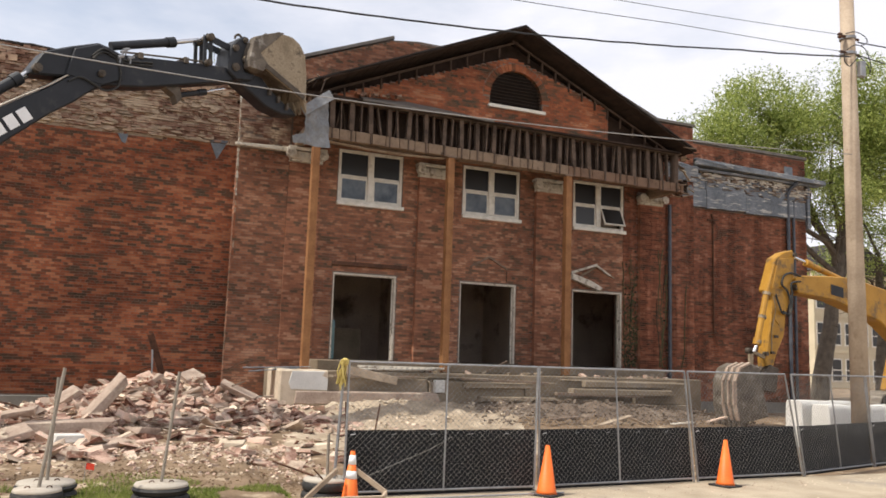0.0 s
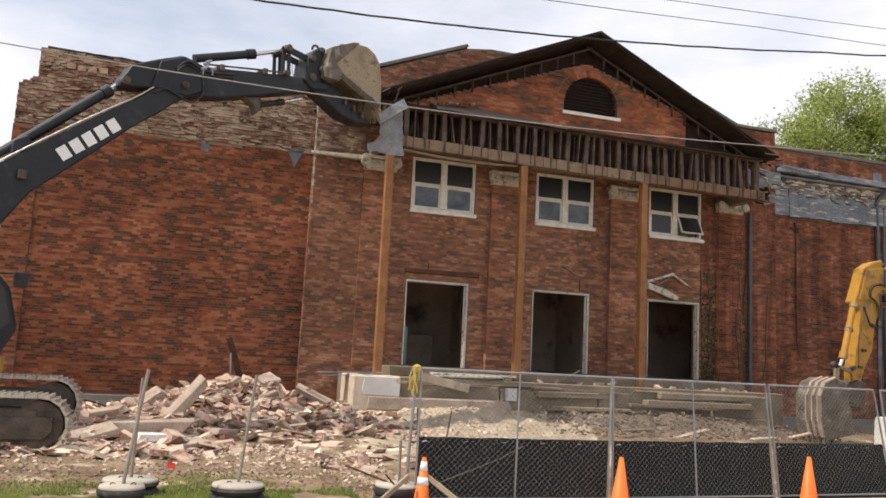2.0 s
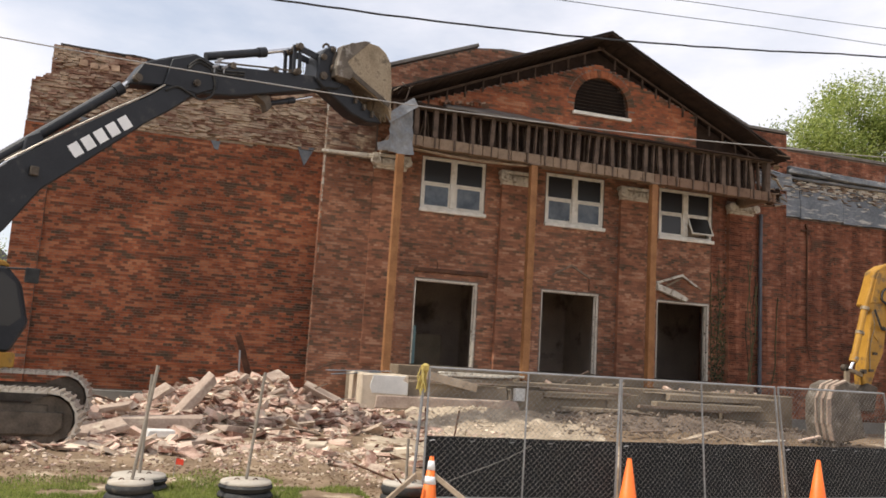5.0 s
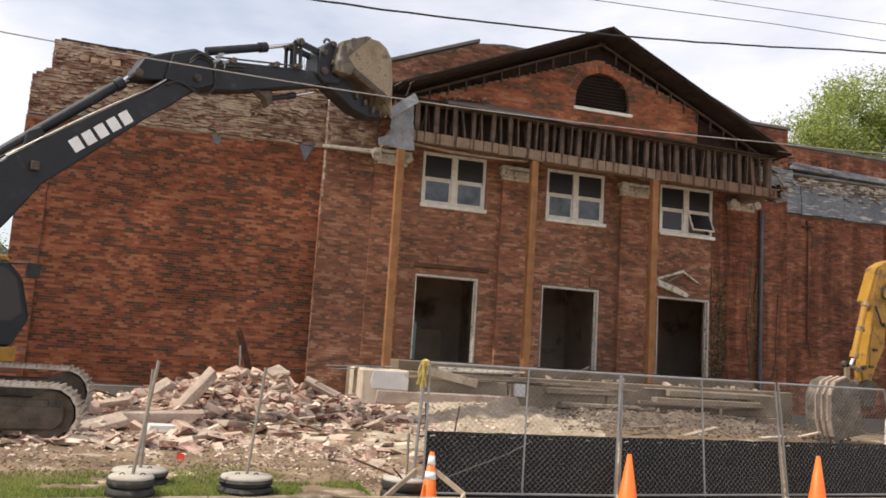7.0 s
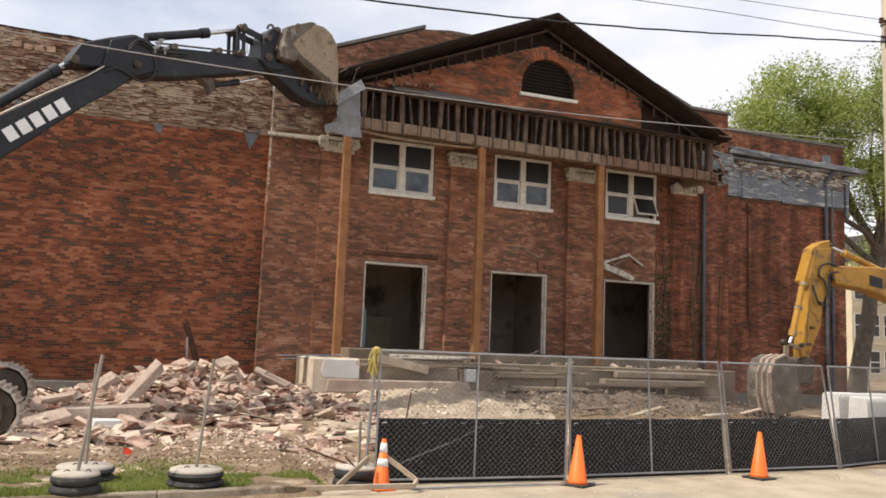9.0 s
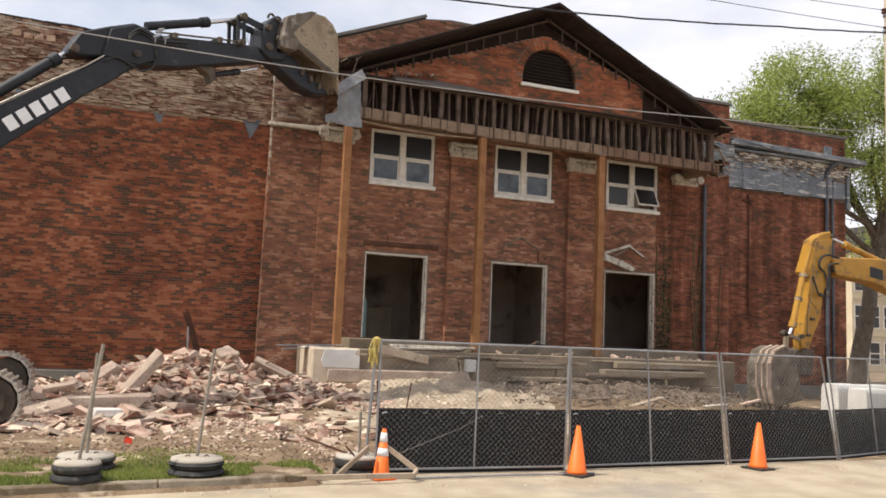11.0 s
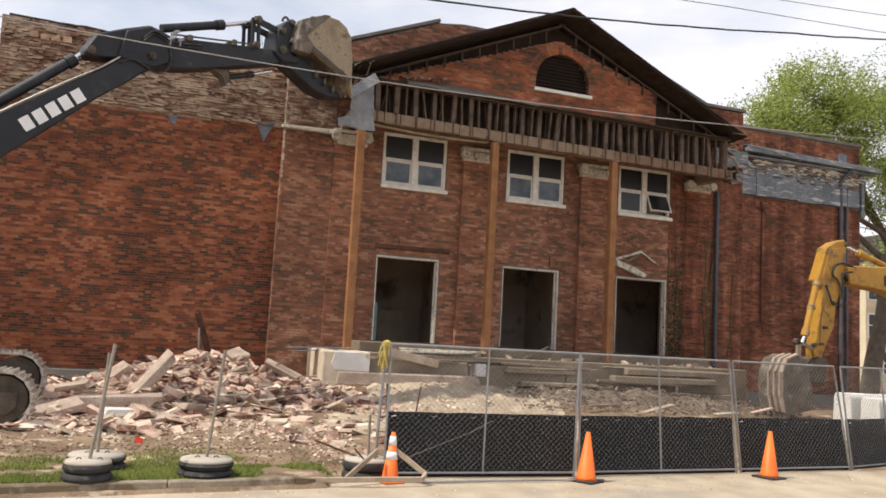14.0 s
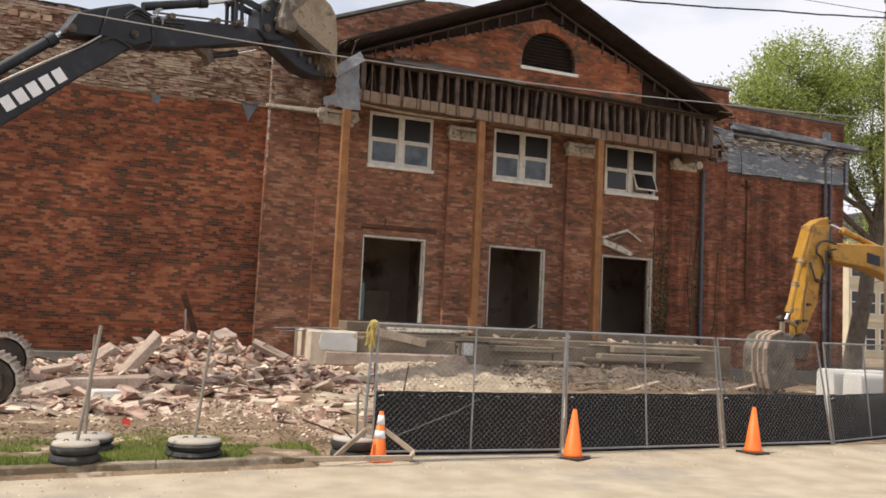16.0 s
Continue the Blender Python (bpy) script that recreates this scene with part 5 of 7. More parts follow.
for k in range(11):
    x = rnd.choice((15.78, 16.1, 16.9, 17.1, 17.9)) + rnd.uniform(-0.10, 0.10)
    y = -0.17 if 16.18 < x < 17.08 else -0.03
    pts = [(x, y, 1.8)]
    while pts[-1][2] < rnd.uniform(4.0, 7.0):
        pts.append((pts[-1][0] + rnd.gauss(0, 0.05), y, pts[-1][2] + rnd.uniform(0.25, 0.5)))
    g.hose(pts, rnd.uniform(0.008, 0.018), 5)
solid("creeper", g, M_CREEPER, "thin dark creeper on the brick by a doorway", "creeper")

# ---------------------------------------------------------------- rubble
def make_rubble():
    rnd = random.Random(12)
    pink, grey = G(), G()
    spots = 0
    while spots < 11500:
        x, y = rnd.uniform(-5.5, 5.2), rnd.uniform(-8.6, -1.2)
        h = heap(x, y)
        if rnd.random() > (0.10 if y > -5.6 or x < 0.4 else 0.015) + 1.6 * h * (1 if y > -5.2 or x < 0.6 else 0.3):
            continue
        if x > 3.9 and y > -2.9:
            continue
        spots += 1
        s = rnd.choice((0.018, 0.024, 0.03, 0.035, 0.04, 0.05, 0.06, 0.08, 0.10, 0.13, 0.17, 0.22)) * rnd.uniform(0.8, 1.4)
        dims = (s * rnd.uniform(1.3, 3.2), s * rnd.uniform(0.8, 1.5), s * rnd.uniform(0.12, 0.42))
        (pink if rnd.random() < 0.74 else grey).chunk((x, y, ground_h(x, y) + dims[2] * 0.25), dims, rnd)
    pale = G()
    for k in range(1500):
        x, y = rnd.gauss(6.3, 1.5), -2.75 - abs(rnd.gauss(0, 1.2))
        s = rnd.uniform(0.012, 0.06)
        pale.chunk((x, y, ground_h(x, y) + 0.09 * smooth01((y + 5.4) / 2.6) + s * 0.2), (s * 1.7, s, s * 0.7), rnd)
    fan, xs, ys = G(), list(np.arange(2.6, 10.61, 0.15)), list(np.arange(-9.4, -2.59, 0.15))
    for y in ys:
        for x in xs:
            rise = smooth01((y + 5.4) / 2.6) * smooth01((x - 4.0) / 0.7) * smooth01((10.6 - x) / 2.2)
            thin = smooth01((x - 2.6) / 1.4) * smooth01((10.6 - x) / 2.2) * smooth01((y + 9.2) / 2.4)
            fan.v.append((x, y, ground_h(x, y) - 0.035 + 0.05 * thin * (1 + 0.9 * noise.noise(Vector((x * 1.9, y * 1.9, 8)))) + rise * (0.10 + 0.10 * noise.noise(Vector((x * 1.5, y * 1.8, 1))) + 0.05 * noise.noise(Vector((x * 5, y * 5, 6))))))
    n = len(xs)
    fan.f = [(j * n + i, j * n + i + 1, (j + 1) * n + i + 1, (j + 1) * n + i) for j in range(len(ys) - 1) for i in range(n - 1)]
    solid("dust_fan", fan, M_DUST, "pale dusty spill of crushed mortar below the porch", "dust", kind="stuff", smooth=True)
    solid("plaster_rubble", pale, M_PLASTER, "pale crushed plaster and mortar spilled at the porch corner", "rubble", kind="stuff")
    for k in range(300):
        x, y = rnd.uniform(3.8, 7.0), rnd.uniform(-5.6, -2.7)
        s = rnd.uniform(0.03, 0.11)
        (pink if rnd.random() < 0.4 else grey).chunk((x, y, ground_h(x, y) + s * 0.2), (s * 1.6, s, s * 0.7), rnd)
    for k in range(2400):
        x, y = rnd.uniform(-6.5, 3.6), -7.0 - abs(rnd.gauss(0, 1.3))
        s = rnd.uniform(0.012, 0.05) * (1 if y < -9.4 else 1.4)
        (pink if rnd.random() < 0.5 else grey).chunk((x, y, ground_h(x, y) + s * 0.15), (s * 1.6, s, s * 0.6), rnd)
    solid("brick_rubble", pink, M_PINKRUB, "heap of broken pink and red brick rubble", "rubble", kind="stuff")
    solid("concrete_rubble", grey, M_GREYRUB, "broken pale concrete and mortar lumps", "rubble", kind="stuff")


make_rubble()
rnd, g = random.Random(101), G()
for k in range(2200):
    x, y = rnd.uniform(-6.5, 3.4), -9.9 + rnd.gauss(0, 0.55)
    s = rnd.uniform(0.008, 0.026)
    g.chunk((x, y, ground_h(x, y) + s * 0.2), (s * 1.6, s * 1.2, s), rnd)
solid("soil_clods", g, M_CLOD, "brown crumbly clods of turned soil along the verge", "soil", kind="stuff")


def slab(x, y, z, lx, ly, lz, rx, ry, rz, label, m=None):
    rnd = random.Random(int(x * 100 + y * 10))
    turn = Euler([radians(a) for a in (rx, ry, rz)]).to_matrix().to_4x4()
    g = G().chunk((x, y, z), (lx * 1.15, ly * 1.15, lz * 1.12), rnd, turn)
    return solid("concrete_slab", g, m or M_SLAB, label, "slab", "slabs in the rubble", bevel=0.012)


slab(0.24, -4.7, 0.90, 1.15, 0.36, 0.17, 12, -50, 14, "long pale concrete beam tilted on the rubble heap")
slab(-0.36, -6.25, 0.50, 1.42, 0.40, 0.20, 4, -2, 3, "long pale concrete block lying across the rubble")
slab(-0.32, -6.95, 0.38, 0.46, 0.34, 0.13, 0, 0, 8, "short white concrete block in the rubble", M_CONCL)
slab(-1.25, -6.8, 0.40, 0.75, 0.45, 0.12, 15, -16, 25, "tilted grey concrete slab in the rubble")
slab(-1.9, -6.95, 0.36, 0.9, 0.5, 0.14, 3, 4, -6, "grey concrete slab at the rubble's edge")
slab(0.30, -7.4, 0.32, 0.70, 0.42, 0.09, 6, -6, 20, "thin pale slab lying on the ground")
slab(2.30, -7.3, 0.28, 0.44, 0.34, 0.16, 5, 3, -12, "pale cream stone lump on bare soil", M_PLASTER)
slab(2.95, -3.7, 1.00, 0.80, 0.42, 0.14, 12, 24, -8, "dark slab sliding off the rubble heap")
slab(3.62, -3.6, 0.70, 0.70, 0.40, 0.12, 16, 26, 10, "slab leaning at the rubble's foot")
slab(-0.45, -3.7, 0.90, 0.50, 0.40, 0.12, 20, -36, 8, "grey slab standing up in the rubble")
slab(1.95, -3.3, 1.26, 0.46, 0.40, 0.20, 18, -14, 34, "grey concrete lump on top of the rubble")
slab(1.15, -3.6, 1.20, 0.50, 0.16, 0.10, 0, -38, 20, "short broken stone bar on the rubble")
slab(-2.6, -5.4, 0.50, 0.9, 0.5, 0.14, 5, 8, 10, "broken flat slab in the rubble")
slab(-1.2, -4.8, 0.62, 0.7, 0.4, 0.14, 8, -12, -14, "broken flat slab in the rubble")
slab(0.9, -6.3, 0.42, 0.55, 0.4, 0.12, -5, 6, 33, "broken flat slab in the rubble")
slab(0.62, -5.6, 0.62, 0.34, 0.26, 0.14, 12, 20, 40, "pinkish masonry lump in the rubble", M_PINKRUB)
rnd = random.Random(41)
for k in range(60):
    x, y = rnd.uniform(-3.8, 3.6), rnd.uniform(-6.8, -3.0)
    if x > 0.8 and y < -5.0:
        continue
    s = rnd.uniform(0.22, 0.52)
    g = G().chunk((x, y, ground_h(x, y) + 0.07), (s, s * 0.7, s * rnd.uniform(0.16, 0.38)), rnd)
    pk = rnd.random() < 0.4
    solid("masonry_lump", g, M_PINKRUB if pk else M_SLAB, "broken lump of pink brick masonry in the heap" if pk else "broken lump of pale concrete in the heap", "masonry lump", "lumps in the rubble")
# bent steel standing in the heap
beam = thing("steel_beam", "rusted steel beam sticking up out of the rubble", "steel beam", (1.45, -2.4, 1.2))
part("web", G().bar((1.52, -2.4, 1.0), (1.10, -2.4, 2.20), 0.016, 0.13, (1, 0, 0.4)), M_RUST, beam)
part("flange", G().bar((1.45, -2.4, 1.0), (1.03, -2.4, 2.20), 0.10, 0.016, (1, 0, 0.4)).bar((1.59, -2.4, 1.0), (1.17, -2.4, 2.20), 0.10, 0.016, (1, 0, 0.4)), M_RUST, beam)
solid("steel_rod", G().hose([(1.20, -2.5, 1.0), (1.18, -2.5, 1.5), (1.16, -2.5, 1.86)], 0.02), M_GALV, "thin grey rod standing in the rubble", "rod")
pts = [(-3.2 + 2.1 * t / 14, -3.2, 0.42 + 0.34 * math.sin(math.pi * t / 14) ** 0.6) for t in range(15)]
solid("bent_cable", G().hose(pts, 0.022), M_RUST, "bent steel cable looping out of the rubble", "cable")
pts = [(0.9 + 2.9 * t / 12, -2.0, 1.35 + 0.12 * math.sin(t * 0.7) + 0.02 * t) for t in range(13)]
solid("loose_wire", G().hose(pts, 0.014), M_RUST, "loose wire strung above the rubble", "wire")
for k in range(12):
    x, y = rnd.uniform(-2.5, 3.0), rnd.uniform(-6.5, -2.6)
    a = Vector((x, y, ground_h(x, y) + 0.05))
    b = a + Vector((rnd.uniform(-0.9, 0.9), rnd.uniform(-0.3, 0.3), rnd.uniform(0.0, 0.3)))
    solid("broken_lath", G().bar(a, b, 0.07, 0.03), M_OLDWOOD, "splintered grey timber in the rubble", "timber", "timbers in the rubble")

# bits of board and sheet lying on the bank behind the fence
for (a, b, w, h, m, lab) in (
        ((11.3, -5.2, 0.42), (12.3, -5.0, 0.62), 0.16, 0.03, M_PALEWOOD, "pale splintered board on the bank"),
        ((12.2, -5.0, 0.60), (12.7, -5.1, 0.42), 0.20, 0.03, M_PALEWOOD, "pale splintered board on the bank"),
        ((13.6, -5.0, 0.42), (14.3, -4.9, 0.46), 0.20, 0.03, M_STONE, "pale flat board on the bank"),
        ((14.9, -4.8, 0.46), (15.6, -4.7, 0.58), 0.12, 0.04, M_PINKRUB, "pinkish plank on the bank"),
        ((10.2, -4.6, 0.50), (11.2, -4.4, 0.54), 0.10, 0.04, M_OLDWOOD, "grey plank on the bank")):
    solid("loose_board", G().bar(a, b, w, h), m, lab, "board", "boards on the bank", bevel=0.006)
# boards and sheets dumped on the porch
for (a, b, w, h, m, lab) in (
        ((6.1, -1.9, 1.53), (8.1, -2.0, 1.58), 0.5, 0.05, M_STONE, "pale flat board lying on the porch"),
        ((6.3, -1.6, 1.60), (8.6, -1.7, 1.60), 0.35, 0.05, M_STONE, "pale flat board lying on the porch"),
        ((5.6, -2.5, 1.55), (7.0, -2.62, 1.27), 0.05, 0.20, M_PALEWOOD, "weathered plank slipping off the porch"),
        ((5.4, -2.5, 1.36), (7.6, -2.45, 1.38), 0.14, 0.04, M_OLDWOOD, "weathered plank along the porch edge"),
        ((3.3, -1.9, 1.50), (4.9, -2.0, 1.56), 0.34, 0.02, M_LEAD, "thin grey metal sheet jutting off the porch"),
        ((3.4, -2.1, 1.42), (4.6, -2.2, 1.53), 0.22, 0.02, M_LEAD, "thin grey metal strip under a sheet"),
        ((9.9, -1.5, 1.50), (10.6, -1.6, 1.86), 0.10, 0.04, M_OLDWOOD, "splintered board propped on the porch"),
        ((8.8, -2.5, 1.36), (11.4, -2.5, 1.30), 0.12, 0.06, M_OLDWOOD, "weathered plank along the porch edge"),
        ((11.6, -2.6, 1.02), (14.5, -2.55, 0.98), 0.14, 0.08, M_OLDWOOD, "weathered plank along the porch edge")):
    solid("loose_board", G().bar(a, b, w, h), m, lab, "board", "boards on the porch", bevel=0.006)
for k in range(44):
    x, y, top = rnd.uniform(8.2, 16.2), rnd.uniform(-2.1, -1.3), 1.48
    top = 1.34 if y < -2.2 else 1.48
    s = rnd.uniform(0.04, 0.22) * rnd.uniform(0.5, 1.0)
    g = G().chunk((x, y, top + s * 0.18), (s * 1.5, s, s * 0.5), rnd)
    solid("porch_debris", g, M_CONC if k % 3 else M_PINKRUB, "broken masonry bit lying on the porch", "debris", "debris on the porch")
solid("cement_block", G().box(8.05, 8.32, -2.60, -2.44, 1.0, 1.32), M_CONCL, "pale upright concrete block at the porch edge", "block", bevel=0.01)

# ---------------------------------------------------------------- fence
FENCE = thing("chain_link_fence", "galvanised chain-link fence panels with black screening along the foot", "fence", (3.2, -11.2, 0.0))


def make_panel(p0, p1, lean0, lean1, seed, screen=(-0.04, 0.84)):
    """One chain-link panel from foot p0 to foot p1; the tops are pushed along the panel by lean0 and lean1."""
    p0, p1 = Vector((*p0, 0.05)), Vector((*p1, 0.05))
    u = (p1 - p0).normalized()
    ln = (p1 - p0).length
    H = 1.76

    def at(s, z):
        k = lean0 + (lean1 - lean0) * s / ln
        return p0 + u * (s + k * z / H) + Vector((0, 0, z))

    r = 0.016
    f = part("panel", G().tube(at(0, H), at(ln, H), r, r, 8), M_GALV, FENCE, "galvanised chain-link panel")
    part("bottom_rail", G().tube(at(0, 0.02), at(ln, 0.02), r, r, 8), M_GALV, f)
    for s in (0.0, ln):
        part("post", G().tube(at(s, -0.04), at(s, H), r, r, 8), M_GALV, f)
    if ln > 2.7:
        part("middle_post", G().tube(at(ln / 2, 0.0), at(ln / 2, H), r * 0.9, r * 0.9, 8), M_GALV, f)
    g = G()
    c = 0.085
    n = int((ln + H) / c)
    for k in range(-int(H / c), int(ln / c) + 1):
        for sgn in (1, -1):
            # a straight diagonal wire clipped to the frame
            s0, z0 = (k * c, 0.0) if sgn > 0 else (k * c + H, 0.0)
            a0, a1 = max(0.0, s0) if sgn > 0 else min(ln, s0), min(ln, s0 + H) if sgn > 0 else max(0.0, s0 - H)
            za, zb = abs(a0 - s0), abs(a1 - s0)
            if (a1 - a0) * sgn < 0.03:
                continue
            g.tube(at(a0, za + 0.02), at(a1, zb), 0.0021, 0.0021, 4, False)
    part("mesh_wire", g, M_WIRE, f, "woven wire mesh")
    q = G()
    m = 24
    w = u.cross(Vector((0, 0, 1))) * -0.03
    rows = 5
    for j in range(rows + 1):
        for i in range(m + 1):
            s, z = ln * i / m, screen[0] + (screen[1] - screen[0]) * j / rows
            o = 0.018 * noise.noise(Vector((s * 2.2 + seed, z * 2.5, seed))) + (0.02 * noise.noise(Vector((s * 1.3, 9, seed))) if j == rows else 0)
            q.v.append(tuple(at(s, z + (0.012 * noise.noise(Vector((s * 3, 1, seed))) if j == rows else 0)) + w + w.normalized() * o))
    q.f = [(j * (m + 1) + i, j * (m + 1) + i + 1, (j + 1) * (m + 1) + i + 1, (j + 1) * (m + 1) + i) for j in range(rows) for i in range(m)]
    scr = part("screen", q, M_SCREEN, f, "black woven screening fabric", smooth=True)
    for k in range(5):
        part("tie", G().tube(at(ln * (k + 0.1) / 5, screen[1] - 0.06) - w * 0.4, at(ln * (k + 0.1) / 5 + 0.07, screen[1] - 0.05) - w * 0.4, 0.006, 0.006, 5), M_REFL if k == 0 else M_GALV, f)


make_panel((3.20, -11.20), (6.10, -11.22), 0.0, 0.03, 1)
make_panel((6.20, -11.18), (9.24, -10.98), -0.02, -0.20, 2)
make_panel((9.34, -10.96), (11.86, -10.77), -0.22, -0.42, 3)
make_panel((11.92, -10.76), (14.55, -10.02), -0.42, -0.30, 4)
make_panel((14.62, -10.0), (17.5, -9.2), -0.30, -0.2, 5)
post = thing("fence_post", "loose galvanised fence post at the fence's end", "fence post", (3.10, -11.12, 0.1))
part("tube", G().tube((3.08, -11.10, 0.02), (3.16, -11.10, 1.75), 0.022, 0.022, 8), M_GALV, post)
part("foot", G().box(3.0, 3.16, -11.16, -11.04, 0.0, 0.03), M_RUST, post)
rope = thing("rope", "yellow rope bundled round the top of the fence post", "rope", (3.15, -11.15, 1.6))
rnd = random.Random(6)
for k in range(12):
    a = Vector((3.12 + rnd.uniform(-0.03, 0.05), -11.2 + rnd.uniform(-0.04, 0.05), 1.83))
    pts = [a]
    for s in range(4):
        pts.append(pts[-1] + Vector((rnd.uniform(-0.04, 0.03), rnd.uniform(-0.015, 0.015), -rnd.uniform(0.06, 0.11))))
    part("strand", G().hose(pts, 0.011, 5), M_ROPE, rope)
part("knot", G().turn([(0.02, 1.74), (0.055, 1.77), (0.06, 1.83), (0.02, 1.86)], 10, Matrix.Translation((3.14, -11.18, 0))), M_ROPE, rope)
solid("brace_wire", G().hose([(3.5, -11.24, 0.28), (4.4, -11.24, 0.62), (4.75, -11.24, 0.80)], 0.0045), M_WIRE, "slack brace wire across the fence panel", "wire")
solid("fallen_rail", G().hose([(3.6, -11.62, 0.02), (5.0, -11.60, 0.03), (6.4, -11.56, 0.025)], 0.016), M_GALV, "bent steel rail lying at the fence's foot", "rail")
for k, (a, b) in enumerate((((2.75, -11.3, 0.40), (3.02, -11.2, 0.14)), ((3.38, -10.7, 0.25), (3.26, -10.9, 1.25)), ((3.75, -10.5, 0.2), (3.90, -10.5, 1.2)), ((2.35, -10.6, 0.42), (2.95, -10.9, 0.22)))):
    solid("steel_bar", G().hose([a, b], 0.012 + 0.004 * (k == 3)), M_RUST, "rusty reinforcing bar stuck beside the fence", "steel bar", "bars by the fence")
# bent strap at the cone
g = G()
pts = [(2.10, -11.75, 0.08), (2.9, -11.85, 0.10), (3.55, -11.80, 0.09), (3.62, -11.72, 0.14), (3.25, -11.5, 0.42)]
for a, b in zip(pts, pts[1:]):
    g.bar(a, b, 0.04, 0.065)
g.bar((2.55, -11.75, 0.10), (3.0, -11.55, 0.42), 0.04, 0.065)
solid("timber_brace", g, M_PALEWOOD, "weathered bent timber brace round a traffic cone", "brace", bevel=0.006)


rnd = random.Random(93)
g = G()
for k in range(700):
    x = rnd.uniform(-3, 16)
    edge = kerb_y(x) if x < 2.2 else -11.15
    y = edge - abs(rnd.gauss(0, 0.6)) - 0.02
    s = rnd.uniform(0.005, 0.018)
    g.chunk((x, y, s * 0.2), (s * 1.6, s, s * 0.7), rnd)
solid("road_grit", g, M_GREYRUB, "loose grit and crumbs of concrete along the road edge", "grit", kind="stuff")
# ---------------------------------------------------------------- cones
def make_cone(x, y, stripes, turn, h, wide=1.0):
    c = thing("traffic_cone", "orange traffic cone with white reflective bands" if stripes else "plain orange traffic cone standing by the fence", "traffic cone", (x, y, 0.0), "traffic cones")
    m = Matrix.Translation((x, y, 0)) @ pose(0, 0, 0, 0, 1.5, turn)
    part("base", G().box(-0.19 * wide, 0.19 * wide, -0.19 * wide, 0.19 * wide, 0.0, 0.03, m), M_ORANGE if stripes else M_RUBBER, c, "" if stripes else "black rubber base", bevel=0.008)
    prof = [(0.155 * wide, 0.03), (0.135 * wide, 0.07), (0.028, h), (0.02, h)]
    part("body", G().turn(prof, 24, m), M_ORANGE, c, smooth=True)

    def rad(z):
        return 0.135 * wide + (0.028 - 0.135 * wide) * (z - 0.07) / (h - 0.07) + 0.003
    for a, b in ((0.30, 0.40), (0.48, 0.60)) if stripes else ():
        part("band", G().turn([(rad(a), a), (rad(b), b)], 24, m), M_REFL, c, "white reflective band", smooth=True)
    part("rim", G().turn([(0.030, h - 0.005), (0.030, h + 0.006), (0.018, h + 0.006)], 16, m), M_RUST, c)
    return c


make_cone(3.20, -11.50, True, 10, 0.66, 0.80)
make_cone(6.10, -11.58, False, 30, 0.71)
make_cone(9.52, -11.40, False, 14, 0.74)


# ---------------------------------------------------------------- tyre stands
def make_stand(x, y, lean, h, two, turn, big=0.335, wide=0.105):
    z = ground_h(x, y) - 0.015
    t = thing("post_stand", "old tyre filled with concrete holding a steel post", "post stand", (x, y, z), "tyre stands")
    m = Matrix.Translation((x, y, z)) @ pose(0, 0, 0, 0, 0, turn)
    zz = 0.0
    for k in range(2 if two else 1):
        w, r = (wide if two else 0.17), big - 0.008 * k
        prof = [(0.20, 0.0), (r - 0.05, 0.0), (r - 0.01, 0.03), (r, 0.06), (r, w - 0.05), (r - 0.012, w - 0.02), (r - 0.03, w - 0.004), (r - 0.05, w), (0.23, w)]
        tyre = part("tyre", G().turn([(q, p + zz) for q, p in prof], 32, m), M_RUBBER, t, smooth=True)
        zz += w - 0.002
    part("concrete_fill", G().turn([(big - 0.09, zz - 0.08), (big - 0.022, zz - 0.006), (big - 0.035, zz + 0.022), (0.05, zz + 0.032)], 28, m), M_WALK, t, "pale concrete filling", smooth=True)
    a = m @ Vector((0.01, 0, zz))
    part("post", G().tube(a, a + Vector((lean * h, 0.02, h)), 0.020, 0.020, 10), M_POSTDULL, t, "dull dusty steel post")
    for k in (-1, 1):
        b = a + Vector((0.11 * k, -0.03, 0.0))
        part("lifting_loop", G().hose([b + Vector((-0.03, 0, 0)), b + Vector((-0.02, 0, 0.04)), b + Vector((0.02, 0, 0.045)), b + Vector((0.03, 0, 0))], 0.006), M_RUST, t)


make_stand(-0.47, -11.86, 0.115, 1.33, True, 10, 0.275, 0.115)
make_stand(-0.42, -11.05, 0.02, 1.24, True, 60, 0.35, 0.09)
make_stand(0.84, -11.58, 0.09, 1.33, True, 100)
make_stand(3.02, -10.98, 0.0, 0.6, True, 40, 0.34, 0.145)
flag = thing("marker_flag", "small red utility marker flag stuck in the grass", "flag", (-0.02, -10.3, 0.2))
part("wire", G().tube((-0.02, -10.3, 0.1), (0.0, -10.3, 0.40), 0.004), M_GALV, flag)
part("flag_cloth", G().add([(0.0, -10.3, 0.40), (0.10, -10.33, 0.39), (0.10, -10.32, 0.31), (0.0, -10.3, 0.32)], [(0, 1, 2, 3)]), mat("flag_red", (0.75, 0.06, 0.03), (0.85, 0.10, 0.05), 0.6, bump=0), flag, "red plastic flag")


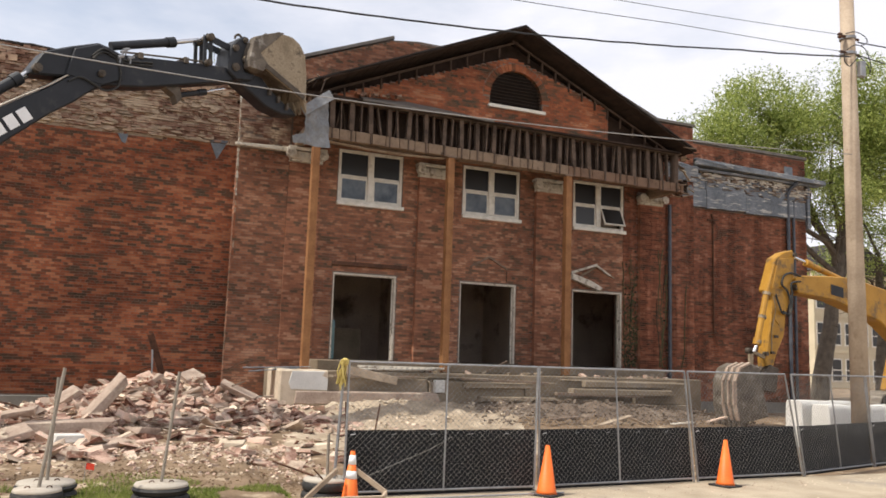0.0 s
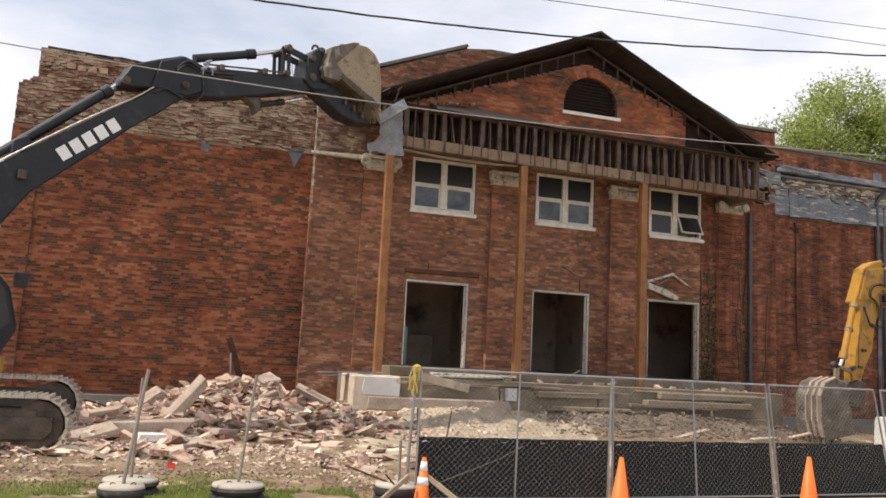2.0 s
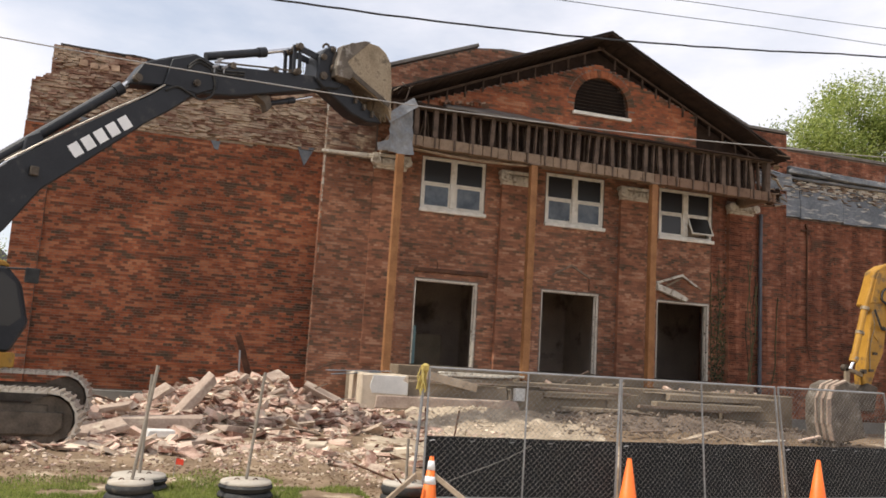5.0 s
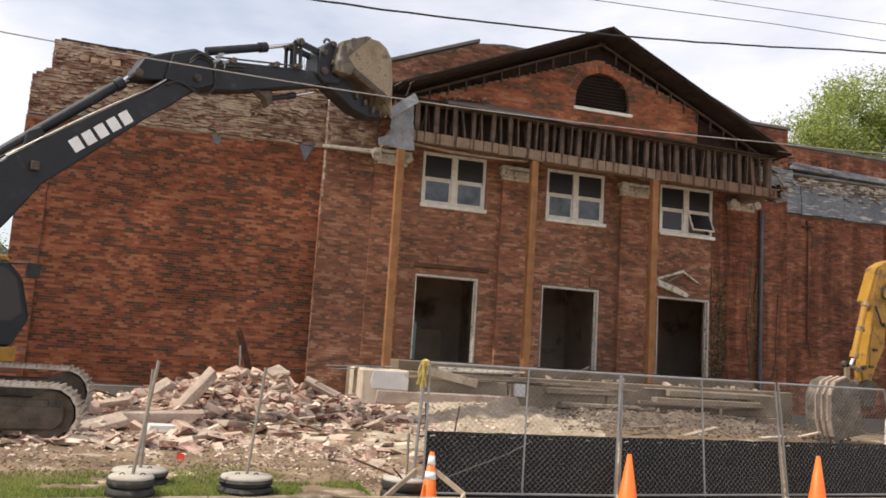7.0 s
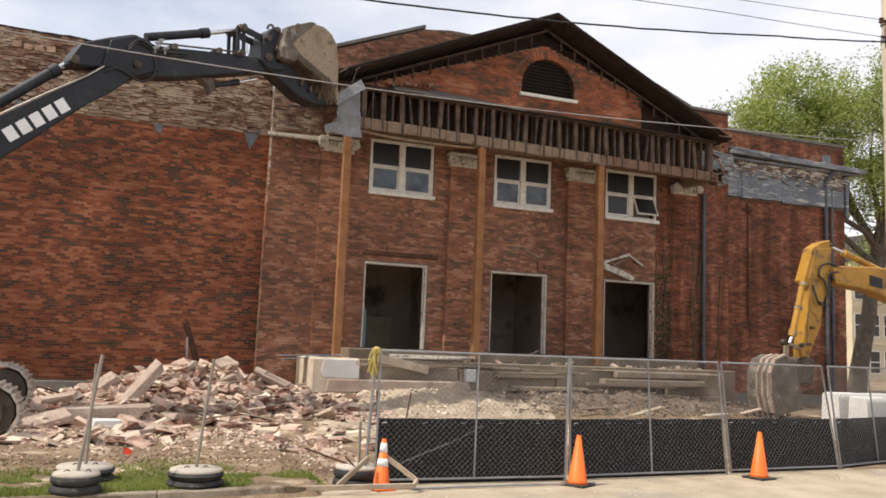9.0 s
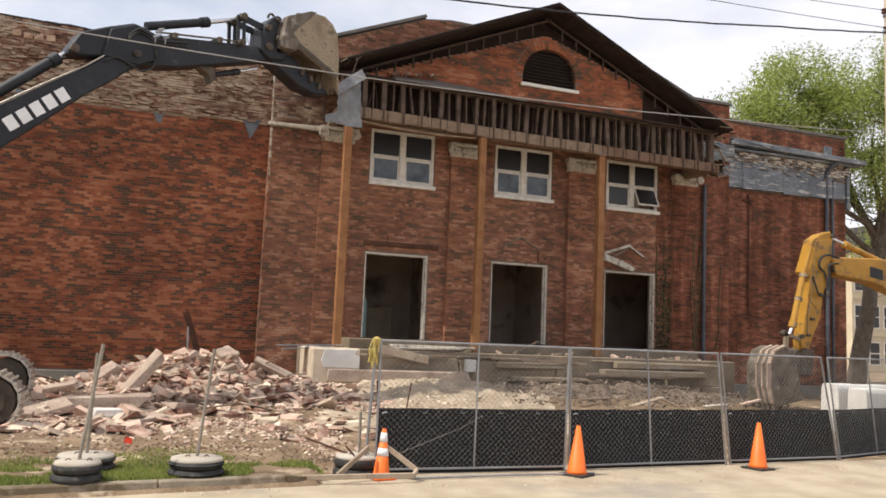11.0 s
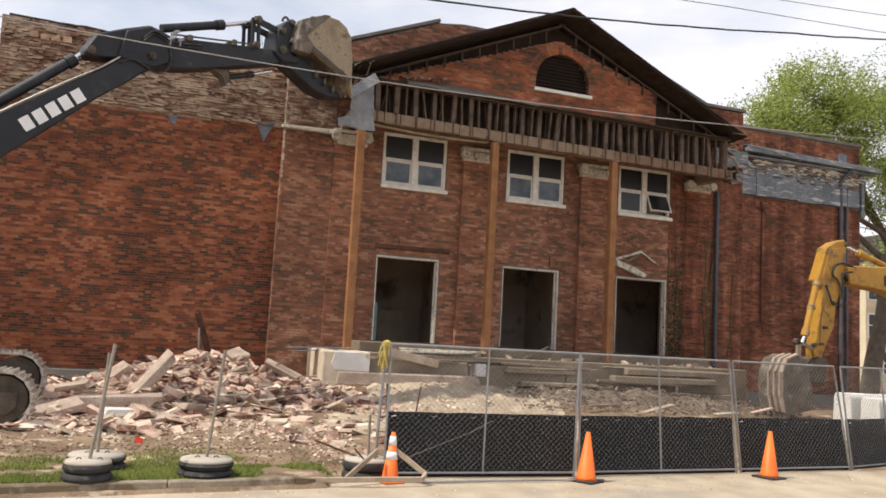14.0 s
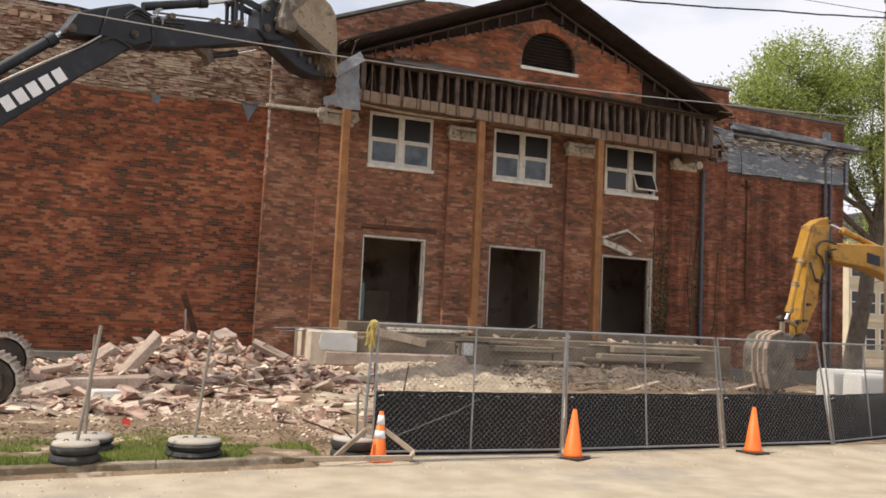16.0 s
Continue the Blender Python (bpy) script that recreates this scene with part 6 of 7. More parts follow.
# ---------------------------------------------------------------- barrier blocks
def make_barrier(x, y, turn, ln, label):
    z = ground_h(x, y) - 0.02
    b = thing("concrete_barrier", label, "concrete barrier", (x, y, z), "concrete barriers")
    m = Matrix.Translation((x, y, z)) @ pose(0, 0, 0, 0, 0, turn)
    part("block", G().prism([(-0.30, 0), (0.30, 0), (0.295, 0.10), (0.25, 1.02), (0.21, 1.10), (-0.21, 1.10), (-0.25, 1.02), (-0.295, 0.10)], -ln / 2, ln / 2, m), M_CONCL, b, bevel=0.02)
    part("lifting_slot", G().box(-0.06, 0.06, -0.16, 0.16, 1.090, 1.108, m), M_CONC, b)


make_barrier(16.05, -7.40, -92, 1.7, "pale concrete barrier block behind the fence")
make_barrier(16.20, -8.05, -90, 1.8, "white concrete barrier block beside another")
make_barrier(18.3, -7.9, -88, 1.8, "pale concrete barrier block behind the utility pole")

# ---------------------------------------------------------------- utility pole and cables
PX, PYY = 14.78, -9.55
pole = thing("utility_pole", "tall weathered wooden utility pole with cable hardware", "utility pole", (PX, PYY, 0.0))
part("pole_shaft", G().tube((PX + 0.02, PYY, -0.3), (PX, PYY, 13.0), 0.19, 0.135, 20), M_POLE, pole, smooth=True)
part("meter_box", G().box(PX + 0.10, PX + 0.26, PYY - 0.24, PYY - 0.12, 8.30, 8.66), M_GALV, pole, "grey metal box", bevel=0.015)
for z in (8.82, 9.18):
    part("clamp", G().tube((PX, PYY, z), (PX, PYY, z + 0.06), 0.175, 0.175, 16), M_GALV, pole)
    part("clamp_bolt", G().tube((PX - 0.30, PYY - 0.06, z + 0.03), (PX + 0.26, PYY - 0.06, z + 0.03), 0.03, 0.03, 8), M_RUST, pole)
part("insulator", G().turn([(0.03, 0), (0.06, 0.03), (0.03, 0.06), (0.06, 0.09), (0.03, 0.12)], 12, Matrix.Translation((PX - 0.30, PYY - 0.06, 9.15))), M_RUST, pole)
part("ground_wire", G().tube((PX + 0.165, PYY - 0.06, 0.0), (PX + 0.13, PYY - 0.06, 9.0), 0.008, 0.008, 6), M_CABLE, pole)
for k, pts in enumerate(([(-0.36, 8.72), (-0.34, 8.56), (-0.20, 8.48), (-0.05, 8.62), (0.12, 8.74), (0.34, 8.60), (0.42, 8.44)], [(-0.30, 9.2), (0.0, 9.3), (0.28, 9.25), (0.36, 9.12), (0.18, 9.02)], [(-0.25, 8.85), (0.0, 9.0), (0.3, 8.95), (0.45, 8.6), (0.40, 8.4)])):
    part("jumper_cable", G().hose([(PX + a, PYY - 0.20, z) for a, z in pts], 0.011, 6), M_CABLE, pole)


def cable(name, pts, r, m, label):
    """A sagging line through a few (x, y, z) points."""
    xs = np.linspace(pts[0][0], pts[-1][0], 240 if r > 0.015 else 70)
    ys = np.interp(xs, [p[0] for p in pts], [p[1] for p in pts])
    co = np.polyfit([p[0] for p in pts], [p[2] for p in pts], min(2, len(pts) - 1))
    g = G().hose([(float(x), float(y), float(np.polyval(co, x)) + (0.016 * noise.noise(Vector((float(x) * 1.9, 0, 0))) if r > 0.015 else 0.0)) for x, y in zip(xs, ys)], r, 6)
    solid(name, g, m, label, "cable", "overhead cables")


cable("overhead_cable", [(-34, -10.4, 11.8), (2.2, -10, 7.30), (4.05, -10, 7.35), (6.46, -10, 7.52), (8.47, -10, 7.76), (11.0, -10, 8.13), (14.6, -9.75, 8.72)], 0.016, M_CABLE, "thick black overhead cable to the utility pole")
cable("overhead_cable", [(-34, -10.4, 8.6), (6.33, -10, 8.16), (9.76, -10, 8.37), (14.6, -9.7, 8.82)], 0.0065, M_CABLE, "thin grey overhead cable to the utility pole")
cable("overhead_cable", [(-34, -10.4, 8.4), (8.34, -10, 8.59), (14.6, -9.7, 9.2)], 0.006, M_CABLE, "thin grey overhead cable to the utility pole")
cable("overhead_cable", [(-20, -10, 7.6), (-2.87, -10, 5.93), (1.6, -10, 5.83), (4.6, -10, 5.90), (9.8, -10, 6.13), (14.6, -9.72, 6.52)], 0.009, M_CABLEL, "thin pale overhead cable in front of the building")
cable("overhead_cable", [(14.9, -9.7, 9.1), (34, -13, 8.3)], 0.014, M_CABLE, "black overhead cable leading away from the pole")
cable("overhead_cable", [(14.9, -9.7, 8.8), (34, -11, 7.0)], 0.014, M_CABLE, "black overhead cable leading away from the pole")

# ---------------------------------------------------------------- excavators
def make_track(parent, x0, x1, y0, y1, z0, z1, m):
    """A crawler track lying along x: side frame, wheels and single shoes."""
    r = (z1 - z0) / 2
    zc = (z0 + z1) / 2
    fr = part("track_frame", G().box(x0 + r, x1 - r, y0 + 0.10, y1 - 0.10, z0 + 0.16, z1 - 0.18), m, parent, bevel=0.03)
    part("frame_cover", G().prism([(x1 - r - 1.1, z0 + 0.20), (x1 - r + 0.10, z0 + 0.20), (x1 - r + 0.22, z0 + 0.32), (x1 - r + 0.22, z1 - 0.30), (x1 - r - 1.1, z1 - 0.30)], y0 + 0.05, y0 + 0.10), m, fr, bevel=0.01)
    for x in (x0 + r, x1 - r):
        part("idler_wheel", G().tube((x, y0 + 0.12, zc), (x, y1 - 0.12, zc), r - 0.06, r - 0.06, 28), M_TRACK, parent)
    for k in range(6):
        x = x0 + r + 0.25 + k * (x1 - x0 - 2 * r - 0.5) / 5
        part("roller", G().tube((x, y0 + 0.15, z0 + 0.14), (x, y1 - 0.15, z0 + 0.14), 0.10, 0.10, 12), M_TRACK, parent)
    shoe = G().box(-0.085, 0.085, y0, y1, -0.02, 0.02).box(0.045, 0.075, y0, y1, 0.02, 0.055).box(-0.055, -0.03, y0, y1, 0.02, 0.045)
    me = shoe.mesh("shoe", M_SHOE)
    straight, arc = x1 - x0 - 2 * r, math.pi * r
    n = int((2 * straight + 2 * arc) / 0.178)
    for k in range(n):
        d = (2 * straight + 2 * arc) * k / n
        if d < straight:
            px, pz, a = x0 + r + d, z1, 0
        elif d < straight + arc:
            t = (d - straight) / r
            px, pz, a = x1 - r + r * math.sin(t), zc + r * math.cos(t), t
        elif d < 2 * straight + arc:
            px, pz, a = x1 - r - (d - straight - arc), z0, math.pi
        else:
            t = (d - 2 * straight - arc) / r
            px, pz, a = x0 + r - r * math.sin(t), zc - r * math.cos(t), math.pi + t
        ob = part("track_shoe", me, None, parent)
        ob.location = (px, 0, pz)
        ob.rotation_euler = (0, a, 0)


def arm_part(name, poly, half, m, mt, parent, label="", bevel=0.03):
    return part(name, G().prism(poly[::-1], -half, half, m), mt, parent, label, bevel=bevel)


def ram(parent, a, b, c, r, m, body):
    """A hydraulic cylinder from a to b with its rod on to c, in the arm's plane (s, z)."""
    p = [m @ Vector((s, 0, z)) for s, z in (a, b, c)]
    cyl = part("cylinder", G().tube(p[0], p[1], r, r, 16).tube(p[1] - (p[1] - p[0]).normalized() * 0.16, p[1] + (p[1] - p[0]).normalized() * 0.02, r * 1.25, r * 1.25, 16), body, parent)
    part("rod", G().tube(p[1], p[2], r * 0.55, r * 0.55, 12), M_CHROME, cyl, "bright steel rod")


P0, P1 = Vector((-5.2, -7.0, 0)), Vector((4.0, -3.0, 0))
turn = math.degrees(math.atan2(P1.y - P0.y, P1.x - P0.x))
MA = Matrix.Translation(P0) @ pose(0, 0, 0, 0, 0, turn)
ex = thing("excavator", "dark charcoal crawler excavator with its raised arm reaching over the rubble", "excavator", (-5.2, -7.0, 0.2), "excavators")
zg = 0.22
make_track(ex, -6.6, -1.52, -8.22, -7.60, zg, 1.06, M_TRACK)
make_track(ex, -6.6, -1.60, -6.25, -5.63, zg + 0.18, 1.26, M_TRACK)
part("undercarriage", G().box(-5.6, -3.2, -7.6, -6.25, 0.5, 1.0), M_TRACK, ex, bevel=0.05)
part("turntable", G().turn([(0.75, 1.0), (0.75, 1.22)], 32, Matrix.Translation((-4.9, -7.0, 0))), M_TRACK, ex)
part("house", G().prism([(-3.1, 1.22), (1.05, 1.22), (2.0, 1.35), (1.0, 1.5), (0.0, 2.15), (-3.1, 2.3)], -1.3, 1.3, MA), M_DARKPAINT, ex, "dark engine house", bevel=0.05)
part("yellow_sill", G().box(1.25, 2.60, 0.30, 1.32, 1.30, 1.58, MA), M_YELLOW, ex, "yellow sill under the cab", bevel=0.03)
cab = part("cab", G().prism([(1.1, 1.58), (2.50, 1.58), (2.76, 2.1), (2.56, 2.85), (2.30, 3.12), (1.2, 3.12)], 0.34, 1.3, MA), M_DARKPAINT, ex, "dark operator cab", bevel=0.05)
part("cab_window", G().prism([(1.3, 2.05), (2.44, 2.05), (2.62, 2.22), (2.46, 2.82), (2.24, 3.00), (1.3, 3.00)], 0.325, 0.338, MA), M_PANE, cab)
part("cab_windscreen", G().bar(MA @ Vector((2.76, 0.82, 2.15)), MA @ Vector((2.59, 0.82, 2.80)), 0.72, 0.02, MA.to_3x3() @ Vector((1, 0, 0.2))), M_PANE, cab)
part("cab_roof", G().prism([(1.1, 3.12), (2.36, 3.12), (2.26, 3.22), (1.15, 3.22)], 0.40, 1.24, MA), M_YELLOW, cab, "yellow roof edge", bevel=0.02)
mir = part("mirror", G().box(2.56, 2.80, 0.16, 0.22, 2.84, 3.12, MA), M_RUBBER, ex, "black side mirror", bevel=0.015)
part("mirror_arm", G().hose([MA @ Vector((2.3, 0.36, 3.08)), MA @ Vector((2.70, 0.20, 3.1))], 0.02), M_DARKPAINT, mir)
boom = arm_part("boom", [(-0.2, 1.7), (0.3, 1.7), (1.3, 2.75), (2.04, 3.71), (2.54, 4.51), (3.32, 5.24), (4.27, 6.16), (4.70, 6.51), (5.07, 6.87), (5.36, 7.05), (4.91, 7.16), (4.64, 7.07), (4.22, 6.69), (3.63, 6.25), (2.92, 5.70), (2.40, 5.28), (1.91, 4.88), (1.64, 4.62), (0.9, 3.7), (0.0, 2.2)], 0.26, MA, M_DARKPAINT, ex, "charcoal painted boom with white lettering bars")
# maker's lettering as plain white bars
d = (Vector((4.02, 0, 6.03)) - Vector((3.03, 0, 5.18))).normalized()
nrm = Vector((-d.z, 0, d.x))
for k in range(5):
    a = Vector((3.03, -0.275, 5.18)) + d * (0.27 * k)
    part("letter_bar", G().add([MA @ q for q in (a, a + d * 0.20, a + d * 0.20 + nrm * 0.25, a + nrm * 0.25)], [(0, 1, 2, 3)]), M_REFL, boom)
part("lamp", G().box(2.30, 2.44, -0.36, -0.26, 4.72, 4.88, MA), M_TRACK, boom, bevel=0.01)
ram(ex, (1.75, 4.88), (3.78, 6.79), (3.98, 6.98), 0.10, MA, M_DARKPAINT)
part("ram_bracket", G().prism([(2.15, 5.0), (2.55, 5.3), (2.42, 5.56), (2.2, 5.42)], -0.20, 0.20, MA), M_DARKPAINT, boom, bevel=0.02)
stick = arm_part("stick", [(3.87, 6.85), (4.52, 6.98), (5.06, 7.01), (5.48, 7.05), (6.06, 7.18), (6.81, 7.43), (8.12, 7.88), (8.23, 8.15), (7.92, 8.16), (6.77, 7.95), (5.56, 7.73), (5.31, 7.80), (5.09, 7.83), (4.59, 7.61), (4.09, 7.36), (3.88, 6.97)], 0.22, MA, M_DARKPAINT, ex, "charcoal painted dipper stick")
part("cheek_plate", G().prism([(4.50, 7.00), (5.20, 6.98), (5.62, 7.20), (5.58, 7.62), (5.10, 7.80), (4.62, 7.56)], -0.275, -0.222, MA), M_DARKPAINT, stick, bevel=0.02)
part("thumb_bracket", G().prism([(6.55, 7.36), (6.90, 7.44), (6.98, 7.20), (6.88, 7.06), (6.80, 7.24)], -0.12, 0.12, MA), M_TRACK, stick, bevel=0.01)
ram(stick, (6.88, 7.26), (7.55, 7.52), (8.02, 7.72), 0.06, MA, M_DARKPAINT)
ram(ex, (5.41, 7.91), (6.74, 8.41), (7.46, 8.70), 0.09, MA, M_DARKPAINT)
for y in (-0.2, 0.2):
    mm = MA @ Matrix.Translation((0, y, 0))
    for s in (7.36, 7.50):
        part("link", G().bar(mm @ Vector((s, 0, 8.72)), mm @ Vector((s + 0.03, 0, 8.08)), 0.05, 0.08, MA.to_3x3() @ Vector((1, 0, 0.2))), M_DARKPAINT, ex, bevel=0.01)
    part("link", G().bar(mm @ Vector((7.38, 0, 8.70)), mm @ Vector((8.06, 0, 8.60)), 0.05, 0.15), M_DARKPAINT, ex, bevel=0.01)
arm_part("coupler", [(7.92, 8.06), (8.14, 7.91), (8.54, 7.98), (8.63, 8.16), (8.35, 8.15), (8.27, 8.40), (8.42, 8.94), (8.30, 8.98), (8.11, 8.85), (7.95, 8.62)], 0.30, MA, M_DARKPAINT, ex, "dark bucket coupler")
for s, z, r in ((8.10, 8.18, 0.09), (8.47, 8.33, 0.08), (8.07, 8.62, 0.075), (8.30, 8.86, 0.06), (7.44, 8.68, 0.075), (7.44, 8.10, 0.075), (5.16, 7.20, 0.07), (3.98, 6.98, 0.08)):
    part("pin", G().tube(MA @ Vector((s, -0.345, z)), MA @ Vector((s, 0.345, z)), r, r, 16).tube(MA @ Vector((s, -0.36, z)), MA @ Vector((s, -0.345, z)), r * 0.55, r * 0.6, 12), M_TRACK, ex)
for s, z in ((8.30, 8.96), (9.04, 9.20)):
    pts = [MA @ Vector((s + 0.09 * math.cos(t), 0, z + 0.12 * math.sin(t))) for t in np.linspace(0, math.pi, 8)]
    part("lifting_eye", G().hose(pts, 0.028), M_TRACK, ex)
# the hollow bucket: two side plates and a rolled skin, open towards the thumb
SIDE = [(8.69, 8.31), (8.47, 8.51), (8.92, 9.09), (9.16, 9.24), (9.43, 9.25), (9.66, 9.14), (9.82, 8.93), (9.90, 8.40), (9.92, 7.78)]
mid = (9.35, 8.45)
roll = SIDE[1:] + [(mid[0] + (a - mid[0]) * 0.94, mid[1] + (b - mid[1]) * 0.94) for a, b in SIDE[:0:-1]]
bucket = part("bucket", G().prism(roll[::-1], -0.46, 0.46, MA), M_BUCKET, ex, "worn tan digging bucket")
for y in (-0.50, 0.46):
    part("side_plate", G().prism(SIDE[::-1], y, y + 0.04, MA), M_BUCKET, bucket, bevel=0.008)
part("side_edge", G().bar(MA @ Vector((8.74, -0.51, 8.36)), MA @ Vector((9.86, -0.51, 7.88)), 0.03, 0.12), M_TRACK, bucket, "dark cutting edge", bevel=0.006)
part("inner_back", G().prism([(8.75, 8.45), (9.2, 8.9), (9.55, 8.9), (9.72, 8.6), (9.70, 8.1)][::-1], -0.40, 0.40, MA), M_DARKBUCKET, bucket)
for y in (-0.34, 0.28):
    part("mounting_ear", G().prism([(8.31, 8.41), (8.32, 8.21), (8.68, 8.20), (8.82, 8.39), (8.59, 8.61), (9.19, 9.27), (9.03, 9.25), (8.42, 8.95)], y - 0.18 if y < 0 else y, y + 0.06, MA), M_DARKBUCKET, bucket, "dusty dark mounting ear", bevel=0.012)
for k in range(5):
    y = -0.40 + 0.20 * k
    part("tooth", G().prism([(9.84, 7.86), (9.96, 7.86), (9.98, 7.56)], y - 0.06, y + 0.06, MA), M_BUCKET, bucket)
thumb = arm_part("thumb", [(8.07, 7.99), (8.47, 7.80), (9.01, 7.52), (9.45, 7.44), (9.90, 7.50), (9.72, 7.65), (9.49, 7.73), (9.09, 7.96), (8.86, 8.17), (8.43, 8.20)], 0.22, MA, M_DARKPAINT, ex, "dark gripping thumb")
for k in range(3):
    part("thumb_rib", G().bar(MA @ Vector((9.05 + 0.25 * k, -0.3, 7.86 - 0.11 * k)), MA @ Vector((9.05 + 0.25 * k, 0.3, 7.86 - 0.11 * k)), 0.06, 0.14), M_TRACK, thumb)


def crumpled(g, a, b, c, d, nu, nv, amp, seed, thick=0.012):
    """A bent sheet between four corners (a, b along the top, d, c below), with a real thickness."""
    a, b, c, d = (Vector(q) for q in (a, b, c, d))
    nrm = (b - a).cross(d - a).normalized()
    n0 = len(g.v)
    for off in (0.0, thick):
        for j in range(nv + 1):
            for i in range(nu + 1):
                u, v = i / nu, j / nv
                q = a.lerp(b, u).lerp(d.lerp(c, u), v)
                h = amp * (noise.noise(q * 2.2 + Vector((seed, 0, 0))) + 0.5 * noise.noise(q * 6.0 + Vector((0, seed, 0))))
                g.v.append(tuple(q + nrm * (h + off) + Vector((0, 0, amp * 0.5 * noise.noise(q * 4.0)))))
    w = nu + 1
    m = w * (nv + 1)
    for j in range(nv):
        for i in range(nu):
            k = n0 + j * w + i
            g.f.append((k, k + 1, k + w + 1, k + w))
            g.f.append((k + m + w, k + m + w + 1, k + m + 1, k + m))
    rim = [n0 + i for i in range(nu)] + [n0 + j * w + nu for j in range(nv)] + [n0 + nv * w + i for i in range(nu, 0, -1)] + [n0 + j * w for j in range(nv, 0, -1)]
    for p, q in zip(rim, rim[1:] + rim[:1]):
        g.f.append((q, p, p + m, q + m))
    return g


def ms(s, z, y=-0.30):
    return MA @ Vector((s, y, z))


g = crumpled(G(), ms(10.08, 7.62), ms(10.84, 8.16, -0.2), ms(10.85, 6.90), ms(10.08, 6.84), 20, 26, 0.09, 3)
crumpled(g, ms(9.90, 7.72, -0.34), ms(10.80, 8.38, -0.22), ms(10.88, 8.16, -0.34), ms(9.98, 7.50, -0.42), 14, 5, 0.04, 8)
crumpled(g, ms(9.80, 7.02, -0.20), ms(10.12, 7.14), ms(10.12, 6.88), ms(9.84, 6.84, -0.2), 6, 4, 0.04, 5)
solid("metal_sheet", g, M_SHEET, "crumpled grey sheet metal gripped in the dark excavator's bucket", "metal sheet")
for k, off in enumerate((0.10, 0.16)):
    part("hose", G().hose([MA @ Vector(q) for q in ((4.95, -0.29 - 0.03 * k, 7.60 - off), (5.15, -0.30, 7.80 - off), (5.38, -0.29, 7.76 - off), (5.65, -0.25, 7.72 - off), (6.2, -0.24, 7.83 - off))], 0.022), M_RUBBER, ex)

# oil lines along the boom and the stick
for k in range(3):
    y = -0.10 + 0.10 * k
    part("oil_line", G().hose([MA @ Vector((s, y, z)) for s, z in ((1.2, 4.16), (1.95, 4.98), (2.95, 5.78), (3.66, 6.32), (4.25, 6.76), (4.66, 7.12), (4.95, 7.10))], 0.02), M_TRACK, boom)
part("flange", G().hose([MA @ Vector((s, -0.25, z)) for s, z in ((1.9, 4.90), (2.92, 5.73), (3.63, 6.28), (4.22, 6.72), (4.60, 7.06))], 0.016), M_SHOE, boom, "worn bright flange edge")
part("hose", G().hose([MA @ Vector((s, -0.29, z)) for s, z in ((4.55, 6.88), (4.76, 7.02), (5.02, 6.96), (5.26, 6.88), (5.50, 7.02), (5.54, 7.30), (5.44, 7.58))], 0.022), M_RUBBER, ex)
for s, z in ((5.45, 7.62), (5.55, 7.80), (5.66, 7.66), (5.50, 7.74)):
    part("fitting", G().tube(MA @ Vector((s, -0.30, z)), MA @ Vector((s + 0.12, -0.30, z + 0.06)), 0.03, 0.025, 8).tube(MA @ Vector((s + 0.05, -0.30, z - 0.10)), MA @ Vector((s + 0.05, -0.30, z + 0.06)), 0.016, 0.016, 8), M_GALV, stick, "bright pipe fitting")
for s, z in ((5.9, 7.80), (6.9, 8.0)):
    part("line_clamp", G().box(s, s + 0.10, -0.26, 0.26, z - 0.05, z + 0.08, MA), M_TRACK, stick, bevel=0.01)
part("stick_line", G().hose([MA @ Vector((s, -0.18, z)) for s, z in ((5.6, 7.80), (6.2, 7.91), (6.9, 8.04), (7.6, 8.16))], 0.02), M_TRACK, stick)
# the yellow machine
MB = Matrix.Translation((-0.18, -4.5, 0))
ye = thing("excavator", "yellow crawler excavator with a dusty bucket lowered behind the fence", "excavator", (24.0, -4.5, 0.3), "excavators")
make_track(ye, 22.6, 27.0, -5.9, -5.3, 0.36, 1.25, M_TRACK)
make_track(ye, 22.6, 27.0, -3.7, -3.1, 0.36, 1.25, M_TRACK)
part("undercarriage", G().box(23.4, 26.2, -5.3, -3.7, 0.7, 1.2), M_TRACK, ye, bevel=0.05)
part("house", G().prism([(23.4, 1.3), (27.6, 1.3), (27.8, 2.3), (27.2, 2.7), (23.8, 2.5)][::-1], -1.35, 1.35, MB), M_YELLOW, ye, "yellow engine house", bevel=0.06)
ycab = part("cab", G().prism([(23.0, 1.4), (24.6, 1.4), (24.6, 3.1), (23.3, 3.1), (22.9, 2.3)][::-1], -1.35, -0.4, MB), M_YELLOW, ye, "yellow operator cab", bevel=0.05)
part("cab_window", G().prism([(23.15, 1.9), (24.4, 1.9), (24.4, 2.9), (23.4, 2.9)][::-1], -1.365, -1.352, MB), M_PANE, ycab)
arm_part("boom", [(18.40, 4.05), (18.75, 4.02), (19.8, 3.92), (21.6, 3.4), (23.2, 2.3), (23.9, 1.9), (24.1, 2.3), (23.4, 3.2), (22.2, 4.3), (20.6, 4.62), (19.7, 4.62), (18.55, 4.56), (18.28, 4.48)][::-1], 0.26, MB, M_YELLOW, ye, "yellow boom")
part("letter_bar", G().add([(19.45, -4.77, 4.08), (19.95, -4.77, 4.0), (19.95, -4.77, 4.30), (19.45, -4.77, 4.38)], [(0, 1, 2, 3)]), M_DARKPAINT, ye)
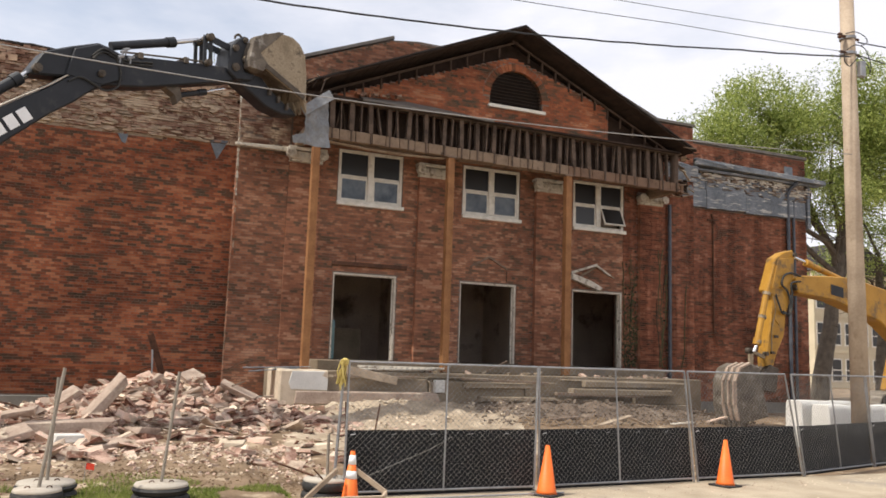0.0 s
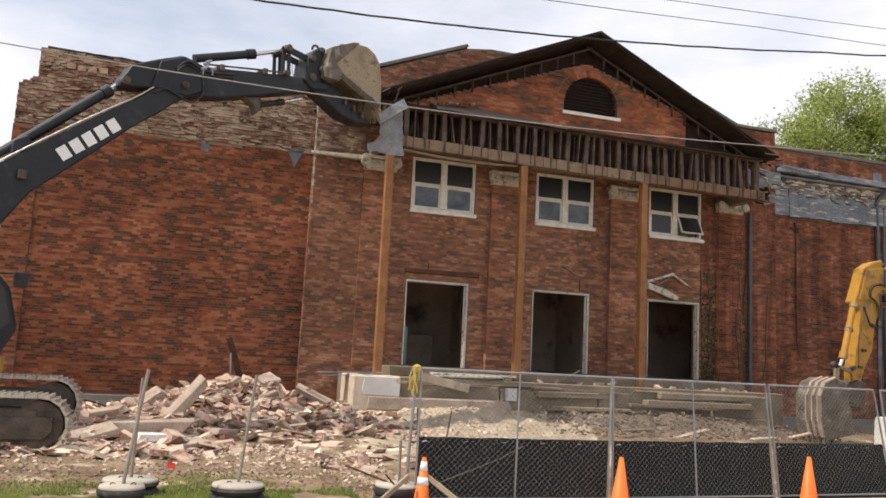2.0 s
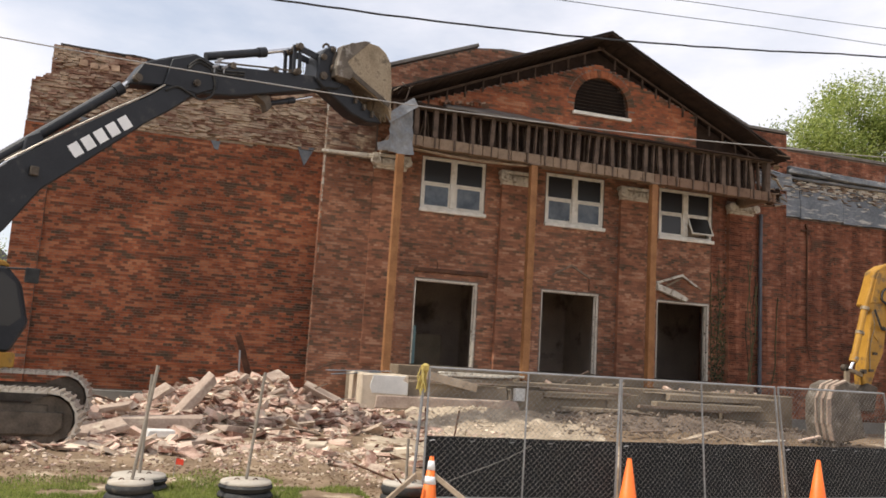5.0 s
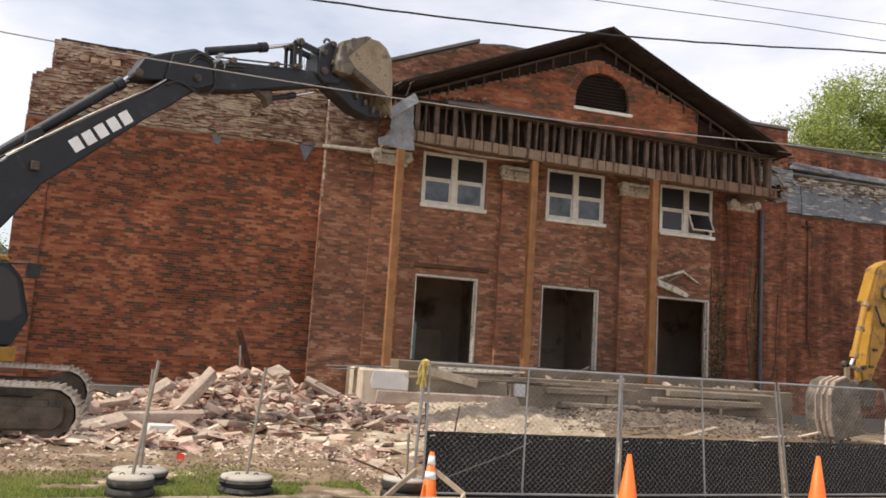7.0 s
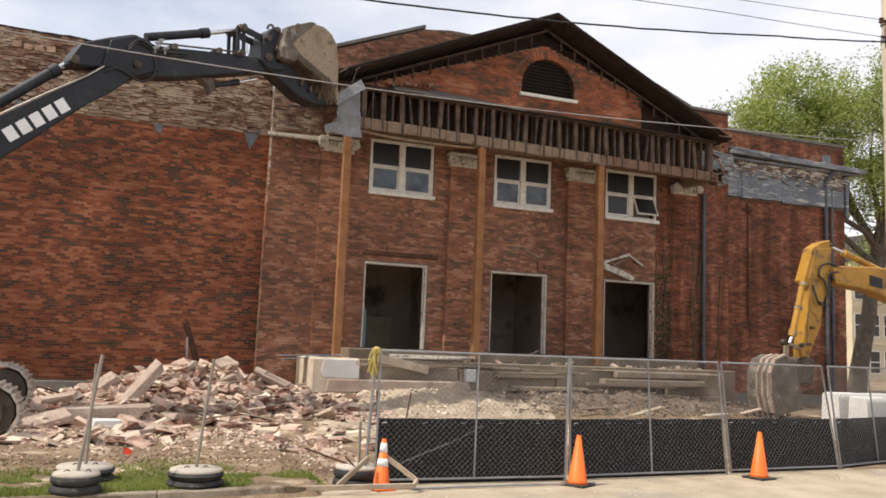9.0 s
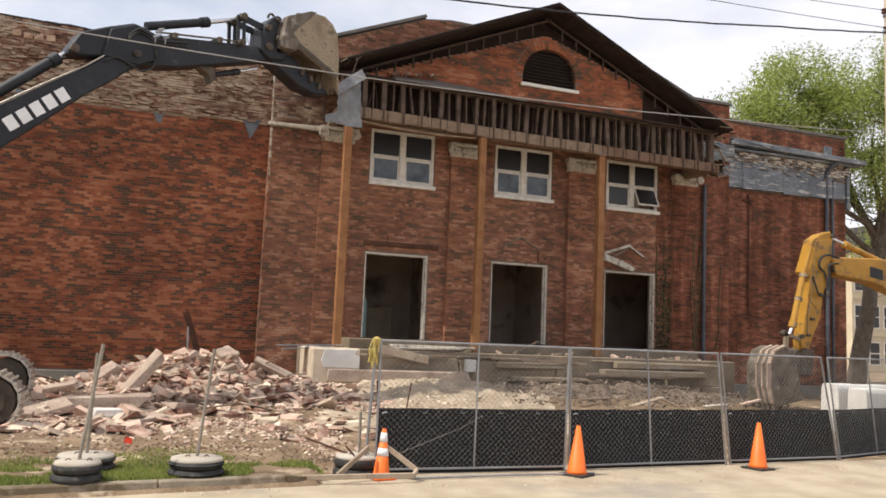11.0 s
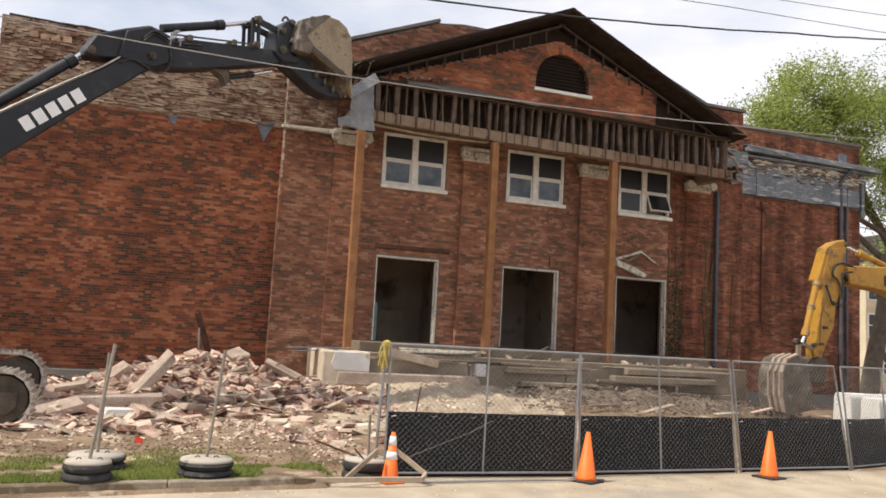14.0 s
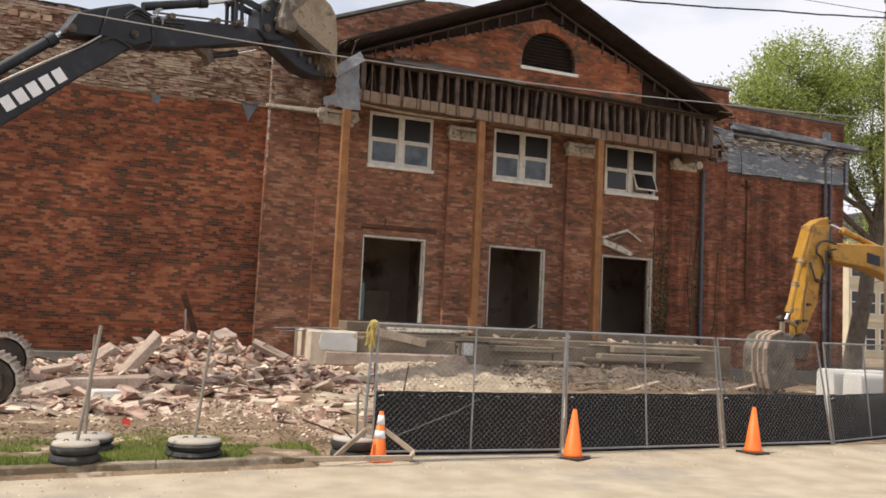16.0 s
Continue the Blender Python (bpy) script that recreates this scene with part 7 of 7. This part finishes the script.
ystick = arm_part("stick", [(17.24, 1.80), (17.45, 1.82), (17.66, 2.36), (17.91, 2.81), (18.02, 3.49), (18.16, 3.78), (18.24, 4.29), (18.35, 4.53), (18.37, 5.10), (18.31, 5.29), (17.95, 5.19), (17.62, 4.99), (17.46, 4.50), (17.30, 4.06), (17.50, 3.94), (17.48, 3.61), (17.36, 2.93), (17.22, 2.21)], 0.17, MB, M_YELLOW, ye, "yellow dipper stick")
part("stick_plate", G().prism([(17.72, 4.98), (18.28, 5.06), (18.26, 4.62), (18.02, 4.20), (17.46, 4.12)], -0.195, -0.172, MB), M_YELLOW, ystick, bevel=0.01)
part("gusset", G().prism([(17.54, 3.95), (17.9, 4.0), (17.96, 3.5), (17.72, 3.1), (17.5, 3.3)], -0.19, -0.172, MB), M_YELLOW, ystick, bevel=0.008)
for z in (2.3, 2.75):
    part("line_clamp", G().box(17.38 + (z - 2.3) * 0.3, 17.52 + (z - 2.3) * 0.3, -0.22, -0.17, z, z + 0.07, MB), M_TRACK, ystick)
part("grease_line", G().hose([(17.34, -4.69, 3.9), (17.40, -4.69, 3.5), (17.26, -4.69, 3.0), (17.24, -4.69, 2.35)], 0.014, 5), M_BUCKET, ystick)
ram(ye, (17.18, 4.05), (16.77, 2.55), (16.67, 2.34), 0.085, MB @ Matrix.Translation((0, -0.30, 0)), M_YELLOW)
for s, z in ((16.98, 3.95), (16.81, 3.30), (16.62, 2.62)):
    part("ram_collar", G().tube((s + 0.012, -4.80, z + 0.04), (s - 0.012, -4.80, z - 0.04), 0.112, 0.112, 18), M_BUCKET, ye)
ram(ye, (21.4, 4.27), (18.98, 4.98), (18.37, 5.15), 0.085, MB, M_YELLOW)
part("link", G().bar((16.46, -4.70, 2.35), (17.06, -4.60, 2.20), 0.08, 0.10), M_BUCKET, ye, bevel=0.01)
part("link", G().bar((16.48, -4.70, 2.36), (16.46, -4.70, 1.90), 0.08, 0.14), M_BUCKET, ye, bevel=0.01)
for s, z, r in ((18.24, 4.23, 0.13), (17.14, 1.88, 0.09), (16.44, 2.36, 0.10), (18.16, 5.14, 0.07), (17.04, 2.30, 0.07)):
    part("pin", G().tube((s, -4.74, z), (s, -4.60, z), r * 0.85, r * 0.85, 18), M_TRACK, ye)
for k, pts in enumerate(([(18.4, 4.50), (18.0, 4.60), (17.70, 4.50), (17.62, 4.25), (17.80, 4.10), (17.92, 3.8), (17.90, 3.5)], [(18.3, 4.38), (17.95, 4.3), (17.98, 3.9), (17.88, 3.42), (17.62, 3.5)], [(17.34, 3.95), (17.44, 3.72), (17.56, 3.46), (17.72, 3.44)])):
    part("hose", G().hose([(a, -4.735 - 0.02 * k, z) for a, z in pts], 0.030), M_RUBBER, ye)
BACK = [(15.80, 0.50), (15.70, 0.90), (15.70, 1.53), (15.86, 1.88), (16.20, 2.02)]
yb = part("bucket", G().prism(BACK[::-1] + [(15.95, 0.42), (16.85, 0.60), (16.62, 1.57), (16.56, 1.92)], -4.95, -4.05), M_DARKBUCKET, ye, "dusty dark digging bucket", bevel=0.03)
# pale wear strips over the rounded back
for y0, y1 in ((-4.99, -4.86), (-4.76, -4.66), (-4.54, -4.45)):
    for (xa, za), (xb, zb) in zip(BACK, BACK[1:]):
        part("wear_strip", G().bar((xa - 0.012, (y0 + y1) / 2, za), (xb - 0.012, (y0 + y1) / 2, zb), y1 - y0, 0.05), M_SLAB, yb, "pale dust-caked wear strip", bevel=0.006)
part("quick_hitch", G().prism([(16.66, 1.3), (17.5, 1.25), (17.62, 1.9), (17.3, 2.0), (16.9, 1.7)], -0.26, 0.26, MB), M_TRACK, yb, "dark steel quick hitch", bevel=0.02)
for k in range(5):
    y = -4.92 + 0.20 * k
    part("tooth", G().prism([(15.80, 0.56), (16.0, 0.50), (15.92, 0.24), (15.84, 0.24)], y - 0.05, y + 0.05), M_DARKBUCKET, yb)


# ---------------------------------------------------------------- trees
def make_tree(name, at, trunk_h, r0, lobes, leaves, size, seed, label, lean=(0, 0), thin=0.0):
    rnd = random.Random(seed)
    t = thing(name, label, "tree", at, "trees behind the building")
    base = Vector(at)
    g = G()
    fork = base + Vector((lean[0], lean[1], trunk_h))
    steps = 6
    p = base - Vector((0, 0, 0.3))
    for k in range(steps):
        q = base.lerp(fork, (k + 1) / steps) + Vector((rnd.uniform(-0.05, 0.05), rnd.uniform(-0.05, 0.05), 0))
        if k == steps - 1:
            q = fork
        g.tube(p, q, r0 * (1.15 - 0.5 * k / steps), r0 * (1.15 - 0.5 * (k + 1) / steps), 12)
        p = q
    part("trunk", g, M_BARK, t)
    lv = G()
    for (cx, cy, cz, rx, rz) in lobes:
        c = base + Vector((cx, cy, cz))
        limb = G()
        a = fork - Vector((0, 0, rnd.uniform(0, trunk_h * 0.2)))
        for k in range(5):
            b = a.lerp(c, 1 / (5 - k)) + Vector((rnd.uniform(-0.3, 0.3), rnd.uniform(-0.3, 0.3), rnd.uniform(-0.2, 0.3)))
            limb.tube(a, b, r0 * (0.45 - 0.08 * k), r0 * (0.45 - 0.08 * (k + 1)), 7)
            for s in range(2):
                e = b + Vector((rnd.gauss(0, rx * 0.45), rnd.gauss(0, rx * 0.4), rnd.gauss(0.2, rz * 0.4)))
                limb.tube(b, e, r0 * 0.10, r0 * 0.03, 5)
            a = b
        part("limb", limb, M_BARK, t)
        # twigs carry tufts of leaves, uneven in density
        tufts = int(leaves * rx * rx * rz)
        for k in range(tufts):
            d = Vector((rnd.gauss(0, 1), rnd.gauss(0, 1), rnd.gauss(0, 1))).normalized() * rnd.uniform(0.35, 1.08) ** 0.7
            o = c + Vector((d.x * rx, d.y * rx, d.z * rz))
            if noise.noise(o * 0.55 + Vector((seed, 0, 0))) < -0.09 + thin:
                continue
            for s in range(rnd.randrange(5, 10)):
                q = o + Vector((rnd.gauss(0, 0.30), rnd.gauss(0, 0.30), rnd.gauss(0, 0.22)))
                u = Vector((rnd.gauss(0, 1), rnd.gauss(0, 1), rnd.gauss(-0.3, 0.6))).normalized() * size * rnd.uniform(0.7, 1.3)
                w = u.cross(Vector((rnd.gauss(0, 0.5), rnd.gauss(0, 0.5), 1))).normalized() * size * 0.45
                lv.add([q - u, q + w, q + u, q - w], [(0, 1, 2, 3)])
    part("crown", lv, M_LEAF, t, "fresh green leafy crown", kind="stuff")


make_tree("tree", (35.0, 10, 0.2), 8.0, 0.42, [(-6.8, 0, 12.6, 2.6, 2.0), (-4.4, 0, 14.0, 2.4, 2.4), (-2.6, 1, 15.6, 2.4, 2.1), (-5.2, -1, 11.2, 2.6, 1.6), (-1.4, 0, 13.0, 2.8, 2.4), (1.6, 0, 14.2, 3.0, 2.8), (4.4, 0, 13.4, 3.0, 2.8), (5.8, 0, 16.8, 2.8, 2.6), (0.6, -1, 10.6, 2.4, 1.5), (3.0, 0, 17.2, 2.6, 2.0)], 150, 0.09, 3, "large leafy green tree behind the far wing", (1.9, 0))
make_tree("tree", (43.5, 13, 0.2), 6.5, 0.4, [(0, 0, 9.0, 3.2, 3.0), (-2.4, 0, 7.5, 2.4, 2.0), (2.4, 0, 11.5, 3.0, 3.0), (-1.0, 0, 12.5, 2.6, 2.2)], 55, 0.10, 9, "smaller leafy tree farther behind", (0.4, 0), 0.12)
make_tree("tree", (-9.4, 22, 0.0), 3.0, 0.25, [(0.2, 0, 4.9, 1.5, 1.5), (-1.4, 0, 4.2, 1.5, 1.3)], 40, 0.09, 15, "small green tree beyond the side wing")

# ---------------------------------------------------------------- far houses
def make_house(name, x0, x1, y, depth, h, m, label, cols, rows):
    o = thing(name, label, "house", (x0, y, 0))
    part("wall", G().box(x0, x1, y, y + depth, -0.2, h), m, o)
    part("roof", G().prism([(x0 - 0.5, h), (x1 + 0.5, h), ((x0 + x1) / 2, h + 3.0)], y - 0.5, y + depth + 0.5), M_TAR, o, "dark pitched roof")
    part("cornice", G().box(x0 - 0.3, x1 + 0.3, y - 0.35, y, h - 0.5, h - 0.02), M_HOUSE, o)
    for r in range(rows):
        part("string_course", G().box(x0, x1, y - 0.10, y, 1.0 + r * 3.1 + 2.35, 1.0 + r * 3.1 + 2.55), M_HOUSE, o)
        for c in range(cols):
            cx, z = x0 + (x1 - x0) * (c + 0.5) / cols, 1.0 + r * 3.1
            w = part("window", G().box(cx - 0.62, cx + 0.62, y - 0.07, y, z - 0.1, z + 1.9), M_WHITE, o)
            part("pane", G().box(cx - 0.50, cx + 0.50, y - 0.09, y - 0.07, z + 0.02, z + 0.86), M_PANE, w)
            part("pane", G().box(cx - 0.50, cx + 0.50, y - 0.09, y - 0.07, z + 0.96, z + 1.8), M_PANE, w)
    for k in range(int(h / 0.42)):
        part("siding_board", G().prism([(0, 0), (0.05, 0), (0.02, 0.40), (0, 0.40)], 0, x1 - x0, Matrix.Translation((x1, y, k * 0.42)) @ pose(0, 0, 0, 0, 0, 90) @ Matrix.Scale(-1, 4, (1, 0, 0))), m, o)
    return o


make_house("house", 56.6, 66.5, 30, 10, 10.4, M_HOUSE, "cream three-storey house with many sash windows", 6, 3)
make_house("house", -14.5, -8.75, 24, 8, 4.2, M_WALK, "low pale house beyond the side wing", 2, 1)
solid("backdrop", G().box(-420, 420, 330, 334, -2, 12), M_LEAF, "distant dark green tree line", "tree line", kind="structure")

# ---------------------------------------------------------------- bricks
lay_all()
